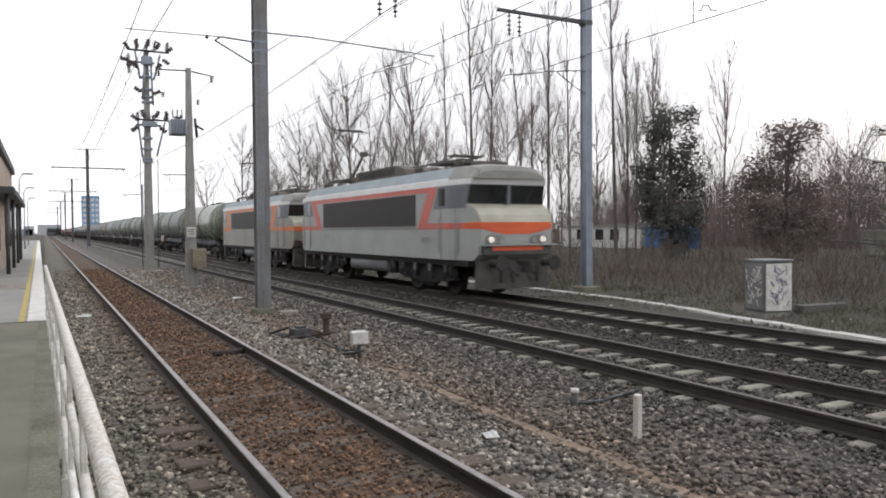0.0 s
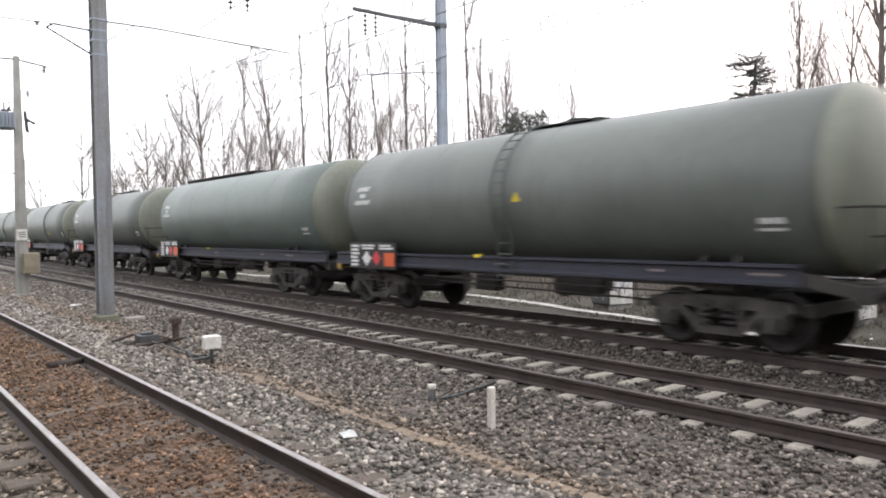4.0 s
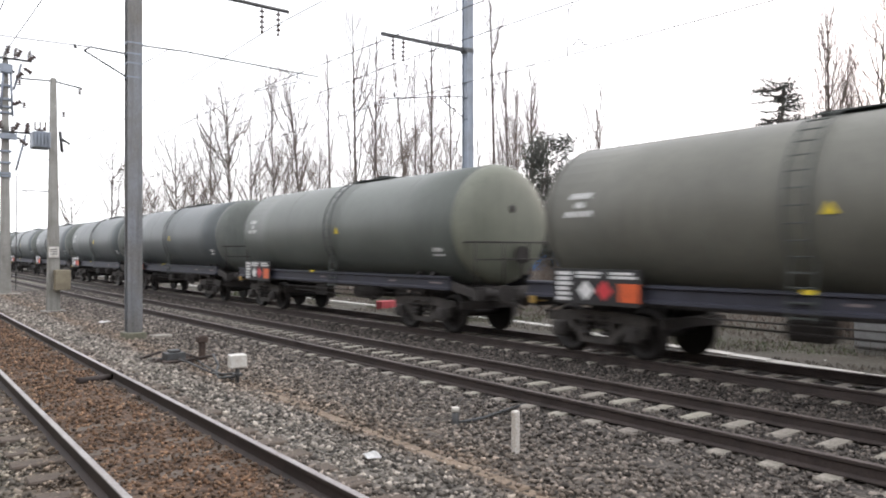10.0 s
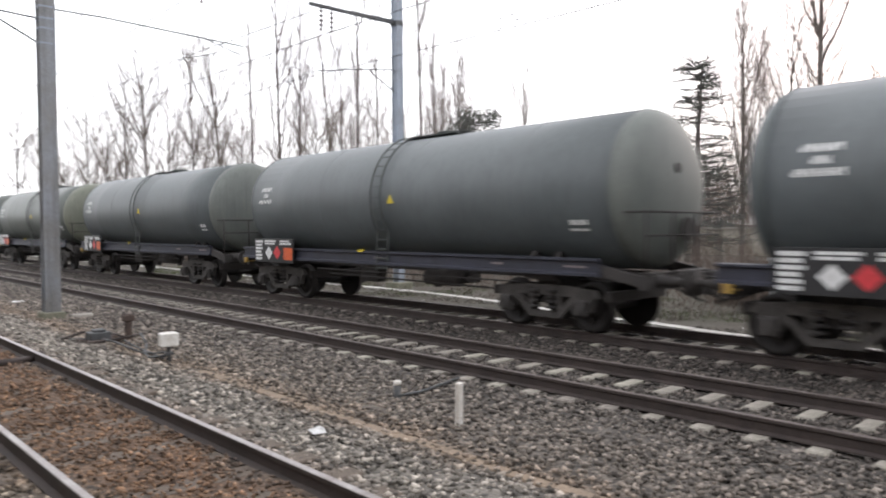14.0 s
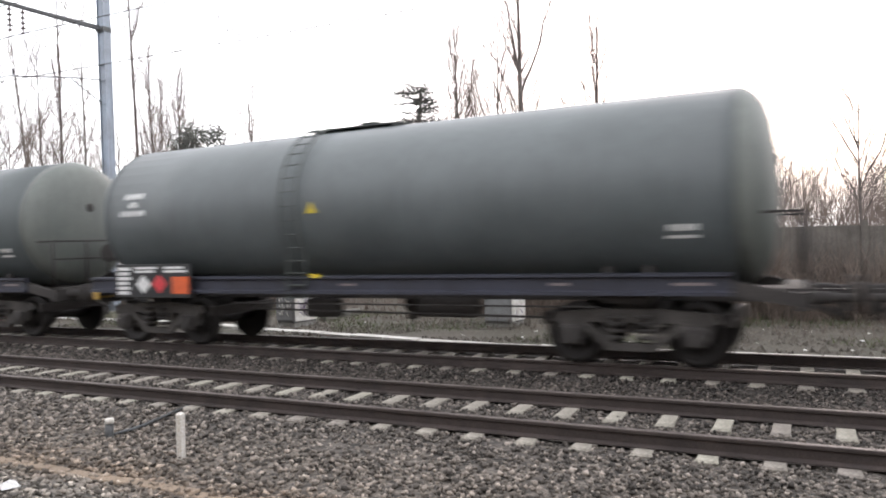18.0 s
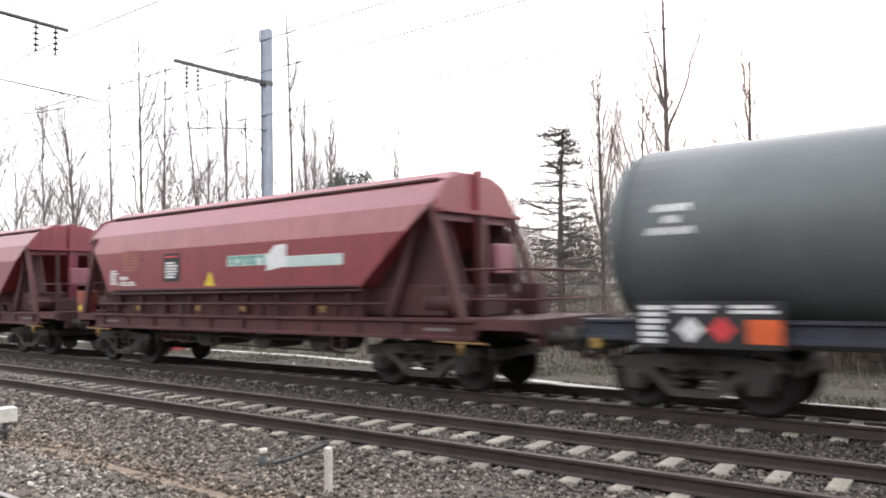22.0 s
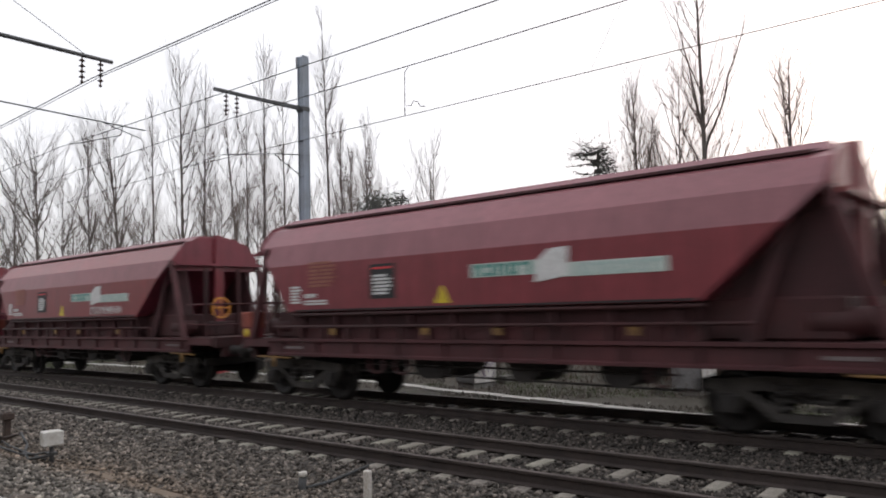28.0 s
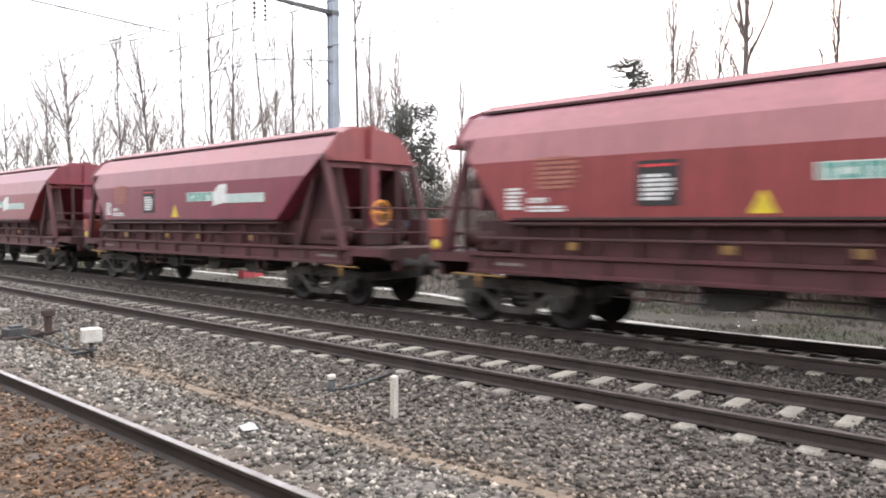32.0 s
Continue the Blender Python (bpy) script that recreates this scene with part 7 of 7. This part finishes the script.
for k, (y, h, wide, lean, kind, s, *more) in enumerate(ROW):
    p = EYE + (Vector((32, y, h)) - EYE) * s
    bare_tree(p.x, p.y, p.z - level(p.x) + 0.15, wide * s, lean * s, kind, 100 + k,
              "slim upright bare poplar in the row behind the line" if kind == "poplar" else "tall thin leafless tree with a bare trunk" if kind == "thin" else "bare grey-brown tree with fine winter twigs", *more)


def leafy_mass(st_v, st_f, rng, c, rx, ry, rz, n, size):
    for _ in range(n):
        a, b, u = rng.uniform(0, 6.283), math.acos(rng.uniform(-1, 1)), rng.random() ** 0.4
        p = Vector((c[0] + rx * u * math.sin(b) * math.cos(a), c[1] + ry * u * math.sin(b) * math.sin(a), c[2] + rz * u * math.cos(b)))
        o = len(st_v)
        d1 = Vector((rng.uniform(-1, 1), rng.uniform(-1, 1), rng.uniform(-1, 1))).normalized() * size
        d2 = d1.orthogonal().normalized() * size * 0.6
        st_v += [p - d1, p + d2, p + d1, p - d2]
        st_f.append((o, o + 1, o + 2, o + 3))


def ivy_tree(x, y, height, label, seed, material, width, n):
    rng = random.Random(seed)
    t = thing("ivy_clad_tree", label, "tree", "", pose(x, y, level(x) - 0.1))
    st = Sticks(6)
    js = []
    limb(st, rng, Vector((0, 0, 0)), Vector((0, 0, 1)), height * 0.92, 0.16, 8, 0.06, 0.05, js)
    for q, d, w in js[1:]:
        for _ in range(5):
            js2 = []
            limb(st, rng, q, Vector((rng.uniform(-1, 1), rng.uniform(-1, 1), rng.uniform(0.2, 1.0))).normalized(), width * rng.uniform(0.35, 0.75) * min(1, w + 0.25), 0.04, 3, 0.2, 0.08, js2)
    ob = new("trunk", st.mesh("trunk", M["bark"]))
    ob.parent = t
    vs, fs = [], []
    for k in range(95):
        u = rng.uniform(0.06, 0.97)
        w = width * (math.sin(min(1, u * 1.25) * math.pi * 0.86) ** 0.7) * rng.uniform(0.35, 1.0)
        a = rng.uniform(0, 6.283)
        leafy_mass(vs, fs, rng, (w * math.cos(a), w * math.sin(a), u * height), width * 0.32, width * 0.32, height * 0.07, n, 0.10)
    me = bpy.data.meshes.new("crown")
    me.from_pydata(vs, [], fs)
    me.materials.append(material)
    ob = new("crown", me)
    ob.parent = t


def at_row(y, s):
    p = EYE + (Vector((32, y, 0)) - EYE) * s
    return p.x, p.y


ivy_tree(*at_row(33.3, 0.95), 8.6, "dark ivy-clad tree with a dense rounded crown", 5, M["ivy"], 2.2, 150)
ivy_tree(*at_row(25.4, 1.0), 7.3, "round grey-brown bushy tree with dense fine twigs", 6, M["bramble"], 2.7, 95)


def cedar(x, y, height, seed):
    rng = random.Random(seed)
    t = thing("cedar_tree", "dark cedar with level layered branches", "tree", "", pose(x, y, level(x) - 0.1))
    st = Sticks(6)
    js = []
    limb(st, rng, Vector((0, 0, 0)), Vector((0, 0, 1)), height, 0.2, 12, 0.02, 0.05, js)
    vs, fs = [], []
    for k in range(150):
        u = min(0.985, (int(rng.uniform(2, 20)) + rng.uniform(-0.3, 0.3)) / 19.3)      # loose tiers
        base = Vector((0, 0, u * height))
        a = rng.uniform(0, 6.283)
        ln = ((1.0 - u) * height * 0.42 + 1.0) * rng.uniform(0.3, 1.0)
        js2 = []
        limb(st, rng, base, Vector((math.cos(a), math.sin(a), rng.uniform(-0.3, 0.35))).normalized(), ln, 0.02 + 0.008 * ln, 6, 0.13, 0.03, js2)
        for q, d, w in js2[1:]:
            leafy_mass(vs, fs, rng, q, 0.34, 0.34, 0.06, 9, 0.05)
            side = d.cross(Vector((0, 0, 1)))
            for s in (-1, 1):
                e = q + (side * s * rng.uniform(0.4, 1) + d * 0.6 + Vector((0, 0, rng.uniform(-0.25, 0.3)))) * rng.uniform(0.25, 0.75)
                st.add(q, e, 0.013, 0.005)
                leafy_mass(vs, fs, rng, e, 0.26, 0.26, 0.06, 6, 0.045)
    ob = new("trunk", st.mesh("trunk", M["bark"]))
    ob.parent = t
    me = bpy.data.meshes.new("needles")
    me.from_pydata(vs, [], fs)
    me.materials.append(M["needle"])
    ob = new("needles", me)
    ob.parent = t


cedar(*at_row(18.3, 0.92), 8.9, 21)


def thicket(name, label, material, n, xr, yr, hr, r, seed, tilt=0.35, zfun=level):
    rng = random.Random(seed)
    st = Sticks(3)
    for _ in range(n):
        x, y = rng.uniform(*xr), rng.uniform(*yr)
        h = rng.uniform(*hr) * (0.75 + 0.5 * noise.noise((x * 0.25, y * 0.25, seed)))
        p = Vector((x, y, zfun(x) - 0.05))
        d = Vector((rng.uniform(-tilt, tilt), rng.uniform(-tilt, tilt), 1)).normalized()
        out = []
        limb(st, rng, p, d, max(0.2, h), r, 3, 0.3, 0.0, out)
        for q, dd, w in out[:2]:
            for _ in range(2):
                e = q + (dd + Vector((rng.uniform(-1, 1), rng.uniform(-1, 1), rng.uniform(-0.2, 0.6)))).normalized() * h * rng.uniform(0.15, 0.4)
                st.add(q, e, r * 0.6, r * 0.3)
    ob = tagged(new(name, st.mesh(name, material)), label, "undergrowth", "", "stuff")
    return ob


thicket("bramble_bank", "tangled dead brambles along the far side of the line", M["bramble"], 6200, (16.3, 22.5), (-14, 62), (0.45, 1.25), 0.009, 3, 0.8)
thicket("scrub", "tall leafless brown scrub behind the brambles", M["bramble"], 3400, (20.5, 30), (-14, 70), (0.9, 2.2), 0.011, 4, 0.35)
thicket("far_scrub", "dense grey-brown brushwood in the distance", M["twig"], 2600, (40, 62), (30, 170), (2.5, 6.5), 0.03, 7, 0.25)
thicket("sapling_wood", "dense wood of thin leafless saplings behind the line", M["twig"], 5600, (46, 62), (-24, 66), (5.5, 11.0), 0.022, 17, 0.25)
thicket("dry_weeds", "thin dry weeds at the foot of the bank", M["bramble"], 1500, (14.6, 17), (-10, 50), (0.2, 0.6), 0.006, 9, 0.6)
thicket("tall_bramble", "tall bare brambles in front of the panel fence", M["bramble"], 2400, (17.2, 19.0), (-9, 10), (0.9, 2.9), 0.014, 21, 0.4)
# rough grass
rng = random.Random(15)
vs, fs = [], []
for _ in range(42000):
    x, y = rng.uniform(12.7, 17.5), rng.uniform(-10, 40)
    if noise.noise((x * 0.5, y * 0.35, 2)) < 0.03 + 0.25 * (14.2 - x if x < 14.2 else 0):
        continue
    h, a, w = rng.uniform(0.03, 0.11 + 0.14 * rng.random() ** 3), rng.uniform(0, 6.28), rng.uniform(0.004, 0.012)
    o = len(vs)
    z = level(x)
    vs += [(x - w * math.cos(a), y - w * math.sin(a), z), (x + w * math.cos(a), y + w * math.sin(a), z), (x + rng.uniform(-0.1, 0.1), y + rng.uniform(-0.1, 0.1), z + h)]
    fs.append((o, o + 1, o + 2))
from_arrays("rough_grass", vs, fs, M["grass"], "rough winter grass between trough and brambles", "grass", "stuff")

# broken stone, clods and pale rubbish along the foot of the bank
for nm, count, size, m, lab, seed in (("rubble", 9000, 0.075, mat("earth_clod", (.13, .115, .095), (.07, .062, .052), 4, 0.95, 0, 30, 0.3, 0.3), "dark earth clods and broken stone at the foot of the bank", 3),
                                      ("litter", 260, 0.05, M["white_paint"], "small pale rubbish caught at the foot of the bank", 4)):
    rng = random.Random(seed)
    vs, fs = [], []
    for _ in range(count):
        x, y = rng.uniform(12.9, 16.6), rng.uniform(-6, 34)
        if noise.noise((x * 0.6, y * 0.4, seed)) < -0.05:
            continue
        s, z, o = size * rng.uniform(0.4, 1.5), level(x), len(vs)
        a = rng.uniform(0, 6.28)
        for dx, dy, dz in ((1, 0, 0), (0, 1, 0), (-1, 0, 0), (0, -1, 0), (rng.uniform(-0.4, 0.4), rng.uniform(-0.4, 0.4), rng.uniform(0.5, 1.1) if nm == "rubble" else 0.35)):
            q = s * rng.uniform(0.6, 1.1)
            vs.append((x + q * (dx * math.cos(a) - dy * math.sin(a)), y + q * (dx * math.sin(a) + dy * math.cos(a)), z - 0.01 + s * dz))
        fs += [(o + k, o + (k + 1) % 4, o + 4) for k in range(4)]
    from_arrays(nm, vs, fs, m, lab, "debris", "stuff")

# ---- things behind the line ----
fence = thing("panel_fence", "weathered grey concrete panel fence behind the brambles", "fence")
FX = 19.2
M["fence"] = mat("brownish_panel", (.14, .125, .11), (.09, .08, .07), 1.3, 0.9, 0, 30, 0.2, 0.3, streak=0.4)
for k in range(9):
    y0 = -9.0 + k * 2.0
    bm = BM()
    box(bm, FX - 0.025, FX + 0.025, y0 + 0.07, y0 + 1.93, -0.1, 1.95 + 0.04 * math.sin(k * 2.1))
    part("panel", bm, M["fence"], fence)
    bm = BM()
    box(bm, FX - 0.07, FX + 0.07, y0 - 0.07, y0 + 0.07, -0.2, 2.1)
    part("post", bm, M["fence"], fence)
board = thing("sign_board", "dark brown square board on a post, seen from behind", "sign")
bm = BM()
box(bm, 16.97, 17.03, 3.65, 4.6, 2.32, 3.36, 0.01)
part("board", bm, mat("dark_board", (.055, .042, .038), (.035, .028, .026), 3, 0.8), board)
bm = BM()
tube(bm, (17.08, 4.2, -0.2), (17.08, 4.2, 3.3), 0.05)
part("post", bm, M["steel_dark"], board)
bm = BM()
box(bm, 16.9, 16.94, 4.3, 4.37, 2.0, 2.7)
part("white_strip", bm, M["white_paint"], board)
shed = thing("low_white_building", "low whitewashed building with dark openings beyond the scrub", "building")
bm = BM()
box(bm, 40, 46, 44.6, 55, 0.2, 2.1)
part("wall", bm, M["white_paint"], shed)
bm = BM()
box(bm, 39.8, 46.2, 44.4, 55.2, 2.1, 2.25)
part("roof", bm, M["concrete_grey"], shed)
for y in (47.6, 49.5, 52):
    bm = BM()
    box(bm, 39.94, 40.0, y - 0.5, y + 0.5, 1.0, 1.9)
    part("window", bm, M["glass"], shed)
tarp = thing("blue_container", "bright blue steel container among the bare trees", "container")
BLUE = mat("blue_sheet", (.045, .14, .32), (.035, .1, .24), 2, 0.6)
bm = BM()
box(bm, 40.1, 42.4, 40.6, 44.1, 0.4, 2.05)
part("box", bm, BLUE, tarp)
for k in range(14):
    bm = BM()
    box(bm, 40 + 0.03 * (k % 2), 40.1, 40.6 + k * 0.25, 40.845 + k * 0.25, 0.4, 2.05)
    part("panel", bm, BLUE, tarp)
wallb = thing("garden_wall", "long pale garden wall with a coping beyond the scrub", "wall")
bm = BM()
box(bm, 36, 36.3, 2, 24, 0.2, 1.7)
part("wall", bm, mat("ochre_wall", (.38, .35, .30), (.26, .24, .20), 0.8, 0.9, streak=0.4), wallb)
bm = BM()
box(bm, 35.9, 36.4, 2, 24, 1.7, 1.8)
part("coping", bm, M["concrete"], wallb)
tower = thing("blue_tower_block", "distant pale blue tower block", "building")
TB = mat("blue_cladding", (.22, .36, .52), (.18, .3, .45), 0.05, 0.8, bump=0)
bm = BM()
box(bm, 15.5, 23.5, 418, 428, 0, 20.5)
part("wall", bm, TB, tower)
for k in range(7):
    bm = BM()
    for j in range(4):
        box(bm, 16.0 + j * 1.9, 17.2 + j * 1.9, 417.9, 418, 2.0 + k * 2.6, 3.4 + k * 2.6)
    part("window_row", bm, M["lettering"], tower)
# distant roofs; the haze is put into their pale blue-grey colour
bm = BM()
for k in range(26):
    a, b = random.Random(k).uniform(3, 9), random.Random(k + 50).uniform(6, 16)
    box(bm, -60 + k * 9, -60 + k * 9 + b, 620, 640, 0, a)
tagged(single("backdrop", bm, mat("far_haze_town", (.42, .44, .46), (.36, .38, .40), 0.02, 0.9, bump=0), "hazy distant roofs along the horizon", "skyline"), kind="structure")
# dark end of a train standing far along the near track
car = thing("parked_van", "dark parked train end far along the near track", "train")
bm = BM()
box(bm, -0.75, 2.2, 300, 340, 0.6, 3.6, 0.3)
part("body", bm, M["steel_dark"], car)
bm = BM()
box(bm, -0.5, 1.95, 299.9, 300.05, 2.1, 3.1)
part("windscreen", bm, M["glass"], car)

# ---- pieces of the track ----
def sleeper_mesh():
    bm = BM()
    prism(bm, [(-0.50, -0.105), (-0.1, -0.09), (0.1, -0.09), (0.32, -0.115), (0.32, 0.115), (0.1, 0.09), (-0.1, 0.09), (-0.50, 0.105)], "z", -0.22, 0.0)
    bmesh.ops.bevel(bm, geom=[e for e in bm.edges if all(v.co.z > -0.01 for v in e.verts)], offset=0.02, segments=1, affect="EDGES")
    return mesh_of("sleeper", bm, M["sleeper"])


block = sleeper_mesh()
for t, xc, z, y0, n in ((track_2, X2, Z2, -7.4, 112), (track_3, X3, Z3, -4.0, 106)):
    for k in range(n):
        for s in (-1, 1):
            ob = new("sleeper_block", block)
            ob.parent = t
            ob.matrix_basis = pose(xc + s * (G2 - 0.05), y0 + 0.6 * k + random.uniform(-0.012, 0.012), z - 0.172, 0, 0, (0 if s > 0 else 180) + random.uniform(-1, 1))
bm = BM()
box(bm, -1.28, 1.28, -0.13, 0.13, -0.16, 0.0, 0.015)
tie = mesh_of("wooden_sleeper", bm, M["old_wood"])
for k in range(70):
    ob = new("wooden_sleeper", tie)
    ob.parent = track_1
    ob.matrix_basis = pose(X1 + random.uniform(-0.04, 0.04), -4 + 0.62 * k + random.uniform(-0.02, 0.02), -0.165 + random.uniform(-0.012, 0.012), 0, 0, random.uniform(-1, 1))

# loose ballast stones, thickest where the eye is nearest
rs = np.random.RandomState(7)
N = 160000
px = rs.uniform(-1.35, 9.7, N)
py = -3 + 50 * rs.uniform(0, 1, N) ** 1.9
keep = np.ones(N, bool)
for xr in (0.0, 1.505, X2 - G2, X2 + G2):
    keep &= np.abs(px - xr) > 0.085
for xc in (X2, X3):
    for s in (-1, 1):
        c = xc + s * (G2 - 0.05)
        y0 = -7.4 if xc == X2 else -4.0
        ph = np.abs((py - y0 + 0.3) % 0.6 - 0.3)
        keep &= ~((s * (px - c) < 0.32) & (s * (px - c) > -0.5) & (ph < 0.1) & (rs.uniform(0, 1, N) < 0.93))
keep &= ~((np.abs(px - 3.17 - 0.009 * py) < 0.085) & (py < 11.5) & (rs.uniform(0, 1, N) < 0.25 + 0.6 * np.sin(py * 1.3 + np.sin(py * 0.7)) ** 2))   # the trough's top lies bare in stretches
px, py = px[keep], py[keep]
N = len(px)
lv = np.interp(px, [-1.5, -0.6, 0, 1.5, 2.2, 3.2, 4.6, 5.4, 7.8, 8.6, 9.2, 11.5], [-0.3, -0.22, -0.165, -0.165, -0.22, -0.27, -0.29, -0.25, -0.25, -0.29, -0.24, -0.24])
size = rs.uniform(0.012, 0.033, N) * np.where((px > -0.1) & (px < 1.6), 0.8, 1) * (1 + 0.2 * (px > 1.7)) * (1 + 0.032 * np.maximum(py, 0))
base = np.array([[1, 0, 0], [-1, 0, 0], [0, 1, 0], [0, -1, 0], [0, 0, 1], [0, 0, -1]], float)
shape = base[None] * rs.uniform(0.55, 1.25, (N, 6, 1)) + rs.uniform(-0.28, 0.28, (N, 6, 3))
q = rs.normal(size=(N, 4))
q /= np.linalg.norm(q, axis=1, keepdims=True)
w, a, b, c = q.T
R = np.stack([1 - 2 * (b * b + c * c), 2 * (a * b - c * w), 2 * (a * c + b * w), 2 * (a * b + c * w), 1 - 2 * (a * a + c * c), 2 * (b * c - a * w),
              2 * (a * c - b * w), 2 * (b * c + a * w), 1 - 2 * (a * a + b * b)], -1).reshape(N, 3, 3)
co = np.einsum("nij,nkj->nki", R, shape) * size[:, None, None]
co[:, :, 2] *= 0.8
co += np.stack([px, py, lv + 0.006 + rs.uniform(-0.01, 0.022, N)], -1)[:, None]
tri = np.array([[0, 2, 4], [2, 1, 4], [1, 3, 4], [3, 0, 4], [2, 0, 5], [1, 2, 5], [3, 1, 5], [0, 3, 5]])
idx = (tri[None] + 6 * np.arange(N)[:, None, None]).reshape(-1)
me = bpy.data.meshes.new("ballast_stones")
me.vertices.add(N * 6)
me.vertices.foreach_set("co", co.reshape(-1).astype(np.float32))
me.loops.add(len(idx))
me.loops.foreach_set("vertex_index", idx.astype(np.int32))
me.polygons.add(len(idx) // 3)
me.polygons.foreach_set("loop_start", np.arange(0, len(idx), 3, dtype=np.int32))
me.update(calc_edges=True)
me.materials.append(M["stone"])
tagged(new("ballast_stones", me), "loose angular ballast stones, rusty, pale and grey-brown", "ballast", "", "stuff")


# ---- what moves ----
def run(t):
    """Metres that the train has gone at t seconds; it gathers speed a little."""
    return 15.7085 * t + 0.030708 * t * t + 0.00000961 * t ** 3


def motions():
    steps = [i * 0.5 for i in range(65)]
    for ob, y in train:
        walk(ob, [(t, pose(X3, y - run(t), Z3)) for t in steps])
    done = {}
    names = {}
    for ws, y, r in WHEELS:
        names[ws.data.name] = (y, r)
    wheels = [o for ob, _ in train for o in ob.children_recursive if o.data and o.data.name in names]
    for ob in wheels:
        y, r = names[ob.data.name]
        if ob.data.name not in done:
            walk(ob, [(i / FPS, pose(0, y, r, math.degrees(run(i / FPS) / r))) for i in range(32 * FPS + 1)])
            done[ob.data.name] = (ob.animation_data.action, ob.animation_data.action_slot)
        else:
            act, slot = done[ob.data.name]
            ob.rotation_mode = "QUATERNION"
            ob.animation_data_create()
            ob.animation_data.action = act
            ob.animation_data.action_slot = slot


motions()
